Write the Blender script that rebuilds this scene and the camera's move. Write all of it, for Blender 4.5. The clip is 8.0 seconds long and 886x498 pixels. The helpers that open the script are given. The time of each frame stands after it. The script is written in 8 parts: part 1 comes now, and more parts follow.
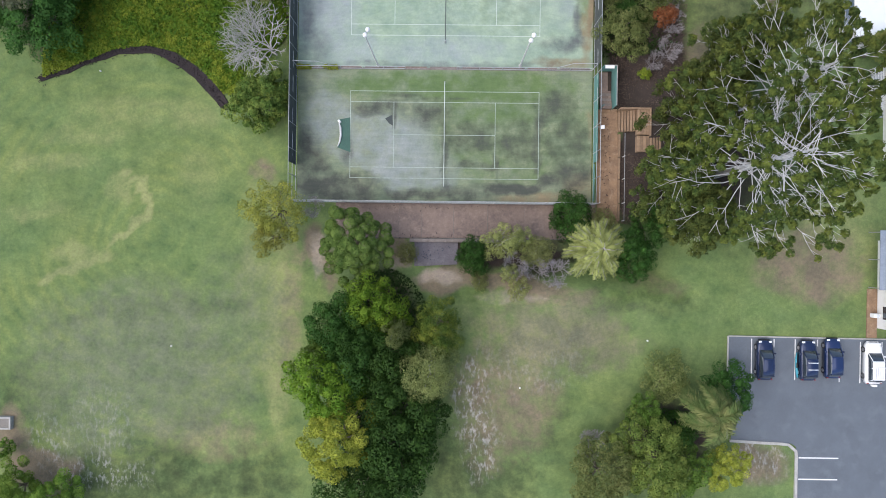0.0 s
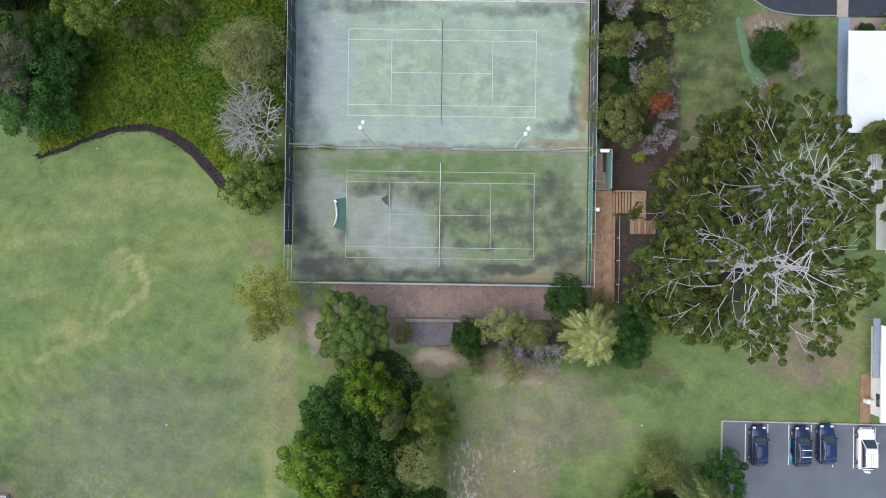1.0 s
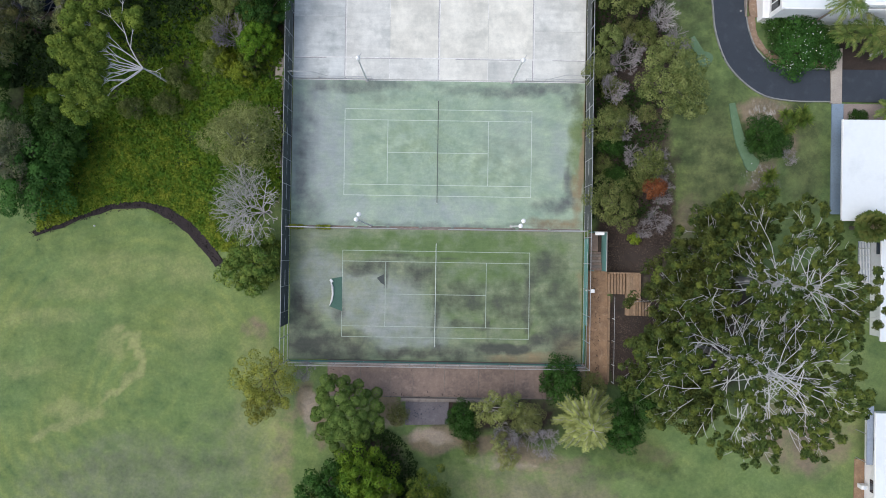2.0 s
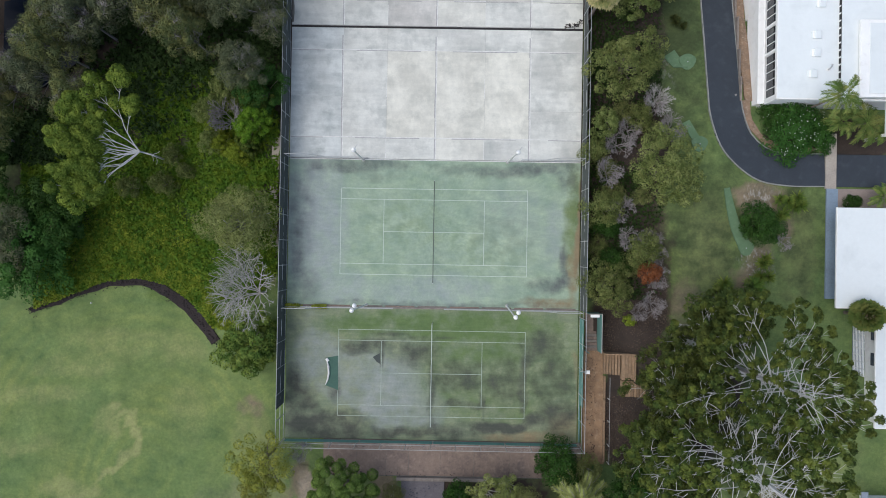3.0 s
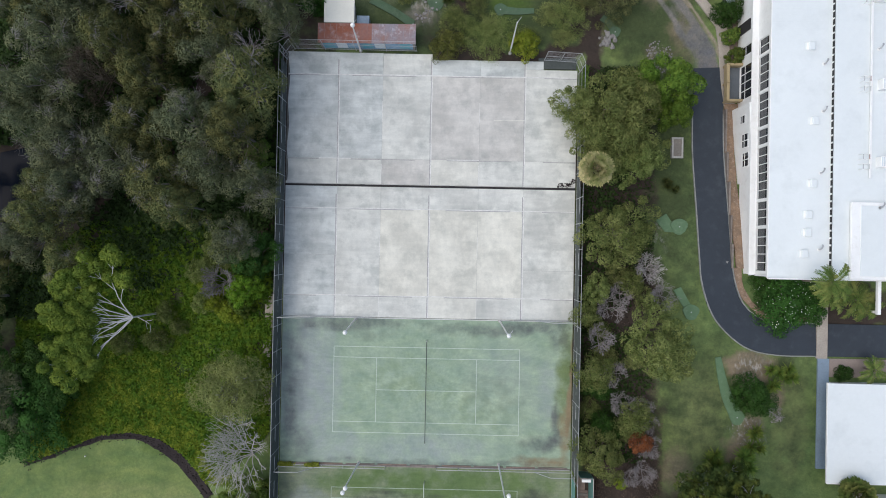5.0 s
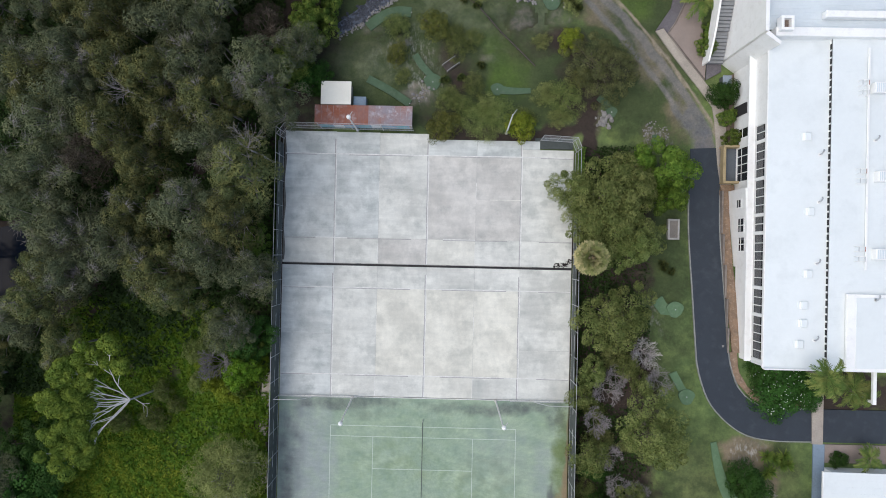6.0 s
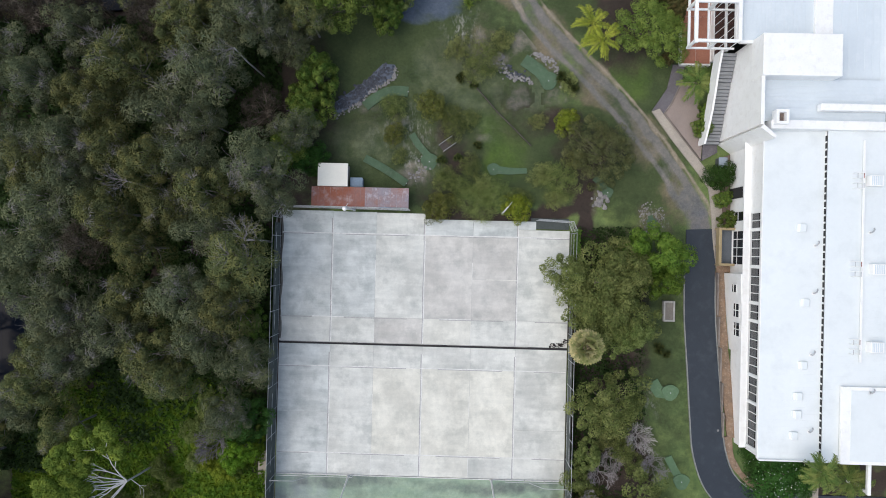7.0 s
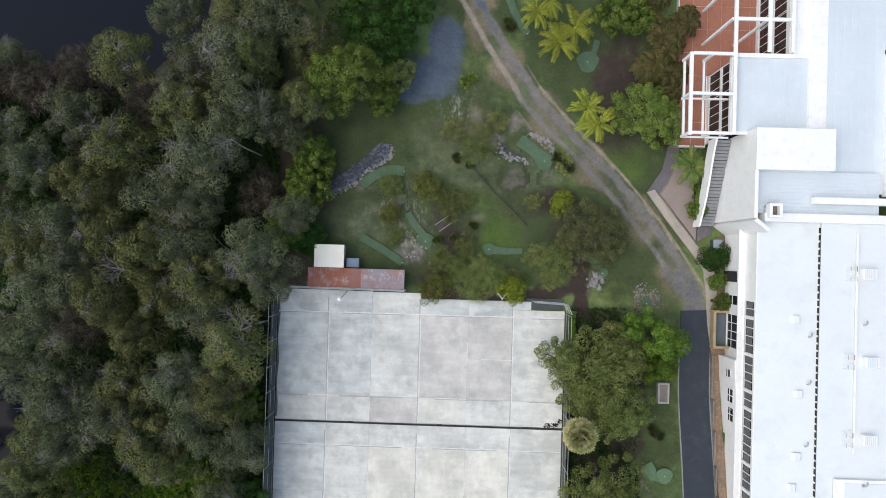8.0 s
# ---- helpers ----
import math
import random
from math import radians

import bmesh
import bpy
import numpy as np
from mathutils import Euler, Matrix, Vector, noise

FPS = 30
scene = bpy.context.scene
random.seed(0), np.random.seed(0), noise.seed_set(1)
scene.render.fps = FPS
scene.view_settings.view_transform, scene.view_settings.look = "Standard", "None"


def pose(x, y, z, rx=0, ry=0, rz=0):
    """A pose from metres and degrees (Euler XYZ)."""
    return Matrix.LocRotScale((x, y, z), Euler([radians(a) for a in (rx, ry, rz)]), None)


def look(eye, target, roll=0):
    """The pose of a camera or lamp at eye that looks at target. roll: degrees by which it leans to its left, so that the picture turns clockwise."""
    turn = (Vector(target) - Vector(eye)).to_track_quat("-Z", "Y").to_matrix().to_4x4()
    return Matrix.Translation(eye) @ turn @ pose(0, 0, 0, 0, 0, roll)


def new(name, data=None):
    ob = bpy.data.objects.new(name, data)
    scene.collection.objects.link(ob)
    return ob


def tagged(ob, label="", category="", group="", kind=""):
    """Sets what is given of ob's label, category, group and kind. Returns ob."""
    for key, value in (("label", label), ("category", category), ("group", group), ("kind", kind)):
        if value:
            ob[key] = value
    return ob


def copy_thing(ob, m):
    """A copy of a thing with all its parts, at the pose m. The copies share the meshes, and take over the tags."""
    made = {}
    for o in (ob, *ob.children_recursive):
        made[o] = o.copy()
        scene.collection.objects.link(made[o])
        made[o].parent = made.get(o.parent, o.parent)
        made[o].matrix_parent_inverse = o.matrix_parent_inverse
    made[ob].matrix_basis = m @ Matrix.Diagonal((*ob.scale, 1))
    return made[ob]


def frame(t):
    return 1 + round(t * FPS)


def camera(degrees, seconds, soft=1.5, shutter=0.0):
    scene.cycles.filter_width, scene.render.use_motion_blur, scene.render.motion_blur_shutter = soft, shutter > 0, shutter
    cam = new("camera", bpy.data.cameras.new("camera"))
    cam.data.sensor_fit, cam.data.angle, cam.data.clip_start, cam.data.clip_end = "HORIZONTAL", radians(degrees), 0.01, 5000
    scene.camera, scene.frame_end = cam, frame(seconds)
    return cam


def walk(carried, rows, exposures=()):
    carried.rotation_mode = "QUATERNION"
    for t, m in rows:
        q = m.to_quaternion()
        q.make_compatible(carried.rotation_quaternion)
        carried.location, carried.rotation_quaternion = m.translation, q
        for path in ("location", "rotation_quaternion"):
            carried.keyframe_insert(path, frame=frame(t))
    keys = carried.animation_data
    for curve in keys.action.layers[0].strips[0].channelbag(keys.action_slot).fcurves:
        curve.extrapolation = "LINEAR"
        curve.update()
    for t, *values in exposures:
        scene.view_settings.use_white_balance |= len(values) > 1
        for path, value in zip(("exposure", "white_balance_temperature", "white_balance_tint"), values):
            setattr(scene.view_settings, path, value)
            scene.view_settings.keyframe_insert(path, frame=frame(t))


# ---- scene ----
cam = camera(73.7, 8.0, soft=0.95)
# seconds, eye x y z, turn rx ry rz in degrees
PATH = [
    (0.0, 0.594, -32.050, 74.666, -0.257, 0.450, 0.691),
    (0.5, 0.790, -27.120, 74.778, -0.159, 0.427, 0.765),
    (1.0, 0.962, -22.217, 74.898, -0.047, 0.392, 0.825),
    (1.5, 1.121, -17.318, 75.018, 0.065, 0.353, 0.873),
    (2.0, 1.276, -12.407, 75.135, 0.167, 0.320, 0.913),
    (2.5, 1.436, -7.471, 75.246, 0.251, 0.299, 0.948),
    (3.0, 1.606, -2.501, 75.350, 0.312, 0.293, 0.980),
    (3.5, 1.791, 2.509, 75.447, 0.348, 0.308, 1.012),
    (4.0, 1.994, 7.559, 75.538, 0.361, 0.344, 1.046),
    (4.5, 2.216, 12.645, 75.626, 0.353, 0.402, 1.085),
    (5.0, 2.457, 17.761, 75.715, 0.331, 0.479, 1.130),
    (5.5, 2.717, 22.894, 75.811, 0.306, 0.574, 1.185),
    (6.0, 2.990, 28.029, 75.920, 0.288, 0.681, 1.250),
    (6.5, 3.274, 33.146, 76.051, 0.294, 0.795, 1.329),
    (7.0, 3.562, 38.221, 76.213, 0.342, 0.908, 1.422),
    (7.5, 3.845, 43.226, 76.418, 0.451, 1.010, 1.530),
    (8.0, 4.116, 48.129, 76.677, 0.647, 1.090, 1.657),
]
EXPOSURES = [(0.0, 0.63, 6280, 11.5), (1.5, 0.48, 6280, 10.5), (3.0, 0.15, 6330, 7.5), (4.5, 0.11, 6380, 7.5), (6.0, 0.2, 6420, 8.0), (8.0, 0.29, 6480, 8.0)]
walk(cam, [(t, pose(x, y, z, rx, ry, rz)) for t, x, y, z, rx, ry, rz in PATH], EXPOSURES)

# ---- light ----
world = bpy.data.worlds.new("world")
scene.world = world
world.use_nodes = True
wn = world.node_tree.nodes
sky = wn.new("ShaderNodeTexSky")
sky.sky_type, sky.sun_disc = "NISHITA", False
sky.sun_elevation, sky.sun_rotation = radians(60), radians(255)
sky.altitude, sky.dust_density, sky.air_density = 50, 3.0, 1.0
wn["Background"].inputs["Strength"].default_value = 0.15
world.node_tree.links.new(sky.outputs["Color"], wn["Background"].inputs["Color"])
sun_data = bpy.data.lights.new("sun", "SUN")
sun_data.energy, sun_data.angle, sun_data.color = 1.5, radians(100), (1.0, 0.97, 0.93)
sun = new("sun", sun_data)
az, el = radians(255), radians(60)
sun.matrix_world = look((0, 0, 200), (-math.sin(az) * math.cos(el) * 100, -math.cos(az) * math.cos(el) * 100, 200 - 100 * math.sin(el)))

# ---- materials ----


def nodes_of(m):
    return m.node_tree.nodes, m.node_tree.links


def blank(name):
    m = bpy.data.materials.new(name)
    m.use_nodes = True
    return m, m.node_tree.nodes["Principled BSDF"]


def noise_node(m, vec, scale, detail=4.0, rough=0.6):
    n, l = nodes_of(m)
    t = n.new("ShaderNodeTexNoise")
    t.inputs["Scale"].default_value, t.inputs["Detail"].default_value, t.inputs["Roughness"].default_value = scale, detail, rough
    l.new(vec, t.inputs["Vector"])
    return t.outputs["Fac"]


def ramp(m, fac, lo, hi):
    n, l = nodes_of(m)
    r = n.new("ShaderNodeMapRange")
    r.inputs["From Min"].default_value, r.inputs["From Max"].default_value = lo, hi
    l.new(fac, r.inputs["Value"])
    return r.outputs["Result"]


def mixed(m, fac, a, b, kind="MIX"):
    n, l = nodes_of(m)
    x = n.new("ShaderNodeMix")
    x.data_type, x.blend_type = "RGBA", kind
    if isinstance(fac, float):
        x.inputs[0].default_value = fac
    else:
        l.new(fac, x.inputs[0])
    for k, v in ((6, a), (7, b)):
        if isinstance(v, tuple):
            x.inputs[k].default_value = (*v, 1)
        else:
            l.new(v, x.inputs[k])
    return x.outputs[2]


def calc(m, op, a, b=0.5, clamp=True):
    n, l = nodes_of(m)
    x = n.new("ShaderNodeMath")
    x.operation = op
    x.use_clamp = clamp
    for k, v in enumerate((a, b)):
        if isinstance(v, float):
            x.inputs[k].default_value = v
        else:
            l.new(v, x.inputs[k])
    return x.outputs[0]


def coords(m):
    n, l = nodes_of(m)
    return n.new("ShaderNodeTexCoord").outputs["Object"]


def bumped(m, b, fac, strength, distance):
    n, l = nodes_of(m)
    x = n.new("ShaderNodeBump")
    x.inputs["Strength"].default_value, x.inputs["Distance"].default_value = strength, distance
    l.new(fac, x.inputs["Height"])
    l.new(x.outputs["Normal"], b.inputs["Normal"])


def surface(name, base, second, third=None, big=0.3, small=6.0, rough=0.8, bump=0.2, depth=0.02, metal=0.0, per_object=0.0, grain=0.35):
    """A worn surface: broad stains of a second colour, fine grain, and per-piece variation."""
    m, b = blank(name)
    n, l = nodes_of(m)
    v = coords(m)
    if per_object:
        info = n.new("ShaderNodeObjectInfo")
        shift = n.new("ShaderNodeVectorMath")
        shift.operation = "MULTIPLY_ADD"
        l.new(info.outputs["Random"], shift.inputs[0])
        shift.inputs[1].default_value = (37, 23, 11)
        l.new(v, shift.inputs[2])
        v = shift.outputs[0]
    c = mixed(m, ramp(m, noise_node(m, v, big), 0.38, 0.66), base, second)
    if third:
        c = mixed(m, ramp(m, noise_node(m, v, big * 2.7, 6.0), 0.52, 0.74), c, third)
    fine = noise_node(m, v, small, 5.0, 0.7)
    c = mixed(m, grain, c, mixed(m, ramp(m, fine, 0.3, 0.7), tuple(0.55 * k for k in base), tuple(min(1, 1.3 * k) for k in base)))
    if per_object:
        g = n.new("ShaderNodeHueSaturation")
        r = n.new("ShaderNodeMapRange")
        r.inputs["To Min"].default_value, r.inputs["To Max"].default_value = 1 - per_object, 1 + per_object
        l.new(info.outputs["Random"], r.inputs["Value"])
        l.new(r.outputs["Result"], g.inputs["Value"])
        l.new(c, g.inputs["Color"])
        c = g.outputs["Color"]
    l.new(c, b.inputs["Base Color"])
    b.inputs["Roughness"].default_value, b.inputs["Metallic"].default_value = rough, metal
    if bump:
        bumped(m, b, fine, bump, depth)
    return m


def foliage(name, a, b_col, tip=None, glow=0.3):
    """Leaves: colour by leaf and by plant, some light passing through."""
    m, b = blank(name)
    n, l = nodes_of(m)
    geo, info = n.new("ShaderNodeNewGeometry"), n.new("ShaderNodeObjectInfo")
    c = mixed(m, ramp(m, geo.outputs["Random Per Island"], -0.25, 1.25), a, b_col)
    v = coords(m)
    c = mixed(m, ramp(m, noise_node(m, v, 0.9, 3.0), 0.42, 0.68), c, tip or tuple(1.35 * k for k in b_col))
    h = n.new("ShaderNodeHueSaturation")
    r = n.new("ShaderNodeMapRange")
    r.inputs["To Min"].default_value, r.inputs["To Max"].default_value = 0.8, 1.22
    l.new(info.outputs["Random"], r.inputs["Value"])
    l.new(r.outputs["Result"], h.inputs["Value"])
    r = n.new("ShaderNodeMapRange")
    r.inputs["To Min"].default_value, r.inputs["To Max"].default_value = 0.491, 0.509
    l.new(info.outputs["Random"], r.inputs["Value"])
    l.new(r.outputs["Result"], h.inputs["Hue"])
    l.new(c, h.inputs["Color"])
    l.new(h.outputs["Color"], b.inputs["Base Color"])
    b.inputs["Roughness"].default_value = 0.7
    b.inputs["Specular IOR Level"].default_value = 0.16
    t, mix = n.new("ShaderNodeBsdfTranslucent"), n.new("ShaderNodeMixShader")
    l.new(h.outputs["Color"], t.inputs["Color"])
    mix.inputs[0].default_value = glow
    l.new(b.outputs[0], mix.inputs[1])
    l.new(t.outputs[0], mix.inputs[2])
    l.new(mix.outputs[0], n["Material Output"].inputs["Surface"])
    return m


def zoned(name, base, layers, grain_scale=9.0, grain_amount=0.4, rough=0.95, bump=0.35, depth=0.06, breakup=0.5, drift=(1.3, 1.1, 1.0), streak=0.5, mottle=0.5, rings=None, combed=0.0):
    """A surface whose patches come from attributes: layers of (attribute, channel, colour)."""
    m, b = blank(name)
    n, l = nodes_of(m)
    v = coords(m)
    broad, mid, fine = noise_node(m, v, 0.11, 5.0), noise_node(m, v, 0.55, 6.0, 0.6), noise_node(m, v, grain_scale, 5.0, 0.75)
    c = mixed(m, ramp(m, broad, 0.35, 0.65), base, tuple(k * f for k, f in zip(base, drift)))
    c = mixed(m, ramp(m, mid, 0.35, 0.68), c, mixed(m, 1.0, c, (0.85, 0.9, 0.84), "MULTIPLY"))
    n_map = n.new("ShaderNodeMapping")
    n_map.inputs["Scale"].default_value, n_map.inputs["Rotation"].default_value = (0.55, 1.1, 1.0), (0, 0, streak)
    l.new(v, n_map.inputs["Vector"])
    c = mixed(m, ramp(m, noise_node(m, n_map.outputs[0], 0.55, 6.0, 0.7), 0.4, 0.72), c, mixed(m, 1.0, c, (1.28, 1.2, 1.12), "MULTIPLY"))
    if rings:
        r_map, wave = n.new("ShaderNodeMapping"), n.new("ShaderNodeTexWave")
        r_map.inputs["Location"].default_value = (-rings[0], -rings[1], 0)
        l.new(v, r_map.inputs["Vector"])
        l.new(r_map.outputs[0], wave.inputs["Vector"])
        wave.wave_type, wave.rings_direction = "RINGS", "Z"
        for k, q in (("Scale", 0.19), ("Distortion", 5.0), ("Detail", 4.0), ("Detail Scale", 0.8), ("Detail Roughness", 0.6)):
            wave.inputs[k].default_value = q
        ring = calc(m, "MULTIPLY", wave.outputs["Fac"], ramp(m, noise_node(m, v, 0.06, 3.0), 0.42, 0.6))
        west = n.new("ShaderNodeSeparateXYZ")
        l.new(v, west.inputs[0])
        ring = calc(m, "MULTIPLY", ring, ramp(m, west.outputs["X"], -14, -22))
        c = mixed(m, ring, c, mixed(m, 1.0, c, (1.22, 1.13, 1.05), "MULTIPLY"))
    seps = {}
    for attr, channel, colour in layers:
        if attr not in seps:
            a, s = n.new("ShaderNodeAttribute"), n.new("ShaderNodeSeparateColor")
            a.attribute_name = attr
            l.new(a.outputs["Color"], s.inputs["Color"])
            seps[attr] = s
        amount = seps[attr].outputs[channel]
        if channel == 1 and attr == "zone_b":
            p_map = n.new("ShaderNodeMapping")
            p_map.inputs["Scale"].default_value, p_map.inputs["Rotation"].default_value = (2.2, 1.0, 1.0), (0, 0, 0.35)
            l.new(v, p_map.inputs["Vector"])
            fac = calc(m, "MULTIPLY", amount, calc(m, "MULTIPLY", ramp(m, noise_node(m, p_map.outputs[0], 1.0, 9.0, 0.7), 0.5, 0.61), ramp(m, mid, 0.36, 0.52)))
        else:
            fac = ramp(m, calc(m, "ADD", amount, calc(m, "MULTIPLY", ramp(m, mid, 0.28, 0.72), breakup), False), 0.1 + breakup * 0.45, 0.6 + breakup * 0.72)
            fac = calc(m, "MULTIPLY", fac, ramp(m, amount, 0.02, 0.3))
        c = mixed(m, fac, c, colour)
    patchy, small = noise_node(m, v, 0.32, 9.0, 0.68), noise_node(m, v, 2.6, 6.0, 0.7)
    c = mixed(m, mottle, c, mixed(m, 1.0, c, mixed(m, ramp(m, patchy, 0.32, 0.7), (0.7, 0.75, 0.74), (1.24, 1.17, 1.12)), "MULTIPLY"))
    c = mixed(m, mottle, c, mixed(m, 1.0, c, mixed(m, ramp(m, small, 0.3, 0.72), (0.8, 0.8, 0.82), (1.16, 1.13, 1.08)), "MULTIPLY"))
    if combed:
        k_map = n.new("ShaderNodeMapping")
        k_map.inputs["Scale"].default_value = (0.3, 1.9, 1.0)
        l.new(v, k_map.inputs["Vector"])
        sweep = ramp(m, noise_node(m, k_map.outputs[0], 1.0, 6.0, 0.7), 0.34, 0.68)
        c = mixed(m, combed, c, mixed(m, 1.0, c, mixed(m, sweep, (0.66, 0.72, 0.7), (1.16, 1.12, 1.12)), "MULTIPLY"))
    c = mixed(m, grain_amount, c, mixed(m, 1.0, c, mixed(m, ramp(m, fine, 0.3, 0.7), (0.45, 0.45, 0.45), (1.0, 1.0, 1.0)), "MULTIPLY"))
    l.new(c, b.inputs["Base Color"])
    b.inputs["Roughness"].default_value = rough
    b.inputs["Specular IOR Level"].default_value = 0.2
    bumped(m, b, fine, bump, depth)
    return m


def plain(name, colour, rough=0.5, metal=0.0, transmission=0.0, coat=0.0):
    m, b = blank(name)
    b.inputs["Base Color"].default_value = (*colour, 1)
    b.inputs["Roughness"].default_value, b.inputs["Metallic"].default_value = rough, metal
    b.inputs["Transmission Weight"].default_value, b.inputs["Coat Weight"].default_value = transmission, coat
    return m


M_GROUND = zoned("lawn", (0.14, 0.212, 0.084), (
    # zone_b channel 2 is shade painted in as a darker green
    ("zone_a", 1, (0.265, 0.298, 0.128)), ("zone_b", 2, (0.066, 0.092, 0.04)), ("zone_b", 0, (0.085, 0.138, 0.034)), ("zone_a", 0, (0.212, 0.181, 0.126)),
    ("zone_b", 1, (0.5, 0.5, 0.49)), ("zone_a", 2, (0.058, 0.046, 0.040)),
    ("zone_d", 0, (0.17, 0.2, 0.122)), ("zone_c", 0, (0.195, 0.19, 0.182)), ("zone_c", 1, (0.34, 0.295, 0.24)), ("zone_c", 2, (0.1, 0.13, 0.178))), breakup=0.58, grain_amount=0.55, mottle=1.0, rings=(-37, -31), drift=(1.18, 1.06, 1.0))
M_COURT = zoned("mossy_court_acrylic", (0.196, 0.245, 0.168), (
    ("zone_a", 1, (0.29, 0.325, 0.305)), ("zone_a", 2, (0.125, 0.188, 0.075)), ("zone_b", 0, (0.27, 0.225, 0.14)), ("zone_a", 0, (0.088, 0.096, 0.08))),
    grain_scale=5.0, grain_amount=0.3, rough=0.85, bump=0.1, depth=0.01, breakup=0.75, drift=(1.14, 1.05, 1.02), streak=0.0, combed=0.42)
M_COURT_FADED = zoned("faded_court_acrylic", (0.282, 0.374, 0.292), (
    ("zone_a", 1, (0.325, 0.375, 0.37)), ("zone_a", 2, (0.16, 0.215, 0.1)), ("zone_b", 0, (0.25, 0.205, 0.13)), ("zone_a", 0, (0.13, 0.145, 0.145))),
    grain_scale=5.0, grain_amount=0.25, rough=0.85, bump=0.1, depth=0.01, breakup=0.6, drift=(1.05, 1.02, 1.05), streak=0.0, combed=0.2)

def concrete(name, base, damp, streaks):
    """Weathered slab: clouds of damp and scrubbed patches that run on from slab to slab, brushed streaks and fine grain."""
    m, b = blank(name)
    n, l = nodes_of(m)
    v = coords(m)
    info, shift = n.new("ShaderNodeObjectInfo"), n.new("ShaderNodeVectorMath")
    shift.operation = "MULTIPLY_ADD"
    l.new(info.outputs["Random"], shift.inputs[0])
    shift.inputs[1].default_value = (17, 9, 5)
    l.new(v, shift.inputs[2])
    own = shift.outputs[0]
    dark, pale = tuple(0.7 * k * f for k, f in zip(base, (0.97, 1.0, 1.01))), tuple(min(0.8, 1.17 * k) for k in base)
    c = mixed(m, ramp(m, noise_node(m, v, 0.16, 6.0, 0.62), 0.4, 0.6), tuple(0.84 * k for k in base), tuple(1.06 * k for k in base))
    c = mixed(m, calc(m, "MULTIPLY", ramp(m, noise_node(m, own, 0.42, 10.0, 0.64), 0.5, 0.64), damp), c, dark)
    c = mixed(m, calc(m, "MULTIPLY", ramp(m, noise_node(m, own, 0.33, 10.0, 0.66), 0.5, 0.64), 0.58), c, pale)
    for scale, amount in (((1.9, 0.7, 1.0), 0.16), ((0.3, 1.5, 1.0), streaks)):
        brush = n.new("ShaderNodeMapping")
        brush.inputs["Scale"].default_value = scale
        l.new(own, brush.inputs["Vector"])
        c = mixed(m, amount, c, mixed(m, 1.0, c, mixed(m, ramp(m, noise_node(m, brush.outputs[0], 0.7, 8.0, 0.6), 0.4, 0.6), (0.74, 0.76, 0.77), (1.1, 1.1, 1.09)), "MULTIPLY"))
    fine = noise_node(m, v, 4.5, 6.0, 0.72)
    c = mixed(m, 0.32, c, mixed(m, 1.0, c, mixed(m, ramp(m, fine, 0.3, 0.7), (0.78, 0.78, 0.78), (1.1, 1.1, 1.1)), "MULTIPLY"))
    l.new(c, b.inputs["Base Color"])
    b.inputs["Roughness"].default_value = 0.9
    bumped(m, b, fine, 0.1, 0.01)
    return m


# slab tones by panel: bluish, plain grey, warm, pinkish and pale ones
SLAB_TONES = {"b": concrete("bluish_concrete", (0.55, 0.57, 0.55), 0.75, 0.5), "g": concrete("grey_concrete", (0.605, 0.605, 0.56), 0.65, 0.35), "w": concrete("warm_concrete", (0.645, 0.63, 0.555), 0.5, 0.2),
         "p": concrete("pinkish_concrete", (0.545, 0.528, 0.49), 0.55, 0.25), "n": concrete("pale_concrete", (0.645, 0.635, 0.57), 0.4, 0.25)}
M_SEAL = surface("joint_sealant", (0.7, 0.695, 0.665), (0.52, 0.52, 0.5), (0.4, 0.4, 0.39), big=0.9, rough=0.8, bump=0, grain=0.2)
M_GRIME = surface("joint_grime", (0.33, 0.33, 0.32), (0.45, 0.45, 0.43), (0.24, 0.24, 0.23), big=1.1, small=7.0, rough=0.95, bump=0)
M_JOINT = surface("dirty_joint", (0.10, 0.095, 0.085), (0.2, 0.19, 0.17), big=1.2, bump=0)
M_BROWN = surface("stained_concrete", (0.215, 0.16, 0.13), (0.12, 0.094, 0.084), (0.3, 0.23, 0.185), big=0.6, small=4.0, rough=0.95, bump=0.15, per_object=0.12)
M_ORANGE = surface("clay_path", (0.28, 0.18, 0.105), (0.15, 0.095, 0.062), (0.36, 0.27, 0.18), big=0.8, small=5.0, rough=0.95, per_object=0.12)
M_TIMBER = surface("weathered_timber", (0.30, 0.20, 0.12), (0.2, 0.14, 0.09), (0.36, 0.27, 0.18), big=1.5, small=9.0, rough=0.9, per_object=0.18)
M_GREYWOOD = surface("grey_timber", (0.22, 0.19, 0.165), (0.13, 0.11, 0.1), big=1.5, small=9.0, rough=0.9, per_object=0.15)
M_DARKWOOD = surface("dark_wet_timber", (0.075, 0.062, 0.055), (0.045, 0.038, 0.034), big=1.5, small=9.0, rough=0.9)
M_YELLOWWOOD = surface("treated_pine", (0.38, 0.3, 0.17), (0.3, 0.235, 0.13), big=1.0, small=8.0, rough=0.8)
M_ROADKERB = surface("weathered_kerb", (0.27, 0.275, 0.26), (0.16, 0.17, 0.16), (0.34, 0.33, 0.31), big=0.9, small=6.0, rough=0.9)
M_ASPHALT = surface("asphalt", (0.031, 0.04, 0.052), (0.024, 0.031, 0.041), (0.047, 0.056, 0.068), big=0.35, small=14.0, rough=0.85, bump=0.2, depth=0.01, grain=0.3)
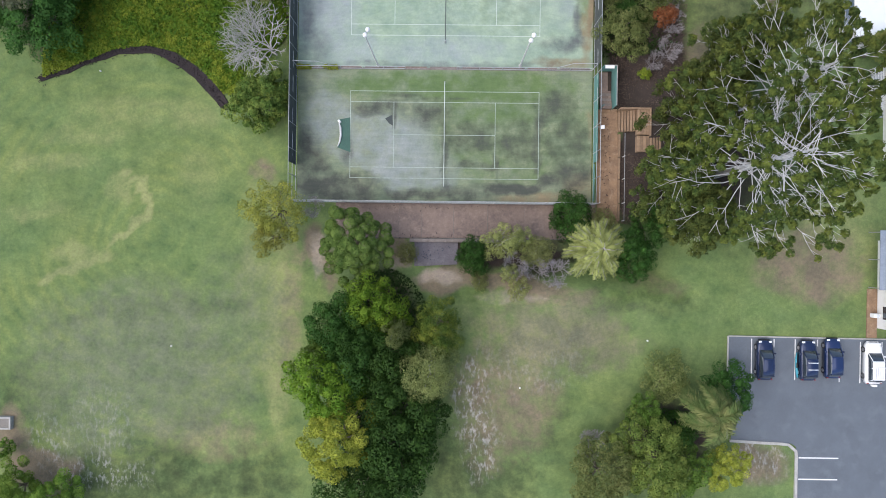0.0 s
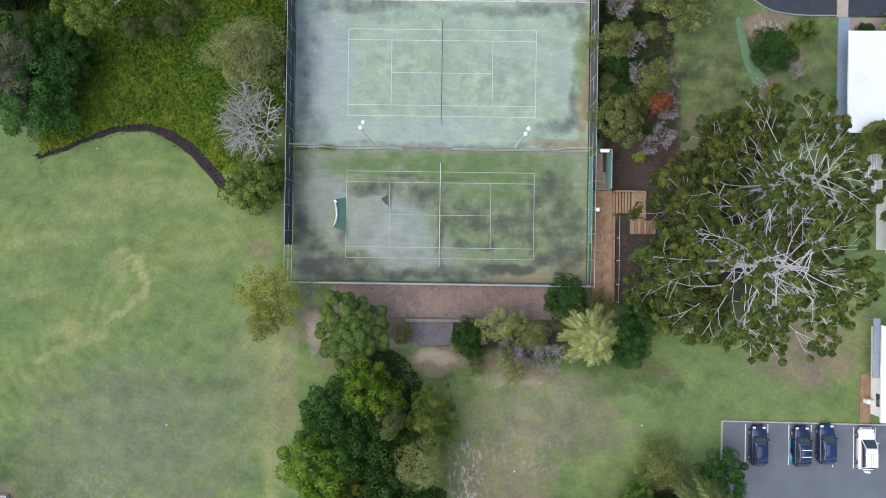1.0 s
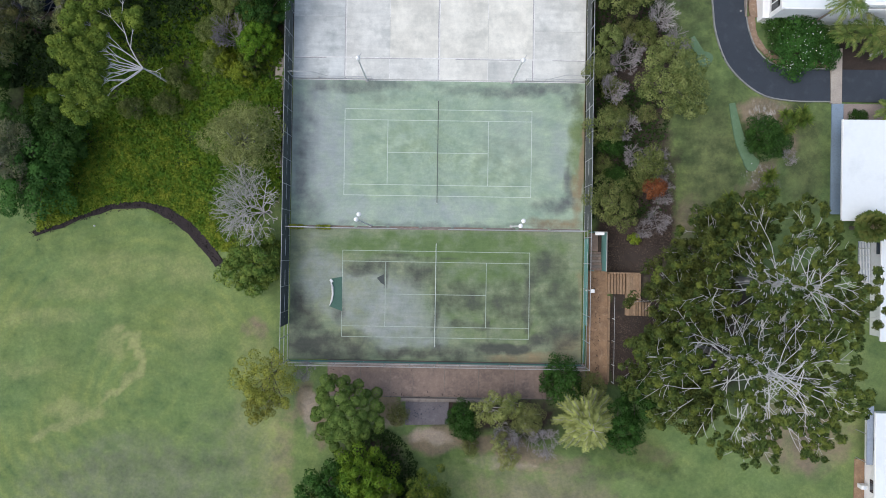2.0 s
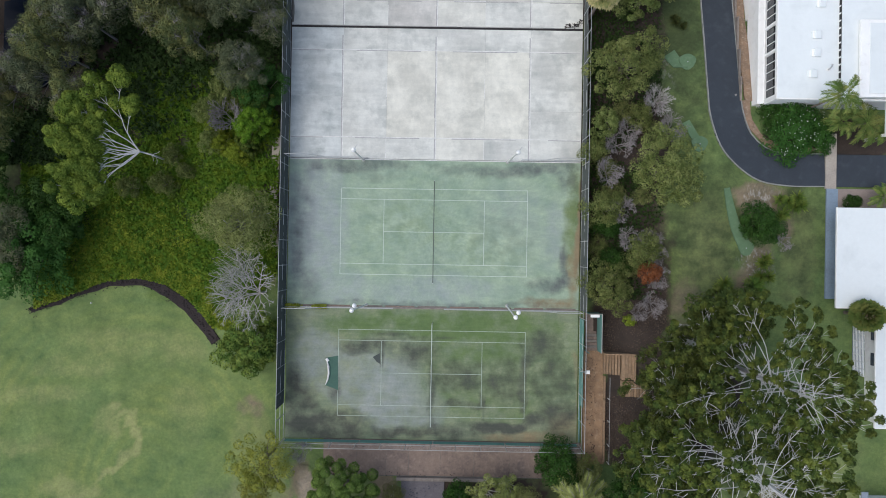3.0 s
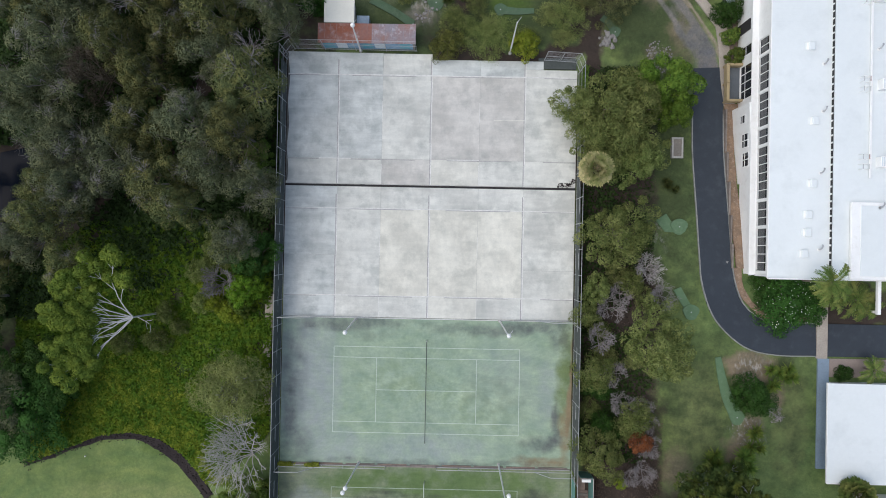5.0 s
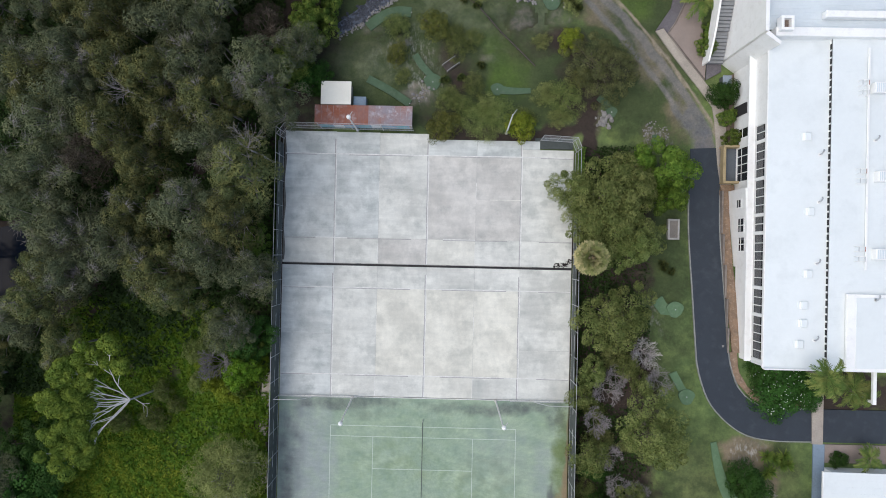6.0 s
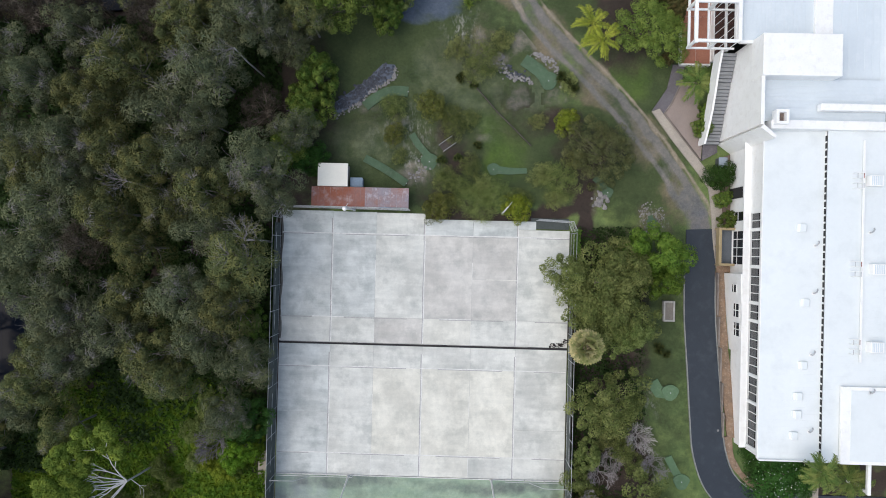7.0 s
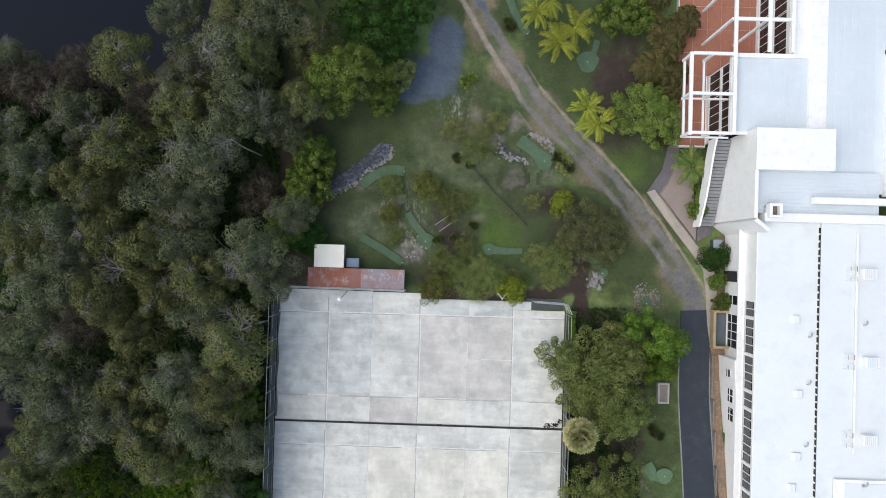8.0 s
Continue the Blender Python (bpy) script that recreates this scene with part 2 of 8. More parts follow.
M_PARKING = surface("car_park_asphalt", (0.12, 0.138, 0.158), (0.092, 0.105, 0.12), (0.15, 0.168, 0.185), big=0.25, small=11.0, rough=0.85, bump=0.2, depth=0.01, grain=0.42)
M_KERB = surface("kerb_concrete", (0.42, 0.41, 0.38), (0.3, 0.29, 0.27), big=1.0, small=6.0, rough=0.9)
M_PATH = surface("path_concrete", (0.36, 0.32, 0.27), (0.27, 0.24, 0.21), big=0.6, small=6.0, rough=0.9, per_object=0.08)
M_BLUEPATH = surface("blue_grey_path", (0.2, 0.265, 0.335), (0.165, 0.215, 0.27), big=0.4, small=6.0, rough=0.9)
M_GRAVEL = surface("gravel", (0.21, 0.19, 0.165), (0.13, 0.122, 0.105), (0.29, 0.265, 0.23), big=0.45, small=11.0, rough=0.95, bump=0.6, depth=0.04, grain=0.5)
M_BLUEGRAVEL = surface("blue_metal_gravel", (0.10, 0.12, 0.155), (0.075, 0.088, 0.11), (0.15, 0.16, 0.19), big=0.5, small=12.0, rough=0.95, bump=0.6, depth=0.04, grain=0.5)
M_PURPLEGRAVEL = surface("purple_grey_gravel", (0.13, 0.12, 0.13), (0.09, 0.08, 0.088), (0.19, 0.17, 0.175), big=0.6, small=9.0, rough=0.95, bump=0.5, depth=0.03, grain=0.5)
M_PINKGRAVEL = surface("pink_gravel", (0.27, 0.22, 0.195), (0.2, 0.162, 0.142), big=0.6, small=12.0, rough=0.95, bump=0.5, depth=0.03, grain=0.5)
M_ROCK = surface("rock", (0.23, 0.22, 0.21), (0.14, 0.13, 0.125), (0.36, 0.345, 0.33), big=1.2, small=7.0, rough=0.9, bump=0.4, depth=0.04, per_object=0.2)
M_DARKROCK = surface("dark_rock", (0.058, 0.063, 0.078), (0.036, 0.038, 0.047), (0.13, 0.135, 0.15), big=1.2, small=7.0, rough=0.9, bump=0.4, depth=0.04, per_object=0.25)
M_CARPET = surface("green_carpet", (0.105, 0.178, 0.095), (0.08, 0.138, 0.07), (0.15, 0.215, 0.135), big=0.8, small=14.0, rough=0.95)
M_OLDCARPET = surface("weathered_green_carpet", (0.075, 0.125, 0.072), (0.055, 0.09, 0.05), (0.105, 0.145, 0.095), big=0.5, small=10.0, rough=0.95)
M_WHITE = surface("white_paint", (0.82, 0.82, 0.80), (0.77, 0.77, 0.75), (0.71, 0.70, 0.67), big=0.5, small=5.0, rough=0.6, bump=0.03, grain=0.06)
M_ROOF = surface("white_roof_sheet", (0.70, 0.735, 0.73), (0.66, 0.695, 0.69), (0.61, 0.645, 0.64), big=0.12, small=2.0, rough=0.45, bump=0.02, grain=0.05)
M_GREYROOF = surface("pale_grey_roof_sheet", (0.585, 0.64, 0.665), (0.55, 0.605, 0.635), (0.62, 0.665, 0.69), big=0.2, small=3.0, rough=0.5, bump=0.02, grain=0.06)
M_DARKROOF = surface("blue_grey_roof_sheet", (0.24, 0.28, 0.33), (0.20, 0.235, 0.28), big=0.5, small=3.0, rough=0.6, bump=0.02)
M_RUST = surface("rusted_roof_sheet", (0.27, 0.095, 0.055), (0.24, 0.2, 0.215), (0.5, 0.48, 0.5), big=0.22, small=4.0, rough=0.8, bump=0.1, metal=0.1)
M_ZINC = surface("weathered_zinc_sheet", (0.25, 0.225, 0.25), (0.3, 0.13, 0.085), (0.5, 0.49, 0.52), big=0.45, small=5.0, rough=0.7, bump=0.1, metal=0.15)
# near-black colour that stands in for the shade inside openings
M_DARK = surface("opening_shade_black", (0.02, 0.02, 0.022), (0.03, 0.028, 0.026), bump=0)
M_STEEL = surface("galvanised_steel", (0.45, 0.46, 0.46), (0.36, 0.37, 0.37), big=2.0, small=9.0, rough=0.5, metal=0.4, bump=0)
M_POLE = surface("white_pole", (0.68, 0.68, 0.66), (0.58, 0.58, 0.56), big=1.0, rough=0.5, bump=0)
M_CLOTH = surface("black_shade_cloth", (0.06, 0.07, 0.066), (0.08, 0.092, 0.086), (0.04, 0.047, 0.046), big=0.4, small=6.0, rough=0.95, bump=0.1)
M_TEAL = surface("teal_windscreen", (0.10, 0.23, 0.20), (0.14, 0.28, 0.25), big=0.5, small=6.0, rough=0.9)
M_CREAM = surface("cream_roof_sheet", (0.78, 0.755, 0.66), (0.72, 0.7, 0.61), big=0.5, small=5.0, rough=0.6, bump=0.03, grain=0.06)
M_LINE = surface("court_line_paint", (0.52, 0.58, 0.52), (0.45, 0.52, 0.46), (0.27, 0.35, 0.28), big=0.5, small=5.0, rough=0.8, bump=0)
M_WORNLINE = surface("worn_line_paint", (0.4, 0.46, 0.4), (0.24, 0.3, 0.24), (0.15, 0.2, 0.14), big=0.35, small=5.0, rough=0.8, bump=0)
M_PAINT = surface("road_paint", (0.74, 0.74, 0.72), (0.64, 0.64, 0.62), big=1.5, small=9.0, rough=0.7, bump=0)
M_GLASS = plain("window_glass", (0.1, 0.11, 0.125), 0.04, transmission=0.85)
M_GLASS.node_tree.nodes["Principled BSDF"].inputs["Specular IOR Level"].default_value = 0.25
M_CARGLASS = plain("car_glass", (0.03, 0.04, 0.052), 0.05, coat=1.0)
M_NAVY = plain("navy_car_paint", (0.016, 0.032, 0.095), 0.25, metal=0.3, coat=0.6)
M_BLACKBLUE = plain("blue_black_car_paint", (0.014, 0.025, 0.068), 0.25, metal=0.3, coat=0.6)
M_CARWHITE = plain("white_car_paint", (0.78, 0.78, 0.77), 0.3, coat=0.6)
M_TYRE = plain("tyre_rubber", (0.02, 0.02, 0.02), 0.9)
M_RIM = plain("alloy_rim", (0.4, 0.4, 0.41), 0.35, metal=0.8)
M_LAMP = plain("headlamp_glass", (0.75, 0.76, 0.78), 0.15, coat=0.5)
M_RED = plain("red_plastic", (0.16, 0.012, 0.012), 0.35)
M_CYAN = plain("turquoise_plastic", (0.05, 0.3, 0.38), 0.4)
M_MURAL = surface("sky_blue_wall_paint", (0.2, 0.36, 0.5), (0.1, 0.25, 0.42), (0.45, 0.5, 0.55), big=1.1, small=5.0, rough=0.8, bump=0.05)
M_WATER = plain("pond_water", (0.004, 0.007, 0.014), 0.12)
M_WATER.node_tree.nodes["Principled BSDF"].inputs["Specular IOR Level"].default_value = 0.06
M_TERRACOTTA = surface("terracotta_paving", (0.36, 0.15, 0.095), (0.29, 0.12, 0.08), (0.4, 0.19, 0.13), big=0.8, small=6.0, rough=0.85, bump=0.05)
M_STEP = surface("grey_stair_tread", (0.25, 0.26, 0.27), (0.2, 0.205, 0.21), big=0.8, small=7.0, rough=0.8)
M_BEDSOIL = surface("tan_soil", (0.26, 0.175, 0.115), (0.13, 0.095, 0.07), (0.38, 0.31, 0.24), big=1.3, small=6.0, rough=0.95, bump=0.5, depth=0.05)
M_BARK = surface("bark", (0.17, 0.14, 0.11), (0.1, 0.085, 0.07), big=1.5, small=8.0, rough=0.95, bump=0.3)
M_PALEBARK = surface("pale_bark", (0.58, 0.57, 0.56), (0.42, 0.41, 0.4), (0.66, 0.65, 0.64), big=0.9, small=6.0, rough=0.9, bump=0.15)
M_DEADWOOD = surface("grey_dead_wood", (0.40, 0.385, 0.36), (0.29, 0.275, 0.255), (0.48, 0.46, 0.44), big=1.2, small=6.0, rough=0.95)
M_TWIG = surface("purple_grey_twigs", (0.26, 0.24, 0.24), (0.18, 0.16, 0.16), (0.35, 0.33, 0.33), big=1.2, small=6.0, rough=0.95)
M_MULCH = surface("dark_mulch", (0.026, 0.019, 0.019), (0.016, 0.013, 0.013), (0.046, 0.034, 0.031), big=0.8, small=8.0, rough=0.98, bump=0.8, depth=0.08, grain=0.5)

LEAF = {
    "dark": foliage("dark_leaves", (0.018, 0.054, 0.01), (0.042, 0.098, 0.017)),
    "green": foliage("green_leaves", (0.055, 0.105, 0.016), (0.105, 0.17, 0.028)),
    "bright": foliage("bright_green_leaves", (0.062, 0.145, 0.012), (0.135, 0.25, 0.02), (0.2, 0.31, 0.03)),
    "clump": foliage("blue_green_leaves", (0.045, 0.09, 0.018), (0.125, 0.2, 0.04), (0.2, 0.28, 0.065)),
    "olive": foliage("olive_leaves", (0.09, 0.125, 0.034), (0.195, 0.24, 0.072), (0.285, 0.32, 0.11)),
    "yellow": foliage("yellow_green_leaves", (0.16, 0.2, 0.026), (0.32, 0.34, 0.05), (0.42, 0.42, 0.065)),
    "mustard": foliage("mustard_leaves", (0.125, 0.145, 0.024), (0.245, 0.25, 0.046), (0.34, 0.325, 0.058)),
    "pale": foliage("pale_grey_green_leaves", (0.125, 0.152, 0.052), (0.235, 0.255, 0.09)),
    "paleyellow": foliage("pale_yellow_leaves", (0.17, 0.205, 0.065), (0.285, 0.31, 0.1)),
    "sheoak": foliage("she_oak_needles", (0.07, 0.09, 0.036), (0.118, 0.14, 0.057), (0.215, 0.21, 0.072)),
    "sheoak_grey": foliage("grey_she_oak_needles", (0.07, 0.09, 0.048), (0.118, 0.14, 0.078), (0.185, 0.195, 0.098)),
    "brown": foliage("brown_needles", (0.042, 0.035, 0.026), (0.075, 0.062, 0.045)),
    "pine": foliage("hoop_pine_needles", (0.034, 0.062, 0.016), (0.084, 0.118, 0.027), (0.16, 0.185, 0.035)),
    "red": foliage("rust_red_leaves", (0.12, 0.036, 0.018), (0.22, 0.07, 0.03), (0.26, 0.09, 0.04)),
    "gold": foliage("golden_palm_leaves", (0.14, 0.185, 0.02), (0.3, 0.325, 0.042), (0.38, 0.385, 0.055)),
    "palm": foliage("palm_leaves", (0.06, 0.115, 0.025), (0.145, 0.2, 0.048), (0.24, 0.255, 0.075)),
    "fan": foliage("fan_palm_leaves", (0.17, 0.22, 0.07), (0.38, 0.4, 0.16), (0.52, 0.48, 0.25)),
    "gum": foliage("gum_leaves", (0.07, 0.125, 0.018), (0.165, 0.24, 0.036), (0.25, 0.32, 0.05)),
    "plume": foliage("blue_green_palm_leaves", (0.07, 0.125, 0.035), (0.16, 0.215, 0.065), (0.26, 0.27, 0.1)),
    "lemon": foliage("lemon_green_leaves", (0.12, 0.18, 0.018), (0.25, 0.315, 0.034), (0.34, 0.385, 0.045)),
    "heath": foliage("olive_heath_leaves", (0.08, 0.098, 0.024), (0.16, 0.175, 0.045), (0.22, 0.225, 0.055)),
    "litter": foliage("fallen_leaves", (0.05, 0.036, 0.03), (0.115, 0.085, 0.066), (0.15, 0.115, 0.09), 0.05),
    "domed": foliage("yellow_olive_dome_leaves", (0.07, 0.118, 0.022), (0.155, 0.21, 0.042), (0.22, 0.27, 0.06)),
    "straw": foliage("drying_fan_leaves", (0.3, 0.28, 0.11), (0.48, 0.42, 0.2), (0.55, 0.47, 0.26)),
    "limeleaf": foliage("lime_leaves", (0.06, 0.125, 0.016), (0.13, 0.212, 0.03), (0.185, 0.268, 0.042)),
    "tipped": foliage("yellow_tipped_needles", (0.035, 0.075, 0.014), (0.1, 0.165, 0.025), (0.25, 0.29, 0.045)),
    "pine_dark": foliage("dark_pine_needles", (0.034, 0.056, 0.015), (0.078, 0.105, 0.025), (0.13, 0.15, 0.034)),
    "leafy": foliage("glossy_shrub_leaves", (0.055, 0.11, 0.02), (0.13, 0.2, 0.038), (0.22, 0.27, 0.055)),
    "cordyline": foliage("bronze_strap_leaves", (0.045, 0.055, 0.02), (0.1, 0.095, 0.03), (0.135, 0.1, 0.04)),
    "bronze": foliage("bronze_green_leaves", (0.06, 0.07, 0.028), (0.125, 0.135, 0.055), (0.17, 0.17, 0.068)),
    "spiky": foliage("dark_strap_leaves", (0.025, 0.04, 0.014), (0.06, 0.085, 0.026), (0.1, 0.11, 0.03)),
    "limevine": foliage("lime_creeper_leaves", (0.12, 0.185, 0.018), (0.2, 0.265, 0.026), (0.26, 0.3, 0.034)),
    "flower": foliage("white_petals", (0.6, 0.6, 0.55), (0.75, 0.75, 0.7)),
    "vine": foliage("ground_vine_leaves", (0.05, 0.12, 0.012), (0.104, 0.203, 0.017), (0.16, 0.235, 0.02)),
    # undergrowth green taken near black, with the shade under the crowns in its colour
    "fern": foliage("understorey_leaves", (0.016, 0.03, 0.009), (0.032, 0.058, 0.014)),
}

# ---- building tools ----


def smooth(a, b, x):
    k = min(1.0, max(0.0, (x - a) / (b - a)))
    return k * k * (3 - 2 * k)


def ground_z(x, y):
    """The lie of the land: level courts, a bank to the east and south-east, a low oval to the west."""
    east = smooth(19.5, 33, x) * (1 - smooth(6, 42, y))
    south = smooth(-6, 15, x) * (1 - smooth(-38, -31.5, y))
    z = 4.2 * max(east, south)
    z -= 1.6 * smooth(20, 33, -x) * smooth(-36, -12, y)
    z -= 0.6 * smooth(45, 56, y)
    z -= 1.2 * smooth(34, 46, -x) * smooth(8, 20, y)
    for cx, cy, rx, ry in ((-47, 84, 26, 16), (-53, 25, 8, 9)):
        d = ((x - cx) / rx) ** 2 + ((y - cy) / ry) ** 2
        z -= 1.8 * max(0.0, 1 - d)
    return z


def thing(name, x, y, z, label, category, group="", kind=""):
    ob = new(name)
    ob.location = (x, y, z)
    ob.empty_display_size = 0.2
    return tagged(ob, label, category, group, kind)


def part(name, bm, material, parent=None, label="", world=False, flat=True):
    """Link a bmesh or a mesh as one object under a thing. world: its coordinates are the world's."""
    if isinstance(bm, bmesh.types.BMesh):
        if world and parent:
            bmesh.ops.translate(bm, verts=bm.verts, vec=-parent.location)
        data = bpy.data.meshes.new(name)
        bm.to_mesh(data)
        bm.free()
        if not flat:
            data.polygons.foreach_set("use_smooth", [True] * len(data.polygons))
    else:
        data = bm
    if material and not data.materials:
        data.materials.append(material)
    ob = new(name, data)
    ob.parent = parent
    return tagged(ob, label)


def box(bm, x0, y0, z0, x1, y1, z1, bevel=0.0):
    """An axis-aligned block from one corner to the other."""
    c = [bm.verts.new((x, y, z)) for z in (z0, z1) for y in (y0, y1) for x in (x0, x1)]
    for f in ((0, 2, 3, 1), (4, 5, 7, 6), (0, 1, 5, 4), (2, 6, 7, 3), (0, 4, 6, 2), (1, 3, 7, 5)):
        bm.faces.new([c[k] for k in f])
    if bevel:
        edges = list({e for v in c for e in v.link_edges})
        bmesh.ops.bevel(bm, geom=edges, offset=bevel, segments=1, affect="EDGES")
    return bm


def block(x0, y0, z0, x1, y1, z1, bevel=0.0):
    return box(bmesh.new(), x0, y0, z0, x1, y1, z1, bevel)


def tube(bm, points, radii, sides=6):
    """A tapering round bar through points."""
    points = [Vector(p) for p in points]
    rings = []
    for k, p in enumerate(points):
        way = (points[min(k + 1, len(points) - 1)] - points[max(k - 1, 0)]).normalized()
        side = way.cross(Vector((0.31, 0.17, 0.93)) if abs(way.z) < 0.9 else Vector((1, 0.2, 0))).normalized()
        up = side.cross(way)
        r = radii[k] if isinstance(radii, (list, tuple)) else radii
        rings.append([bm.verts.new(p + (side * math.cos(a) + up * math.sin(a)) * r) for a in (2 * math.pi * s / sides for s in range(sides))])
    for lo, hi in zip(rings, rings[1:]):
        for s in range(sides):
            bm.faces.new((lo[s], lo[(s + 1) % sides], hi[(s + 1) % sides], hi[s]))
    bm.faces.new(rings[0][::-1])
    bm.faces.new(rings[-1])
    return bm


def prism(bm, outline, z0, z1):
    """A flat outline raised from z0 to z1; either may be a function of x and y."""
    lo = [bm.verts.new((x, y, z0(x, y) if callable(z0) else z0)) for x, y in outline]
    hi = [bm.verts.new((x, y, z1(x, y) if callable(z1) else z1)) for x, y in outline]
    n = len(outline)
    bm.faces.new(lo[::-1])
    bm.faces.new(hi)
    for k in range(n):
        bm.faces.new((lo[k], lo[(k + 1) % n], hi[(k + 1) % n], hi[k]))
    bmesh.ops.recalc_face_normals(bm, faces=bm.faces)
    return bm


def curve_points(points, step=0.8):
    """Points along a smooth line through the given ones."""
    p = [Vector((*q, 0)) if len(q) == 2 else Vector(q) for q in points]
    p = [2 * p[0] - p[1]] + p + [2 * p[-1] - p[-2]]
    out = []
    for a, b, c, d in zip(p, p[1:], p[2:], p[3:]):
        n = max(1, int((c - b).length / step))
        for k in range(n):
            t = k / n
            out.append(0.5 * (2 * b + (c - a) * t + (2 * a - 5 * b + 4 * c - d) * t * t + (3 * b - a - 3 * c + d) * t ** 3))
    return out + [p[-2]]


def strip(points, widths, lift=0.05, thick=0.3, offset=0.0, across=3, level=ground_z, wobble=0.0):
    """A band that lies on the ground along a line: road, path or kerb."""
    bm = bmesh.new()
    pts = curve_points(points)
    rows = []
    for k, p in enumerate(pts):
        way = pts[min(k + 1, len(pts) - 1)] - pts[max(k - 1, 0)]
        side = Vector((way.y, -way.x, 0)).normalized()
        w = widths if isinstance(widths, (int, float)) else widths[0] + (widths[1] - widths[0]) * k / (len(pts) - 1)
        row = []
        for s in range(across + 1):
            q = p + side * (offset + (s / across - 0.5) * (w + wobble * noise.noise(p * 0.6) * 2))
            row.append(bm.verts.new((q.x, q.y, level(q.x, q.y) + lift)))
        e0, e1 = row[0].co, row[-1].co
        row = [bm.verts.new((e0.x, e0.y, e0.z - thick))] + row + [bm.verts.new((e1.x, e1.y, e1.z - thick))]
        rows.append(row)
    for lo, hi in zip(rows, rows[1:]):
        for s in range(len(lo) - 1):
            bm.faces.new((lo[s], lo[s + 1], hi[s + 1], hi[s]))
    bm.faces.new(rows[0])
    bm.faces.new(rows[-1][::-1])
    bmesh.ops.recalc_face_normals(bm, faces=bm.faces)
    return bm


def mesh_of(name, verts, faces):
    data = bpy.data.meshes.new(name)
    data.from_pydata(verts, [], faces)
    return data


def surf_z(x, y):
    """The turf itself, with its small unevenness."""
    return ground_z(x, y) - 0.1 + 0.08 * noise.noise(Vector((x * 0.12, y * 0.12, 3)))


def zones(data, warp=1.0, **layers):
    """Colour attributes from functions of x and y that give three amounts."""
    for name, f in layers.items():
        a = data.color_attributes.new(name, "FLOAT_COLOR", "POINT")
        values = np.ones((len(data.vertices), 4), np.float32)
        for k, v in enumerate(data.vertices):
            p = Vector((v.co.x, v.co.y, 5.0))
            d = noise.noise_vector(p * 0.16) * 1.5 * warp + noise.noise_vector(p * 0.5) * 0.9 * warp
            values[k, :3] = f(v.co.x + d.x, v.co.y + d.y)
        a.data.foreach_set("color", values.ravel())


def blobs(rows):
    """The strongest of some soft ellipses (x, y, half width, half height, amount) at a place."""
    def amount(x, y):
        best = 0.0
        for cx, cy, rx, ry, s in rows:
            d = ((x - cx) / rx) ** 2 + ((y - cy) / ry) ** 2
            if d < 1:
                best = max(best, s * (1 - d) ** 0.7)
        return best
    return amount


def leaves(centres, outward, length, width, rng, loose=0.7, radial=False):
    """Pointed leaves at centres, facing mostly outward: vertices and faces."""
    n = len(centres)
    normal = outward + loose * rng.normal(size=(n, 3))
    normal /= np.linalg.norm(normal, axis=1, keepdims=True) + 1e-9
    u = np.cross(normal, rng.normal(size=(n, 3)))
    u /= np.linalg.norm(u, axis=1, keepdims=True) + 1e-9
    if radial:
        u, normal = normal, u
    v = np.cross(normal, u)
    size = rng.uniform(0.7, 1.3, (n, 1))
    a, b = u * length * 0.5 * size, v * width * 0.5 * size
    return np.stack([centres - a * 0.8 - b, centres - a * 0.8 + b, centres + a], 1).reshape(-1, 3)


def leaf_mesh(name, quads, corners=3):
    """Loose leaves as one mesh, each with three or four corners."""
    n = len(quads) // corners
    data = bpy.data.meshes.new(name)
    data.vertices.add(len(quads))
    data.vertices.foreach_set("co", quads.astype(np.float32).ravel())
    data.loops.add(len(quads))
    data.loops.foreach_set("vertex_index", np.arange(len(quads), dtype=np.int32))
    data.polygons.add(n)
    data.polygons.foreach_set("loop_start", np.arange(0, corners * n, corners, dtype=np.int32))
    data.update(calc_edges=True)
    return data

# ---- ground ----
DIRT = blobs([(-5.8, -33, 2.8, 1.7, 1.2), (33, 47, 3, 4, .6), (28, 54, 3.4, 4.5, .6), (22, 60.5, 3.4, 4, .65), (16, 66.5, 3.4, 4, .7), (11, 73, 2.8, 4, .7), (6.5, 80, 2.6, 5, .7), (-16.3, -32.6, 2.2, 3.2, 1.1), (-14.4, -35.6, 1.5, 3, .8), (0.5, -36, 5, 1.7, 1.3), (9, -36.6, 8, 1.4, 1.2), (15, -38, 7, 1.6, .6),
              (14, -43, 12, 5, .6), (8, -50, 8, 9, .6), (44, -34, 8, 5, .7), (5, -54, 4, 8, .5), (38.6, 4.6, 3.2, 1.9, 1.3), (39.2, -3.2, 2.2, 2.2, .9), (37.4, -5.2, 2.4, 1.5, .9), (42.4, 1.5, 1.6, 3, .7), (30.5, -9, 2, 5, .6), (29, 43, 3, 3, .35), (6, 66, 3, 4, .4), (21, 46, 2, 5, .6), (-23, -23, 2, 2, .6),
              (-50, -61, 6, 3.4, 1.2), (-54, -57, 3, 4, .9), (38.5, -57.5, 4, 3, .9), (-19.6, -40, 2, 14, .35), (-30, -56, 9, 4, .35), (26, -36.5, 5, 2, .35)])
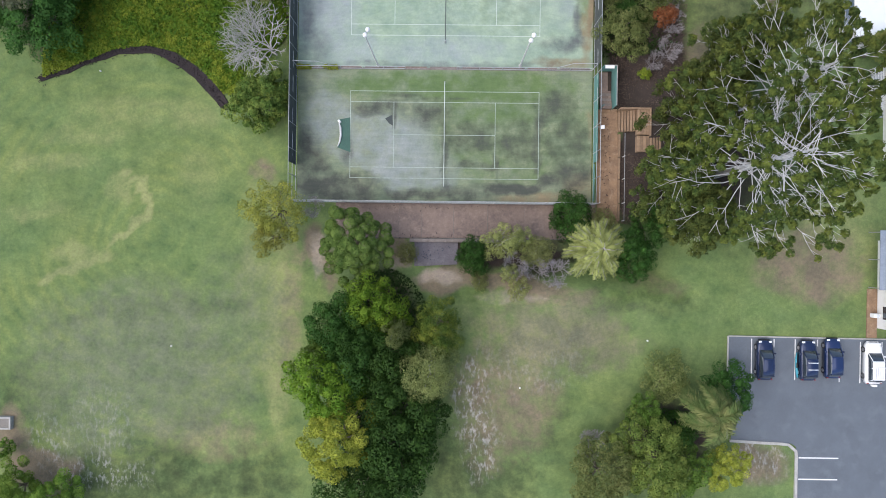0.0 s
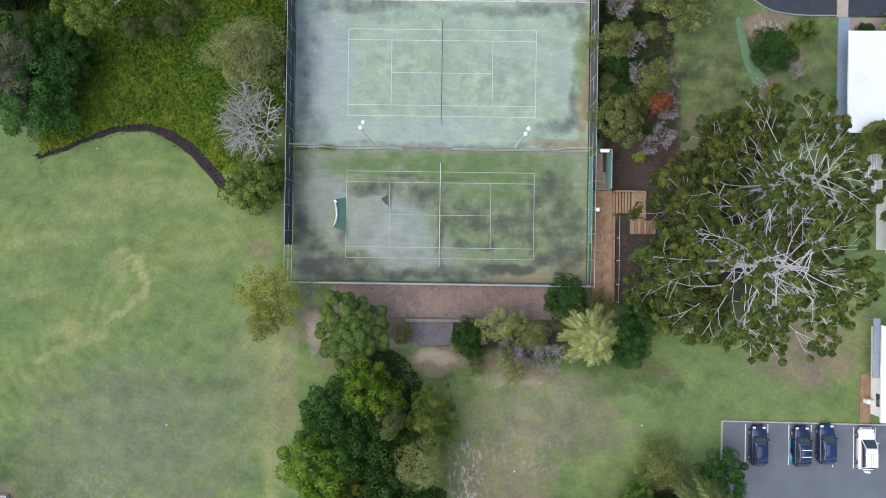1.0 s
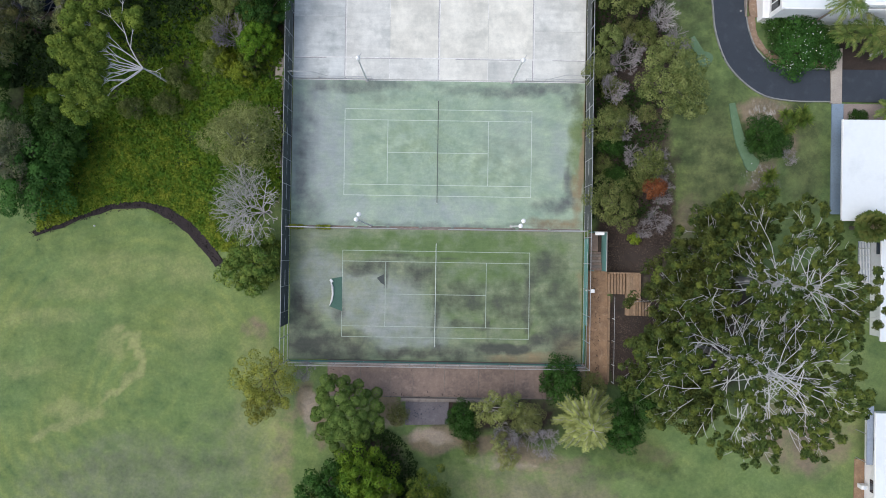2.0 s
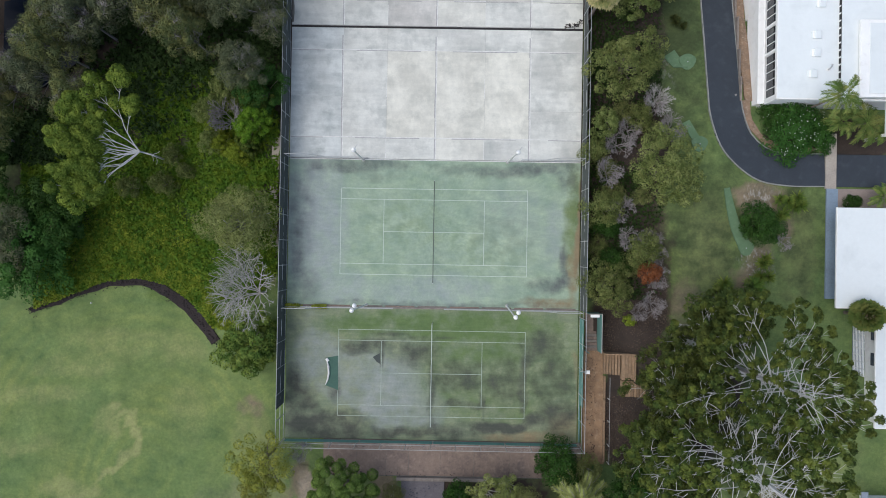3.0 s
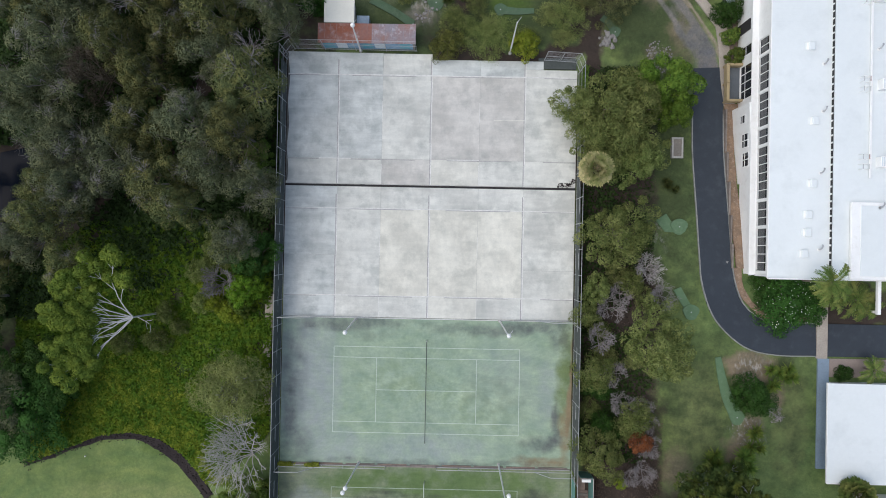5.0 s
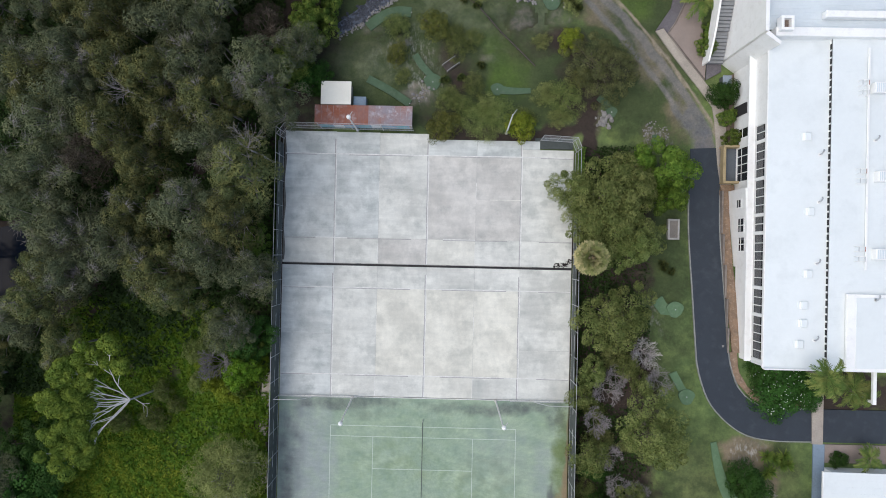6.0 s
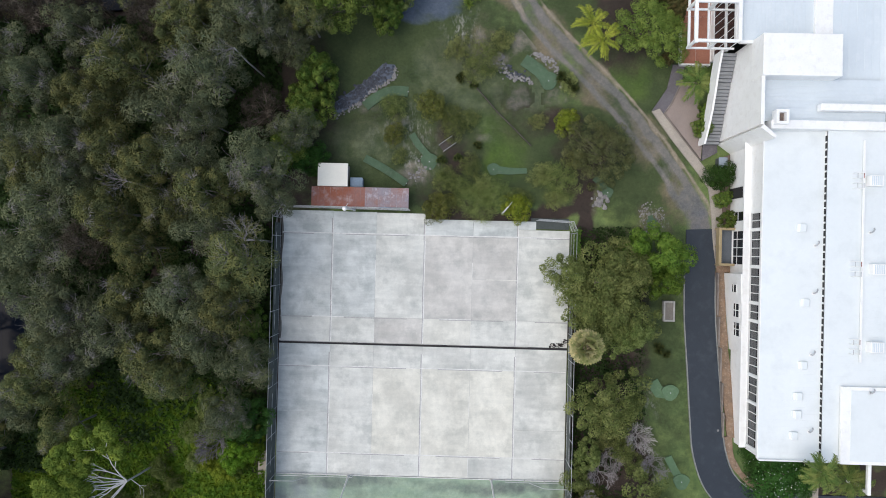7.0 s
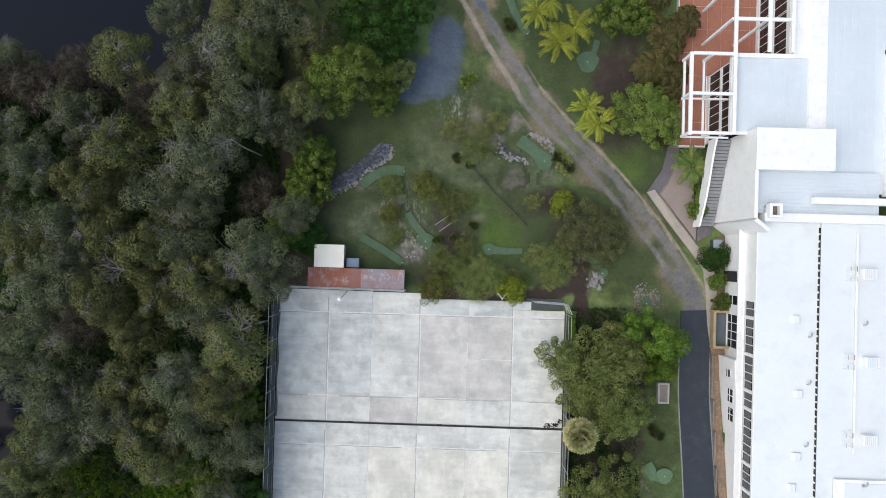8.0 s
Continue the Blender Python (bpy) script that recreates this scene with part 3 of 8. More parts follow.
DRY = blobs([(p.x, p.y, 0.6, 0.6, 1.0) for p in curve_points([(-39.9, -22.8), (-38.2, -25), (-37.9, -27.4), (-39.8, -30.3), (-44.6, -33.8), (-50.7, -36.6)], 0.6)] + [(-41.0, -25.4, 2.0, 3.2, .5), (-45.5, -33.4, 5, 1.7, .6), (-50, -22, 8, 2, .4), (-52, -28, 6, 1.6, .4), (-38, -15, 14, 3, .35), (-46, -18, 9, 1.6, .35), (-31, -24, 4, 6, .3),
             (-20.5, -43, 2.6, 16, .75), (-24, -36, 3, 9, .4), (-29, -57.5, 8, 2.4, .7), (-33, -46, 6, 4, .25), (10, -42, 13, 5, .4), (33, -2, 4, 8, .6), (45, -30, 9, 8, .5), (28, 30, 3, 8, .4), (-22, -30, 4, 10, .45), (-32, -16, 6, 3, .4), (44, -1, 3, 9, .5)])
# mostly leaf litter; the blob at (49, 12) simply darkens the ground
LITTER = blobs([(20.4, 41.0, 1.4, 5, 1.4), (20.8, 46, 1.6, 2.4, 1.2), (7, 43.2, 8, 1.2, 1.5), (49, 12, 10, 3.0, 1.7), (16.5, 43.4, 4, 1.3, 1.3), (21, 45.5, 1.8, 5, .8), (-44, 50, 34, 46, 1.3), (-20, 30, 4, 24, 1), (23, 8, 6.5, 20, 1.2), (23, 28, 5, 16, 1.1), (24.5, -9, 5, 9, 1.6), (24, -22, 4, 8, 1.5), (30.5, -20, 8, 10, 1.1), (-8, -47, 6, 14, 1), (28, -54, 5, 5, .9), (-50, 2, 8, 12, .9),
                (8, -33, 11, 2.4, .9), (-21, 3, 3, 12, .8), (21, 52, 5, 3.5, .7), (25.5, 70, 4.5, 9, .9), (12, 57, 5, 5, .4), (-8, 54, 6, 4, .25), (2, 53, 6, 4, .3), (3, 63, 5, 4, .3), (17.6, 55.6, 2.6, 2.2, 1.1), (2.2, 54.6, 2.0, 2.2, .9), (3.6, 50.6, 2.6, 2.2, .9), (19.2, 47.6, 2.2, 2.6, .7), (1, 47, 5, 3, .35), (26.5, 9, 3, 9, .9), (26.5, 30, 2.5, 8, .9)])
LUSH = blobs([(9.8, 52.6, 3.2, 2.6, .6), (7.6, 55.6, 1.8, 2.2, .6), (11.6, 50.4, 3, 1.6, .5), (-35, 3, 16, 10, 1), (-30, -4, 10, 7, 1), (10, 52, 4, 5, .7), (24, -37.6, 8, 1.6, .45), (4, -38.2, 7, 1.2, .4), (26, 61.5, 3.5, 3, .6), (9.6, 53.6, 2.2, 5, .6)])
PALE = blobs([(38.8, 5.0, 1.8, 1.2, .8), (-42.5, -54.5, 5, 5, .75), (-44, -61, 8, 2.6, .7), (-49, -57, 3, 5, .5), (4.2, -53, 2.8, 9, .9), (10, -46, 8, 5, .25), (38.2, -2.6, 1.3, 1.2, 1.0), (39.2, -3.8, 2.0, 1.6, .9), (29, 43.3, 1.6, 1.6, .8), (22.3, 45.3, 1.6, 2, .7), (-1, 50, 2, 3, .6), (28, 20, 2, 3, .5), (38.5, -57, 4, 3, .7), (-3, 54, 5, 4, .4), (4, 67, 3, 4, .5)])
# Shade painted into the lawn colour: darker blobs over its dimmer stretches
SHADED_TURF = blobs([(0, 58, 24, 18, 1.3), (-20, 62, 12, 20, 1.3), (14, 52, 14, 9, 1.2), (30, 28, 5.5, 22, .75), (30.5, -2, 4, 14, .6), (34, 0, 6, 12, .55), (44, 0, 5, 12, .5), (-8, 55, 9, 9, 1.2), (28, 58, 9, 19, 1.2), (20, 76, 10, 12, 1.1), (36, -22, 9, 11, .8), (6, 84, 8, 14, 1), (26, -58, 8, 9, .6), (-40, -62, 22, 6, .55), (-52, -52, 8, 7, .4), (-24, -62, 8, 6, .5), (4, -60, 10, 8, .6), (-31, -40, 9, 2, .4), (-42, -41, 8, 2.4, .4), (12, -55, 6, 8, .35), (24, -38.6, 10, 1.8, .4)])


GREY = blobs([(-38, -47, 19, 13, .62), (-26, -42, 8, 11, .4), (14, -42, 14, 7, .3), (-44, -55, 7, 6, .5), (20, 38, 20, 8, 0.0), (4, 60, 10, 8, .35), (-6, 52, 8, 4, .35), (14, 60, 5, 5, .4)])


def build_ground():
    xs = [-2500, -600, -200, -110] + [-75 + 0.75 * k for k in range(int(155 / 0.75) + 1)] + [110, 200, 600, 2500]
    ys = [-2500, -600, -200, -110] + [-80 + 0.75 * k for k in range(int(190 / 0.75) + 1)] + [150, 250, 600, 2500]
    verts = []
    for y in ys:
        for x in xs:
            z = surf_z(x, y)
            if -22 < x < 22 and -33 < y < 46:
                z -= 0.15 * smooth(21, 19, abs(x)) * smooth(-32, -30, y) * smooth(45.5, 43.5, y)
            verts.append((x, y, z))
    w = len(xs)
    faces = [(j * w + i, j * w + i + 1, (j + 1) * w + i + 1, (j + 1) * w + i) for j in range(len(ys) - 1) for i in range(w - 1)]
    data = mesh_of("ground", verts, faces)
    data.polygons.foreach_set("use_smooth", [True] * len(data.polygons))
    zones(data, zone_a=lambda x, y: (DIRT(x, y), DRY(x, y), LITTER(x, y)), zone_b=lambda x, y: (LUSH(x, y), PALE(x, y), SHADED_TURF(x, y)), zone_d=lambda x, y: (GREY(x, y), 0, 0))
    tagged(part("ground", data, M_GROUND), "patchy mown grass with bare earth and leaf litter", "ground", kind="structure")


build_ground()


def ground_layers(data, amounts):
    """The lawn's own patches, and a third set given vertex by vertex."""
    zones(data, zone_a=lambda x, y: (DIRT(x, y), DRY(x, y), LITTER(x, y)), zone_b=lambda x, y: (LUSH(x, y), PALE(x, y), SHADED_TURF(x, y)))
    a = data.color_attributes.new("zone_c", "FLOAT_COLOR", "POINT")
    a.data.foreach_set("color", np.array([(*q, 1.0) for q in amounts], np.float32).ravel())
    data.polygons.foreach_set("use_smooth", [True] * len(data.polygons))


def soft_strip(name, points, half, profile, lift, label, category):
    """A worn band on the turf that fades into it at both sides."""
    pts = curve_points(points, 0.6)
    n = int(half * 2 / 0.3)
    verts, amounts = [], []
    for k, p in enumerate(pts):
        way = pts[min(k + 1, len(pts) - 1)] - pts[max(k - 1, 0)]
        side = Vector((way.y, -way.x, 0)).normalized()
        for s in range(n + 1):
            off = -half + 2 * half * s / n
            q = p + side * off
            verts.append((q.x, q.y, surf_z(q.x, q.y) + lift * (1 - (off / half) ** 4)))
            amounts.append(profile(off + 0.35 * noise.noise(Vector((q.x * 0.4, q.y * 0.4, 1))), k / (len(pts) - 1)))
    w = n + 1
    faces = [(j * w + i, j * w + i + 1, (j + 1) * w + i + 1, (j + 1) * w + i) for j in range(len(pts) - 1) for i in range(n)]
    data = mesh_of(name, verts, faces)
    ground_layers(data, amounts)
    return tagged(part(name, data, M_GROUND), label, category, kind="structure")


def soft_patch(name, x0, y0, x1, y1, amount, lift, label, category):
    """A patch of gravel or earth on the turf with ragged edges."""
    nx, ny = int((x1 - x0) / 0.4), int((y1 - y0) / 0.4)
    verts, amounts = [], []
    for j in range(ny + 1):
        for i in range(nx + 1):
            x, y = x0 + (x1 - x0) * i / nx, y0 + (y1 - y0) * j / ny
            q = amount(x + 0.8 * noise.noise(Vector((x * 0.5, y * 0.5, 7))), y + 0.8 * noise.noise(Vector((x * 0.5, y * 0.5, 9))))
            verts.append((x, y, surf_z(x, y) + lift * min(1.0, 3 * max(q))))
            amounts.append(q)
    w = nx + 1
    keep = [(j * w + i, j * w + i + 1, (j + 1) * w + i + 1, (j + 1) * w + i) for j in range(ny) for i in range(nx)]
    keep = [f for f in keep if any(max(amounts[v]) > 0.01 for v in f)]
    data = mesh_of(name, verts, keep)
    ground_layers(data, amounts)
    return tagged(part(name, data, M_GROUND), label, category, kind="structure")

# ---- courts ----
W = 18.58


def court_sheet(name, y0, y1, label, paint, dark, pale, moss, bare):
    """A green hard court with its worn patches."""
    nx, ny = 94, int((y1 - y0) / 0.4)
    bm = bmesh.new()
    grid = [[bm.verts.new((-W + 2 * W * i / nx, y0 + (y1 - y0) * j / ny, 0)) for i in range(nx + 1)] for j in range(ny + 1)]
    for j in range(ny):
        for i in range(nx):
            bm.faces.new((grid[j][i], grid[j][i + 1], grid[j + 1][i + 1], grid[j + 1][i]))
    ring = [e for e in bm.edges if e.is_boundary]
    out = bmesh.ops.extrude_edge_only(bm, edges=ring)
    for v in (g for g in out["geom"] if isinstance(g, bmesh.types.BMVert)):
        v.co.z = -0.4
    data = bpy.data.meshes.new(name)
    bm.to_mesh(data)
    bm.free()
    zones(data, 0.5, zone_a=lambda x, y: (dark(x, y), pale(x, y), moss(x, y)), zone_b=lambda x, y: (bare(x, y), 0, 0))
    return tagged(part(name, data, paint), label, "tennis court", kind="structure")


court_a = court_sheet("court_south", -26.45, -9.75, "mossy worn green tennis court with dark stains", M_COURT, blobs([
    (-16.8, -22.5, 3.4, 5, .6), (-13, -25, 7, 2.6, .7), (-8.8, -14.6, 4, 1.3, .62), (-2.5, -15.4, 4.2, 2.4, .5), (3, -25.4, 6, 1.6, .55), (9, -24.6, 5.5, 1.0, .95), (13.4, -23.6, 2, 1.2, .8), (-15.4, -24.6, 4, 2, .8), (-3, -25.6, 8, .9, .7), (-17.4, -20, 1.6, 4, .7), (-3, -13.4, 7, .5, .5), (12.6, -15, .5, 3, .6), (15.4, -18.5, 3.6, 4.4, .45), (14, -14.4, 4, 2.6, .5), (16, -22.8, 3, 3.2, .55),
    # the narrow blobs darken the court along its net and painted lines
    (4, -18.6, 5.5, 2.6, .5), (9.5, -19, 4, 3.4, .45), (11.9, -18, .7, 5.4, .7), (-12.2, -19.4, 1, 3.4, .4), (0.2, -20, .5, 5.4, .6), (6.4, -21.6, .4, 2.4, .6), (4, -22.2, 5, .6, .5), (-6.4, -16, .5, 2, .6), (-17.4, -12, 1.8, 3, .3)]),
    blobs([(-5, -20.6, 6.4, 5.6, .75), (-14.5, -16.4, 4, 5, .6), (-1.5, -22.4, 4, 3.4, .6), (-9, -19, 6, 5, .55), (-15, -11.6, 4, 2, .3)]),
    blobs([(3, -11.4, 16, 1.9, .8), (4, -13, 12, 1.4, .85), (8, -16, 9, 6, .5), (15, -17, 4, 8, .5), (-9, -11.6, 8, 1.7, .6), (8, -17, 13, 9, .5), (-8, -12.9, 5, 1, .6)]), blobs([(17, -24.8, 2.4, 2.6, .6), (12, -26, 7, 1.0, .7), (18.3, -20, .7, 6, .6)]))
court_b = court_sheet("court_middle", -9.6, 9.15, "faded green tennis court with pale worn surface", M_COURT_FADED, blobs([
    (-17, 3, 2.4, 8, .3), (-17, -7, 3, 3.4, .35), (14.6, -6.6, 3.6, 1.5, .42), (16.6, -3.6, .8, 3.4, .6), (16.2, -6.4, 1.6, 1.0, .6), (12, 8.2, 8, 1.3, .55), (4, 8.0, 8, 1.2, .3), (-9, 8.2, 9, 1.3, .5), (-17.6, 0, 1.2, 9, .45), (16.6, 7, 1.6, 3, .36), (-7, 6.6, 5, .9, .25), (0, -9.2, 18, .7, .4)]),
    blobs([(-15.6, 1, 5.4, 11, .7), (-1, -7.4, 13, 2.6, .45), (10, 1.6, 7, 6, .3), (-12, -7.4, 6, 3, .5), (15, 0, 2.4, 6, .35)]),
    blobs([(17.4, 2, 1.5, 8, .7), (8, -1, 7, 5, .22), (-3, 1, 7, 4, .2)]), blobs([(18.25, 0, .55, 9, .95), (15, -8.9, 5, .9, .6), (17.7, -5, 1.0, 4.4, .5)]))


def court_lines(court, cy, paint):
    """The white lines of one tennis court, with its ends to the east and west."""
    rows = [(-11.885, s * 5.485 + cy, 11.885, s * 5.485 + cy) for s in (-1, 1)] + [(-11.885, s * 4.115 + cy, 11.885, s * 4.115 + cy) for s in (-1, 1)]
    rows += [(s * 11.885, cy - 5.485, s * 11.885, cy + 5.485) for s in (-1, 1)] + [(s * 6.4, cy - 4.115, s * 6.4, cy + 4.115) for s in (-1, 1)] + [(-6.4, cy, 6.4, cy)]
    for k, (x0, y0, x1, y1) in enumerate(rows):
        z = 0.004 if x0 != x1 else 0.006
        part("court_line", block(x0 - 0.03, y0 - 0.03, -0.01, x1 + 0.03, y1 + 0.03, z), paint, court)


court_lines(court_a, -18.02, M_WORNLINE)
court_lines(court_b, 0.0, M_LINE)


def tennis_net(cy, label, sag):
    net = thing("tennis_net", 0, cy, 0, label, "net")
    for s in (-1, 1):
        post = tube(bmesh.new(), [(0, s * 6.45, 0), (0, s * 6.45, 1.1)], 0.05, 8)
        part("post", post, M_STEEL, net)
    bm = bmesh.new()
    n = 24
    top = [(0.03 * sag * math.sin(k * 1.3), -6.4 + 12.8 * k / n, 1.07 - 0.16 * (1 - abs(k / n - 0.5) * 2) - 0.25 * sag * abs(math.sin(k * 0.6))) for k in range(n + 1)]
    for a, b in zip(top, top[1:]):
        for q in range(6):
            za, zb = a[2] * q / 6 + 0.02, b[2] * q / 6 + 0.02
            box_line(bm, (a[0] * q / 6, a[1], za), (b[0] * q / 6, b[1], zb), 0.004)
        box_line(bm, (0, a[1], 0.02), a, 0.004)
        box_line(bm, (0, (a[1] + b[1]) / 2, 0.02), ((a[0] + b[0]) / 2, (a[1] + b[1]) / 2, (a[2] + b[2]) / 2), 0.004)
    part("netting", bm, M_CLOTH, net, "black knotted cord netting")
    bm = bmesh.new()
    for a, b in zip(top, top[1:]):
        box_line(bm, a, b, 0.045)
    part("headband", bm, M_CLOTH if not sag else M_LINE, net, "canvas headband")
    return net


def box_line(bm, a, b, r):
    tube(bm, [a, b], r, 4)


tennis_net(-0.0, "black tennis net on steel posts, on faded court", 0.0)
tennis_net(-18.02, "sagging old tennis net with pale headband", 0.35)

# ---- concrete courts: slabs laid in panels ----
COLUMNS = [-W, -11.9, -6.3, 0.0, 6.2, 12.0, W]


def concrete_court(name, rows, label, tones, far, splits):
    """Slabs in columns and rows, each with its tone given row by row from the south; far is the far edge of each
    column.
    """
    y0, y1 = rows[0], rows[-1]
    base = tagged(part(name, block(-W, y0, -0.4, W, min(y1, 41.3), -0.03), M_GRIME), label, "concrete court", kind="structure")
    for i, (x0, x1) in enumerate(zip(COLUMNS, COLUMNS[1:])):
        for j, (a, b) in enumerate(zip(rows, rows[1:])):
            b = far[i] if j == len(rows) - 2 else b
            cuts = [a] + [y for c, y in splits if c == i and a + 0.5 < y < b - 0.5] + [b]
            for k, (p, q) in enumerate(zip(cuts, cuts[1:])):
                part("slab_panel", block(x0 + 0.014, p + 0.014, -0.28, x1 - 0.014, q - 0.014, 0.004 * ((i * 7 + j * 3 + k) % 3)), SLAB_TONES[tones[j][i]], base)
    for x in COLUMNS[1:-1]:
        main_joint = x in COLUMNS[1:-1:2]
        for k in range(6):
            a, b = y0 + 0.05 + (y1 - 1.0 - y0) * k / 6, y0 + (y1 - 1.0 - y0) * (k + 1) / 6
            off = 0.03 * math.sin(k * 2.1 + x)
            if main_joint:
                part("joint_grime", block(x - 0.17 + off, a, -0.02, x - 0.05, b, 0.0105), M_GRIME, base)
            if main_joint or (k * 5 + int(x)) % 3 == 0:
                part("joint_sealant", block(x - 0.05, a, -0.02, x + (0.07 if main_joint else 0.01) + off, b, 0.012), M_SEAL, base)
    for y in rows[1:-1]:
        for k in range(9):
            a, b = -W + 0.1 + (2 * W - 0.2) * k / 9, -W + 0.1 + (2 * W - 0.2) * (k + 1) / 9
            if y != 29.6 or k % 4 == 1:
                part("joint_sealant", block(a, y - 0.05, -0.02, b, y + (0.09 if y > 40 else 0.05) + 0.02 * math.sin(k * 1.7 + y), 0.0125), M_SEAL, base)
            if k % 3 != 1:
                part("joint_grime", block(a, y - 0.15, -0.02, b, y - 0.05, 0.0108), M_GRIME, base)
    return base


concrete_court("court_concrete_south", [9.27, 12.04, 23.2, 26.0], "stained bare concrete court with sealed joints", ("bggngg", "bgwwwg", "bggggg"), [26.0] * 6, [(0, 17.2), (5, 15.6)])
court_north = concrete_court("court_concrete_north", [26.3, 29.6, 40.35, 43.3], "stained bare concrete court with broken far edge", ("ggpngg", "bbgppg", "bbgbbg"), (43.25, 43.2, 43.15, 42.45, 42.45, 41.35), [(4, 34.8)])
part("slab_panel", block(12.02, 41.37, -0.28, 14.25, 42.44, 0.002), SLAB_TONES["b"], court_north)
part("joint_sealant", block(8.0, 34.76, -0.02, 12.0, 34.86, 0.0125), SLAB_TONES["n"], court_north)
for k in range(16):
    a, b = 26.6 + 1.03 * k, 26.6 + 1.03 * (k + 1)
    part("edge_grime", prism(bmesh.new(), [(-W, a), (-W + 0.2 + 0.1 * math.sin(k * 1.1), a), (-W + 0.2 + 0.1 * math.sin((k + 1) * 1.1), b), (-W, b)], -0.02, 0.0105), M_JOINT, court_north)
tagged(part("corner_slab", block(13.6, 41.5, -0.3, 18.45, 42.9, -0.02, 0.02), M_CLOTH), "dark grey concrete slab behind the court corner", "slab", kind="structure")
tagged(part("drain", block(-W, 25.95, -0.4, W, 26.3, -0.12), M_DARK), "dark open drain channel between concrete courts", "drain", kind="structure")
for k, (x0, x1) in enumerate([(-18.4, -9), (-8.4, 2.5), (3.2, 13.5)]):
    part("drain_edge", block(x0, 26.27, -0.1, x1, 26.36, 0.03), M_KERB, bpy.data.objects["drain"])
# swept debris at the end of the drain
bm = bmesh.new()
for k in range(60):
    x, y = 16.4 + random.random() * 2.1, 26.4 + random.random() * 0.5
    y += 0.5 * smooth(17.4, 18.5, x)
    r = random.uniform(0.05, 0.14)
    tube(bm, [(x, y, 0.0), (x + random.uniform(-.3, .3), y + random.uniform(-.15, .15), random.uniform(0.02, 0.18))], r * 0.5, 4)
tagged(part("leaf_debris", bm, M_MULCH), "swept brown leaves and bark on concrete", "debris", kind="stuff")

# ---- brown concrete apron and clay path ----
apron = tagged(part("apron", block(-13.6, -31.1, -0.6, 19.2, -26.5, -0.06), M_JOINT), "rust-stained concrete apron behind the court", "apron", kind="structure")
for k, (x0, x1) in enumerate(zip([-13.6, -9.4, -5.6, -2.7, 1.3, 5.6, 10.2, 14.8], [-9.4, -5.6, -2.7, 1.3, 5.6, 10.2, 14.8, 19.2])):
    part("slab_panel", block(x0 + 0.02, -31.0, -0.2, x1 - 0.02, -26.75, -0.03 + 0.004 * (k % 3)), M_BROWN, apron)
part("edge_beam", block(-13.6, -26.74, -0.2, 19.2, -26.5, 0.04, 0.02), M_BROWN, apron, "low concrete edge beam")
wall = tagged(part("retaining_wall", block(-4.2, -31.5, -0.8, 7.5, -31.1, 0.25, 0.03), M_GREYWOOD), "low weathered timber retaining wall", "retaining wall", kind="structure")
for k in range(5):
    x = -4.2 + 2.34 * k
    part("sleeper", block(x, -31.53, 0.25, x + 2.3, -31.12, 0.42, 0.02), M_GREYWOOD, wall)
tagged(part("gravel_patch", prism(bmesh.new(), [(-3.6, -34.6), (1.8, -34.3), (1.9, -31.5), (-3.6, -31.5)], -0.4, lambda x, y: ground_z(x, y) + 0.02), M_PURPLEGRAVEL), "purple-grey gravel patch below the retaining wall", "gravel", kind="structure")
path = tagged(part("clay_path", strip([(20.4, -14.6), (20.5, -20), (20.6, -26.5), (20.7, -29)], 2.5, 0.06), M_ORANGE), "orange clay-stained concrete path beside the court", "path", kind="structure")
for k, y in enumerate((-26.6, -22.3, -18.6, -15)):
    part("slab_panel", block(19.3, y + 0.05, 0.02, 21.7, y + (3.6 if k < 3 else 0.4), ground_z(20.5, y) + 0.10), M_ORANGE, path)

# gate enclosure with steps down to the court
gate = thing("gate_enclosure", 20.2, -12, 0, "teal steel gate enclosure beside the court", "gate")
for x, y in ((19.4, -9.8), (20.95, -9.8), (20.95, -14.6), (19.4, -14.6)):
    part("post", tube(bmesh.new(), [(x, y, -0.2), (x, y, 2.6)], 0.05, 8), M_TEAL, gate, world=True)
for a, b in (((19.4, -9.8), (20.95, -9.8)), ((20.95, -9.8), (20.95, -14.6))):
    part("rail", tube(bmesh.new(), [(*a, 2.6), (*b, 2.6)], 0.05, 8), M_KERB, gate, world=True)
    part("panel", block(min(a[0], b[0]) - 0.02, min(a[1], b[1]) - 0.02, 0.1, max(a[0], b[0]) + 0.02, max(a[1], b[1]) + 0.02, 2.3), M_TEAL, gate, world=True)
part("hood", block(19.5, -10.2, 2.55, 20.6, -9.85, 2.7, 0.02), M_WHITE, gate, "small white cover", world=True)
steps = thing("steps", 20.2, -13.5, 0, "brown concrete steps down to the court gate", "steps")
for k in range(7):
    part("tread", block(19.45, -14.6 + 0.34 * k, -0.2, 20.9, -14.6 + 0.34 * (k + 1) - 0.02, 0.62 - 0.1 * k, 0.015), M_GREYWOOD if k % 2 else M_BROWN, steps, world=True)
part("landing", block(19.45, -12.2, -0.3, 20.9, -9.9, -0.06), M_BROWN, steps, world=True)

# timber stair and deck cut into the bank
deck = thing("timber_stair", 23.4, -17.5, 0, "weathered timber stair and landing on the bank", "stair")
for k in range(6):
    x = 21.7 + 0.33 * k
    part("sleeper", block(x, -17.5, 0.2, x + 0.26, -14.9, 0.75 + 0.13 * k, 0.03), M_TIMBER, deck, world=True)
for k in range(4):
    part("board", block(23.75 + 0.38 * k, -18.0, 0.9, 24.1 + 0.38 * k, -14.9, 1.72, 0.02), M_TIMBER, deck, world=True)
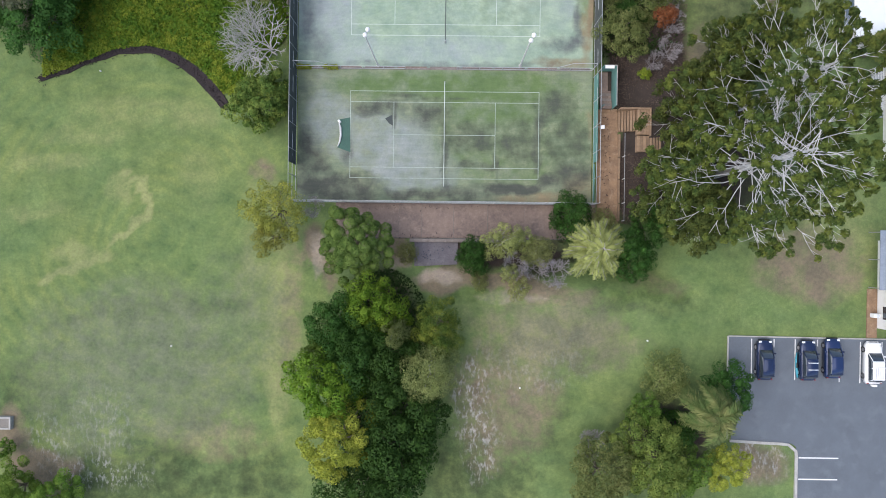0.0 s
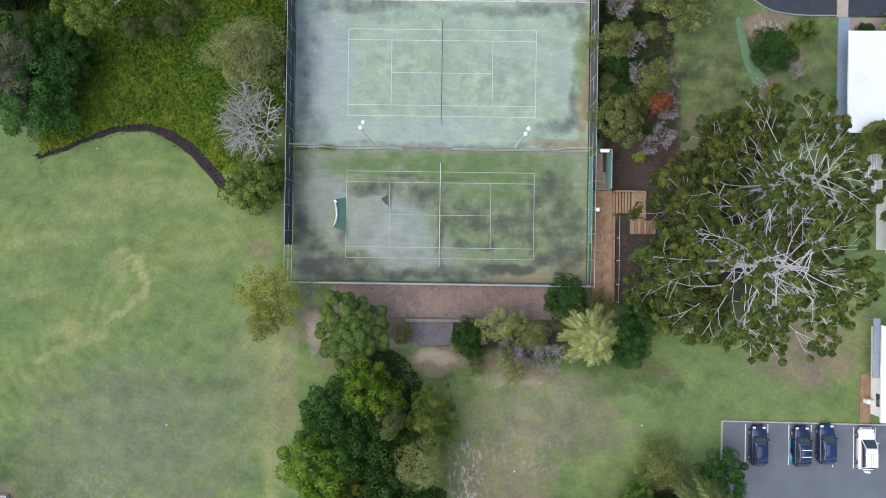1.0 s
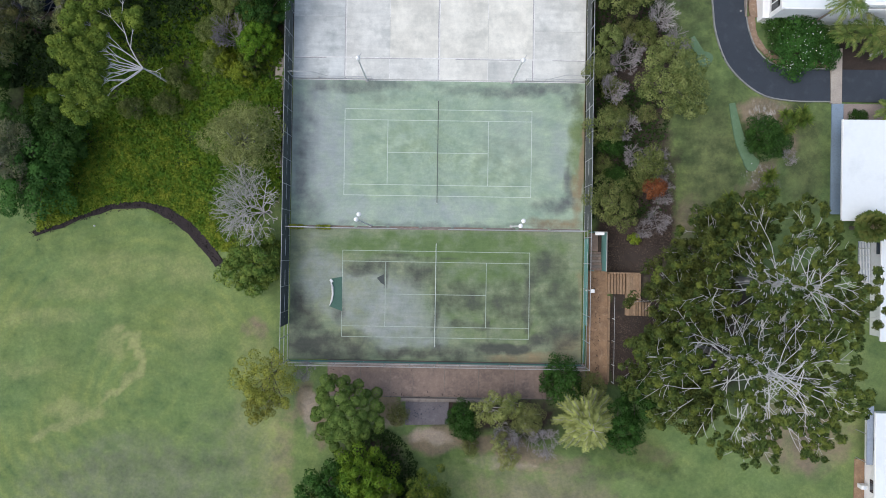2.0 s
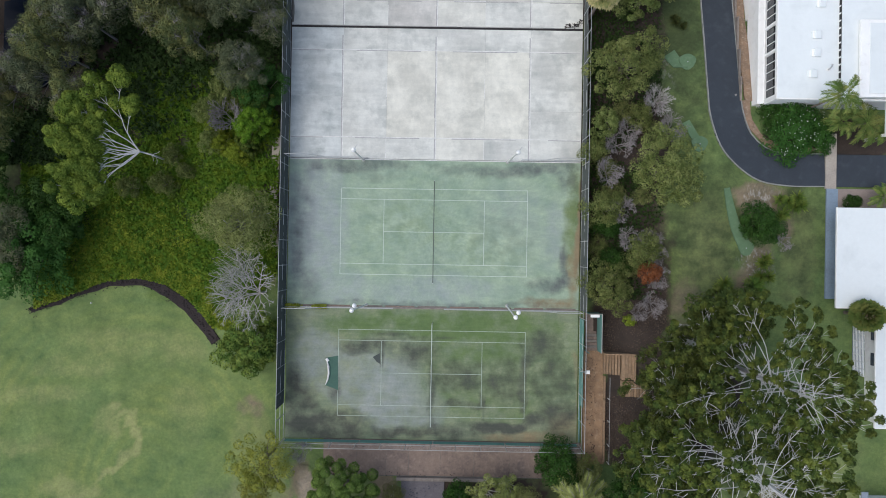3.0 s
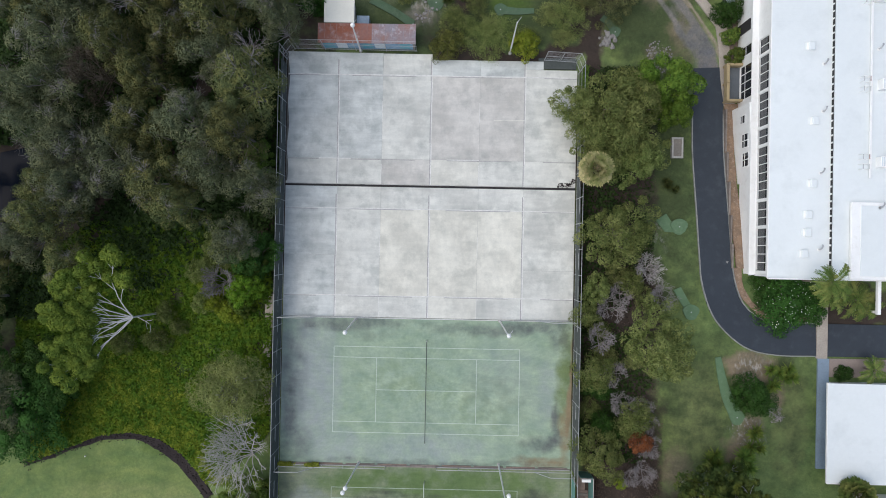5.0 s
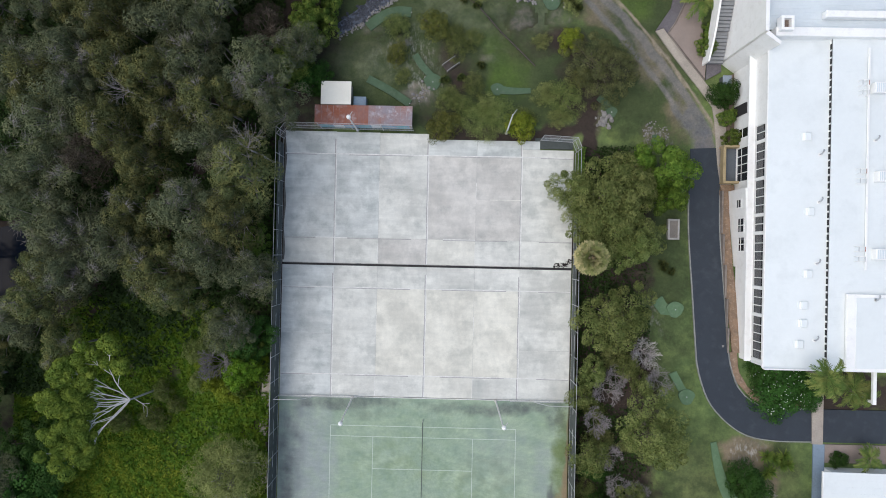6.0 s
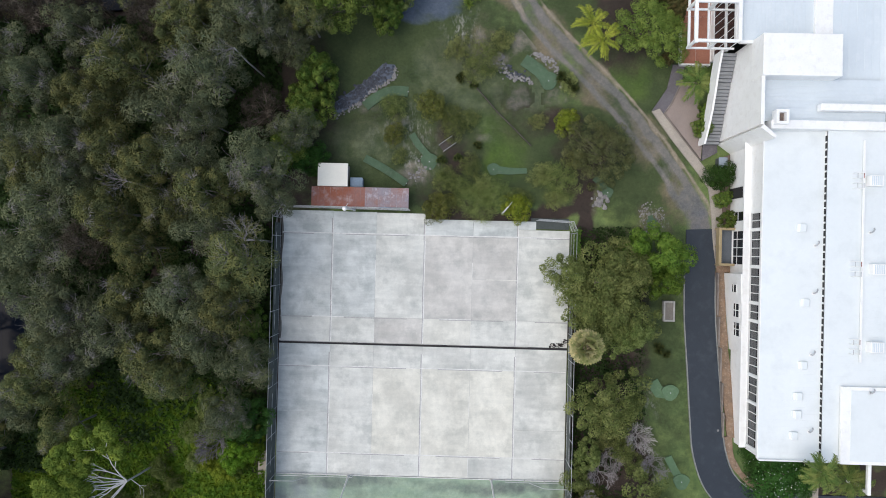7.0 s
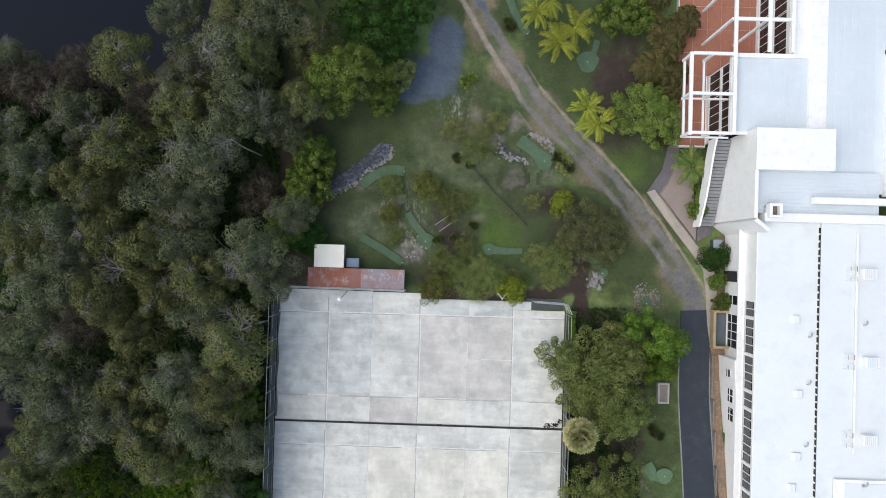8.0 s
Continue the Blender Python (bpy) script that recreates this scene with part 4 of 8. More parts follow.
for k in range(4):
    part("board", block(23.75 + 0.38 * k, -20.1, 0.9, 24.1 + 0.38 * k, -18.15, 1.64, 0.02), M_TIMBER, deck, world=True)
for k in range(4):
    part("sleeper", block(25.3 + 0.33 * k, -20.1, 0.9, 25.56 + 0.33 * k, -18.4, 1.8 + 0.12 * k, 0.03), M_TIMBER, deck, world=True)
part("edge_board", block(25.25, -18.2, 1.0, 25.4, -14.8, 2.0, 0.02), M_TIMBER, deck, world=True)
part("edge_board", block(21.6, -14.9, 0.2, 25.4, -14.75, 2.0, 0.02), M_TIMBER, deck, world=True)
edging = thing("timber_edging", 22, -22, 0, "long grey timber sleeper edging beside the path", "edging")
for k, (y0, y1) in enumerate(((-20.6, -17.8), (-23.4, -20.7), (-26.4, -23.5), (-28.6, -26.5))):
    part("sleeper", block(21.75, y0, -0.2, 22.0, y1, ground_z(22, y0) + 0.35, 0.03), M_TIMBER, edging, world=True)
    part("rail", tube(bmesh.new(), [(22.35, y0, ground_z(22.4, y0) + 0.9), (22.35, y1, ground_z(22.4, y1) + 0.9)], 0.028, 6), M_STEEL, edging, world=True)
    part("post", tube(bmesh.new(), [(22.35, y0, ground_z(22.4, y0) - 0.2), (22.35, y0, ground_z(22.4, y0) + 0.95)], 0.05, 6), M_POLE, edging, world=True)

# ---- fences ----


def cloth_fence(name, x, y0, y1, label, cloth_runs, h=3.6, step=3.15):
    """A tall court fence along y: posts, rails and hung shade cloth."""
    f = thing(name, x, (y0 + y1) / 2, 0, label, "fence")
    n = round((y1 - y0) / step)
    data = None
    for k in range(n + 1):
        y = y0 + (y1 - y0) * k / n
        if data is None:
            data = part("post", tube(bmesh.new(), [(0, 0, -0.3), (0, 0, h + 0.05)], 0.045, 6), M_STEEL, f)
        else:
            o = new("post", data.data)
            o.parent = f
        (data if k == 0 else o).location = (0, y - f.location.y, 0)
    for z in (h, h * 0.5, 0.08):
        part("rail", tube(bmesh.new(), [(x, y0, z), (x, y1, z)], 0.035, 6), M_STEEL, f, world=True)
    for a, b, mat, low, high in cloth_runs:
        bm = bmesh.new()
        m = int((b - a) / 0.5)
        prev = None
        for k in range(m + 1):
            y = a + (b - a) * k / m
            dx = 0.05 * math.sin(k * 0.9) + 0.04 * math.sin(k * 2.3)
            col = [bm.verts.new((x + s * 0.008 + dx * math.sin(math.pi * q / 4), y, low + (high - low) * q / 4)) for s in (-1, 1) for q in range(5)]
            if prev:
                for q in range(4):
                    bm.faces.new((prev[q], col[q], col[q + 1], prev[q + 1]))
                    bm.faces.new((prev[q + 6], col[q + 6], col[q + 5], prev[q + 5]))
            prev = col
        part("shade_cloth", bm, mat, f, world=True)
    return f


cloth_fence("court_fence", -18.72, -26.6, 43.0, "tall steel court fence hung with black shade cloth", [(-22, 9, M_CLOTH, 0.05, 3.5), (9, 26.2, M_CLOTH, 0.05, 3.3), (26.2, 41.5, M_CLOTH, 0.05, 2.6)])
cloth_fence("court_fence", 18.78, -26.6, 41.0, "tall steel court fence hung with dark and teal cloth", [(-26.2, -21.5, M_TEAL, 0.05, 0.9), (-21.4, -10.6, M_TEAL, 0.05, 2.2), (-9.6, 9, M_CLOTH, 0.05, 3.5), (9, 26.2, M_CLOTH, 0.05, 2.4), (26.2, 36, M_CLOTH, 0.05, 1.6)])


def open_fence(name, points, h, label, step=3.2):
    """Posts and rails of an open wire fence along a line; the wire is strung at the drawn spacing."""
    f = thing(name, points[0][0], points[0][1], 0, label, "fence")
    for (x0, y0), (x1, y1) in zip(points, points[1:]):
        n = max(1, round(math.hypot(x1 - x0, y1 - y0) / step))
        for k in range(n):
            x, y = x0 + (x1 - x0) * k / n, y0 + (y1 - y0) * k / n
            part("post", tube(bmesh.new(), [(x, y, -0.3), (x, y, h)], 0.04, 6), M_STEEL, f, world=True)
        for z in (h, h * 0.5, 0.1):
            part("rail", tube(bmesh.new(), [(x0, y0, z), (x1, y1, z)], 0.03, 6), M_STEEL, f, world=True)
        bm = bmesh.new()
        for k in range(1, 12):
            z = h * k / 12
            tube(bm, [(x0, y0, z), (x1, y1, z)], 0.006, 3)
        tagged(part("wire_mesh", bm, M_STEEL, f, world=True), kind="stuff")
    return f


south_fence = open_fence("wire_fence", [(-18.6, -26.62), (18.7, -26.62)], 3.4, "open wire fence with low teal windscreen behind the court")
for x0, x1 in ((-18.4, -9.0), (-8.9, 0.3), (0.4, 9.4), (9.5, 18.5)):
    part("windscreen", block(x0, -26.6, 0.05, x1, -26.575, 1.05), M_TEAL, south_fence, "faded teal windscreen", world=True)
open_fence("wire_fence", [(-18.7, 42.2), (-17.7, 43.6), (-2, 43.5)], 3.4, "open wire fence behind the concrete court", 4)
open_fence("wire_fence", [(14.3, 42.6), (18.4, 42.4), (18.9, 41.2)], 3.4, "open wire fence panel with angled corner", 2.2)


def divider(y, runs, label):
    """A low rail fence across the courts that climbs to the side fence at its ends."""
    f = thing("divider_fence", 0, y, 0, label, "fence")
    for x0, x1, rise in runs:
        n = max(1, round(abs(x1 - x0) / 2.9))
        for k in range(n + 1):
            x = x0 + (x1 - x0) * k / n
            hh = 2.9 if (rise and k == n) else 1.05
            part("post", tube(bmesh.new(), [(x, y, -0.2), (x, y, hh)], 0.04, 6), M_STEEL, f, world=True)
        for z in (0.12, 1.02):
            part("rail", tube(bmesh.new(), [(x0, y, z), (x1, y, z)], 0.04, 6), M_STEEL, f, world=True)
        if rise:
            s = 1 if x1 > x0 else -1
            part("sloping_rail", tube(bmesh.new(), [(x1 - s * 4.6, y, 1.02), (x1 - s * 2.9, y, 2.8), (x1, y, 2.9)], 0.04, 6), M_STEEL, f, world=True)
    return f


divider(-9.72, [(-5, -18.5, True), (1.5, 18.5, True)], "white pipe rail fence between the green courts")
divider(9.3, [(-8.5, -18.5, True), (11, 18.5, True)], "pipe rail fence between green and concrete courts")
kerb = tagged(part("court_kerb", block(-W, -9.8, -0.3, W, -9.6, 0.09, 0.02), M_GREYWOOD), "dark timber kerb between the courts", "kerb", kind="structure")
for k in range(9):
    x = -18.3 + 4.1 * k
    part("sleeper", block(x, -9.58, -0.2, x + 3.7, -9.42, 0.07, 0.02), M_BROWN if k % 2 else M_GREYWOOD, kerb)
tagged(part("slab_edge", block(-W, 9.12, -0.3, W, 9.22, 0.05, 0.015), M_SEAL), "broken pale concrete edge between courts", "kerb", kind="structure")

# ---- light poles ----


def light_pole(x, y, tx, ty, heads, label):
    p = thing("light_pole", x, y, 0, label, "light pole", "court lights")
    part("base_plate", tube(bmesh.new(), [(0, 0, -0.1), (0, 0, 0.08)], 0.22, 8), M_KERB, p)
    part("pole", tube(bmesh.new(), [(0, 0, 0), (tx * 0.5, ty * 0.5, 5), (tx, ty, 10.2)], [0.12, 0.095, 0.07], 8), M_POLE, p)
    for k in range(heads):
        dx, dy = tx + 0.05 + (0.3 if k else 0), ty + (0.55 if k else 0.0)
        head = bmesh.new()
        tube(head, [(dx, dy, 10.1 + 0.1 * k), (dx, dy, 10.3 + 0.1 * k), (dx, dy, 10.45 + 0.1 * k)], [0.26, 0.24, 0.1], 10)
        part("lamp_head", head, M_WHITE, p, "white floodlight head")
    part("bracket", tube(bmesh.new(), [(tx - 0.1, ty - 0.2, 10.1), (tx + 0.45, ty + 0.6, 10.2)], 0.04, 6), M_STEEL, p)
    return p


light_pole(-8.45, -9.35, -0.3, 0.25, 2, "white steel court light pole with twin floodlights")
light_pole(9.45, -9.2, -0.1, -0.35, 2, "white steel court light pole with twin floodlights")
light_pole(-9.15, 9.1, 0.3, -0.45, 1, "white steel court light pole with one floodlight")
light_pole(9.25, 9.1, 0.1, -0.45, 1, "white steel court light pole with one floodlight")
light_pole(-9.25, 43.45, 0.55, -0.6, 1, "white steel court light pole beside the shed")
light_pole(9.9, 43.45, -0.25, 0.0, 0, "bare white steel pole among yellow shrubs")

M_TORN = surface("torn_carpet", (0.06, 0.125, 0.095), (0.045, 0.095, 0.075), big=0.9, small=8.0, rough=0.95)
# loose turf on the south court
flap = thing("torn_carpet", -12.8, -18.2, 0, "dark torn court carpet with pale curled edge", "carpet")
part("patch", prism(bmesh.new(), [(-13.4, -16.2), (-11.9, -15.9), (-11.85, -20.3), (-13.5, -19.7), (-13.0, -18.0)], 0.0, 0.012), M_TORN, flap, world=True)
bm = bmesh.new()
tube(bm, [(-13.3, -16.6, 0.12), (-13.1, -17.3, 0.16), (-13.05, -18.2, 0.14), (-13.2, -19.0, 0.12), (-13.45, -19.6, 0.1)], [0.07, 0.14, 0.12, 0.11, 0.04], 6)
part("curled_edge", bm, M_SEAL, flap, "pale curled backing", world=True)
part("curled_corner", tube(bmesh.new(), [(-13.4, -16.3, 0.1), (-13.1, -16.6, 0.14)], 0.16, 6), M_WHITE, flap, world=True)
tagged(part("torn_patch", prism(bmesh.new(), [(-7.5, -16.0), (-6.6, -15.5), (-6.5, -16.9), (-7.0, -16.6)], 0.0, 0.011), M_CLOTH), "small dark torn patch on the court", "patch")
sign = thing("floodlight_box", 19.5, -17.2, 0.4, "small white box on a fence bracket", "fixture")
part("bracket", block(18.6, -17.15, 1.5, 19.4, -17.05, 1.56), M_STEEL, sign, world=True)
part("post", tube(bmesh.new(), [(19.5, -17.1, 0.0), (19.5, -17.1, 1.5)], 0.04, 6), M_STEEL, sign, world=True)
part("box", block(19.3, -17.35, 1.5, 19.75, -16.9, 1.75, 0.03), M_WHITE, sign, world=True)

# ---- roads and paths ----
road = tagged(part("road", strip([(75, 8.1), (55, 8.1), (46, 8.1), (42, 8.15), (38.9, 9.1), (36.4, 11.4), (35.35, 14.5), (35.15, 18), (35.08, 24), (34.98, 31), (35.12, 36), (35.4, 40), (35.35, 42)], 3.9, 0.07, across=6), M_ASPHALT),
              "dark asphalt driveway curving beside the building", "road", kind="structure")
tagged(part("kerb", strip([(46.9, 6.15), (42, 6.2), (38.3, 7.1), (34.9, 10.2), (33.45, 14.2), (33.2, 18), (33.13, 24), (33.03, 31), (33.2, 36)], 0.12, 0.13, across=1), M_ROADKERB), "thin pale concrete kerb along the driveway", "kerb", kind="structure")
tagged(part("kerb", strip([(46.9, 10.1), (42, 10.1), (39.8, 10.8), (38.2, 12.4), (37.35, 15), (37.12, 18), (37.03, 24), (36.93, 31), (37.1, 36)], 0.13, 0.14, across=1), M_ROADKERB), "pale concrete kerb on the building side", "kerb", kind="structure")
TRACK = [(35.3, 41.8), (34.6, 44), (33, 46.5), (29.4, 51.8), (24, 58.2), (18.6, 63.6), (14, 68.3), (9.9, 74.3), (5.2, 82), (0, 92), (-8, 110)]


def track_profile(off, f):
    rut = max(0.0, 1 - (abs(abs(off) - 0.95) / (0.75 if off > 0 else 0.5)) ** 2) * (1.0 if off > 0 else 0.85)
    mid = max(0.0, 1 - (abs(off) / 1.9) ** 2) * (0.9 if f < 0.06 else 0.3)
    sand = 0.85 * max(0.0, 1 - (abs(off + 0.9) / 0.5) ** 2) * smooth(0.35, 0.5, f) * (1 - 0.4 * smooth(0.8, 1, f))
    sand = max(sand, 0.7 * max(0.0, 1 - (abs(off - 1.95) / 0.32) ** 2) * (1 - smooth(0.4, 0.5, f)))
    blue = 0.8 * max(0.0, 1 - (abs(off - 0.9) / 0.7) ** 2) * smooth(0.5, 0.65, f)
    blue = max(blue, 0.25 * max(0.0, 1 - (abs(off) / 1.8) ** 4) * (1 - smooth(0.02, 0.12, f)))
    return (max(rut, mid), sand, blue)


soft_strip("gravel_track", TRACK, 2.6, track_profile, 0.06, "worn gravel track with wheel ruts", "track")
BLUEPAD = blobs([(2.2, 75.6, 2.9, 4.4, 1.0), (0.6, 71.8, 4.4, 3.6, 1.0), (-1.6, 69.8, 2.9, 2.2, .8)])
soft_patch("gravel_pad", -6, 66, 8, 81, lambda x, y: (0.0, 0.0, min(1.0, BLUEPAD(x, y))), 0.04, "blue-grey gravel pad beside the track", "gravel")
CLAY = blobs([(-15.8, -33.4, 1.2, 3.2, .9), (-0.5, -35.9, 3.6, 1.2, 1.0), (-6, -34.6, 2.4, 1.2, .6), (9, -38.2, 6, .8, .6)])
soft_patch("bare_earth", -20, -41, 18, -30, lambda x, y: (0.0, 0.75 * min(1.0, CLAY(x, y)), 0.0), 0.03, "orange-tan bare clay beside the shrubs", "earth")
BARE = blobs([(6.6, 65.2, 1.5, 3.2, .9), (12.2, 66.2, 2.4, 2.2, .9), (11.4, 58.6, 1.8, 2.4, .8), (-3.4, 55.2, 2.4, 1.6, .6), (-1.6, 48.4, 2.4, 2.2, .8), (9.4, 63.2, 2, 1.6, .8), (16.8, 58.6, 1.8, 2, .8), (-9, 57.2, 3.4, 1.6, .7), (7.4, 53.2, 1.6, 1.2, .5)])
soft_patch("bare_earth", -14, 45.5, 21, 69, lambda x, y: (BARE(x, y) * 0.45, BARE(x, y) * 0.3, 0.0), 0.03, "pale bare earth patches among the golf greens", "earth")
crossing = tagged(part("crossing", block(46.9, 5.9, 4.0, 48.2, 12.5, 4.36), M_PATH), "pale concrete strip across the driveway", "path", kind="structure")
tagged(part("gravel_bed", prism(bmesh.new(), [(48.5, 3.7), (62, 3.7), (62, 5.9), (48.5, 5.9)], 3.6, lambda x, y: ground_z(x, y) + 0.06), M_PINKGRAVEL), "pinkish gravel bed beside the driveway", "gravel", kind="structure")
tagged(part("walkway", block(47.1, -7.3, 3.9, 48.45, 5.9, 4.3), M_BLUEPATH), "blue-grey painted walkway beside the white building", "path", kind="structure")
foot = tagged(part("footpath", strip([(36.8, 47.6), (37.2, 44.5), (37.5, 40.5), (37.9, 37.2)], 1.4, 0.09, across=2), M_PATH), "tan concrete footpath beside the building", "path", kind="structure")
part("lower_slab", prism(bmesh.new(), [(28.9, 57.1), (31.5, 53.5), (34.5, 49.6), (36.2, 47.2), (37.5, 47.8), (35.1, 50.7), (32.6, 53.9), (30.4, 56.8), (29.9, 57.5)], -1.3, lambda x, y: ground_z(x, y) + 0.09), M_PATH, foot)
part("upper_slab", prism(bmesh.new(), [(28.9, 57.15), (29.9, 57.55), (30.42, 56.85), (31.4, 58.3), (32.7, 61.3), (33.0, 63.2), (31.5, 63.2), (30.8, 60.1)], -1.3, lambda x, y: ground_z(x, y) + 0.1), M_PURPLEGRAVEL, foot, "dark grey concrete")
part("landing", prism(bmesh.new(), [(35.5, 53.0), (37.3, 53.1), (37.3, 51.9), (35.3, 50.8)], -1.3, lambda x, y: ground_z(x, y) + 0.14), M_PURPLEGRAVEL, foot, "dark grey concrete")
for (x0, y0), (x1, y1) in (((30.45, 56.85), (32.65, 53.95)), ((32.65, 53.95), (35.15, 50.75)), ((30.5, 56.9), (31.45, 58.3)), ((31.45, 58.3), (32.75, 61.2))):
    part("edging", tube(bmesh.new(), [(x0, y0, ground_z(x0, y0) + 0.14), (x1, y1, ground_z(x1, y1) + 0.14)], 0.09, 4), M_GREYWOOD, foot)
tagged(part("gravel_bed", prism(bmesh.new(), [(32.7, 61.0), (30.6, 56.9), (35.2, 51.0), (35.4, 53.1), (34.9, 58.0), (34.4, 61.0)], -1.2, lambda x, y: ground_z(x, y) + 0.06), M_PINKGRAVEL), "pink gravel bed between path and stair", "gravel", kind="structure")

tagged(part("garden_bed", strip([(37.75, 16.6), (38.05, 14.0), (39.7, 11.7), (42.0, 10.75), (46.6, 10.6)], [0.9, 0.7], 0.09, across=2, wobble=0.25), M_BEDSOIL), "strip of tan soil inside the driveway bend", "garden bed", kind="structure")
# car park
park = tagged(part("car_park", prism(bmesh.new(), [(34.1, -42.4), (90, -42.7), (90, -110), (42.3, -110), (42.3, -55.4), (41.7, -55.0), (34.6, -54.6)], 3.6, 4.2), M_PARKING), "grey asphalt car park with painted bays", "car park", kind="structure")
for x0, y0, x1, y1 in ((36.8, -47.2, 36.9, -42.6), (39.45, -43.6, 39.55, -42.6), (41.95, -47.4, 42.05, -42.6), (44.6, -43.4, 44.7, -42.6), (47.2, -47.6, 47.3, -46.7), (49.65, -47.7, 49.75, -42.8), (52.2, -47.7, 52.3, -42.8), (42.6, -56.75, 47.3, -56.6), (42.6, -59.3, 47.2, -59.15)):
    part("bay_line", block(x0, y0, 4.15, x1, y1, 4.206), M_PAINT, park)
for pts, label in (([(34.05, -54.5), (34.05, -42.35), (34.2, -42.3), (52, -42.45), (75, -42.6)], "pale concrete edge of the car park"), ([(34.4, -54.75), (38, -54.95), (41.4, -55.15), (42.25, -55.9), (42.3, -60), (42.3, -75)], "pale concrete kerb round a grass island")):
    tagged(part("kerb", strip(pts, 0.32 if "island" in label else 0.14, 0.08, across=1, level=lambda x, y: 4.2), M_KERB), label, "kerb", kind="structure")

# mulch edge of the oval
MULCH = [(-52.4, -11.0), (-48.4, -9.4), (-45, -8.1), (-41.6, -7.2), (-37.8, -7.1), (-34.4, -8.5), (-31.3, -10.8), (-29.4, -12.8), (-28.0, -14.6)]
tagged(part("mulch_edge", strip(MULCH, [0.8, 1.5], 0.08, across=4, wobble=0.3), M_MULCH), "dark mulch garden edge curving round the oval", "mulch", kind="structure")
bm = bmesh.new()
chip_rng = random.Random(8)
mulch_line = curve_points(MULCH, 0.2)
for k in range(900):
    p = chip_rng.choice(mulch_line)
    x, y = p.x + chip_rng.gauss(0, 0.3), p.y + chip_rng.gauss(0, 0.3)
    z, an = ground_z(x, y) + 0.06, chip_rng.uniform(0, 6.3)
    tube(bm, [(x, y, z), (x + 0.22 * math.cos(an), y + 0.22 * math.sin(an), z + chip_rng.uniform(-0.02, 0.1))], 0.05, 3)
tagged(part("mulch_chips", bm, M_MULCH), "scattered dark bark chips along the edge", "mulch", kind="stuff")
tagged(part("side_path", strip([(-20.3, 12), (-20.4, 8), (-20.6, 3), (-20.3, -3)], 1.0, 0.05, across=2), M_PATH), "worn brown path beside the court fence", "path", kind="structure")
# ponds
tagged(part("pond", prism(bmesh.new(), [(-75, 70), (-53, 69.5), (-42, 70), (-32, 74), (-25, 82), (-30, 95), (-70, 95)], -4.6, -3.1), M_WATER), "dark still pond behind the forest", "water", kind="structure")
tagged(part("pond", prism(bmesh.new(), [(-58, 17), (-52, 19), (-48, 22), (-46.5, 27), (-49, 32), (-58, 30)], -4.6, -3.2), M_WATER), "dark pond water among the trees", "water", kind="structure")

# loose debris on the clay path and the apron
bm = bmesh.new()
debris_rng = random.Random(31)
for k in range(210):
    if k < 110:
        x, y = debris_rng.gauss(20.6, 0.5), debris_rng.uniform(-28.5, -15)
        z = ground_z(20.5, y) + 0.1 if abs(x - 20.5) < 1.2 else ground_z(x, y)
    else:
        x, y = debris_rng.uniform(-13, 19), debris_rng.choice((-30.8, -27.1)) + debris_rng.gauss(0, 0.2)
        z = -0.02
    an, ln = debris_rng.uniform(0, 6.3), debris_rng.uniform(0.08, 0.3)
    tube(bm, [(x, y, z), (x + ln * math.cos(an), y + ln * math.sin(an), z + 0.04)], debris_rng.uniform(0.012, 0.04), 3)
tagged(part("fallen_twigs", bm, M_MULCH), "fallen twigs and bark on the clay path", "debris", kind="stuff")

# ---- main building ----
main = thing("main_building", 45, 32, 0, "long white two-storey building with white metal roof", "building")


def bpart(name, bm, mat, label="", parent=None):
    return part(name, bm, mat, parent or main, label, world=True)


def roof_sheet(parent, x0, y0, x1, y1, z0, z1, mat, name="roof", rib=0.6, along="y", label=""):
    """A ribbed metal roof that rises from z0 at its low x to z1."""
    bm = bmesh.new()
    v = [bm.verts.new((x, y, (z0 if x == x0 else z1) + dz)) for dz in (-0.18, 0) for y in (y0, y1) for x in (x0, x1)]
    for f in ((0, 2, 3, 1), (4, 5, 7, 6), (0, 1, 5, 4), (2, 6, 7, 3), (0, 4, 6, 2), (1, 3, 7, 5)):
        bm.faces.new([v[k] for k in f])
    ob = part(name, bm, mat, parent, label, world=True)
    bm = bmesh.new()
    rib_r = 0.022 if mat is M_GREYROOF else 0.006
    if along == "x":
        for k in range(1, int((y1 - y0) / rib)):
            y = y0 + rib * k
            tube(bm, [(x0 + 0.02, y, z0), (x1 - 0.02, y, z1)], rib_r, 4)
    else:
        for k in range(1, int((x1 - x0) / rib)):
            x = x0 + rib * k
            z = z0 + (z1 - z0) * (x - x0) / (x1 - x0)
            tube(bm, [(x, y0 + 0.02, z + 0.004), (x, y1 - 0.02, z + 0.004)], rib_r, 4)
    o = part("rib", bm, mat, ob)
    for vert in o.data.vertices:
        vert.co -= parent.location
    return ob


# lower storey, ledge and the window band of the upper storey, facing west
bpart("wall", block(38.5, 15.9, 2.0, 39.3, 27.0, 4.75), M_WHITE)
bpart("wall", prism(bmesh.new(), [(38.5, 27), (39.3, 27), (39.3, 36.5), (38.2, 36.5)], -0.5, 4.75), M_WHITE)
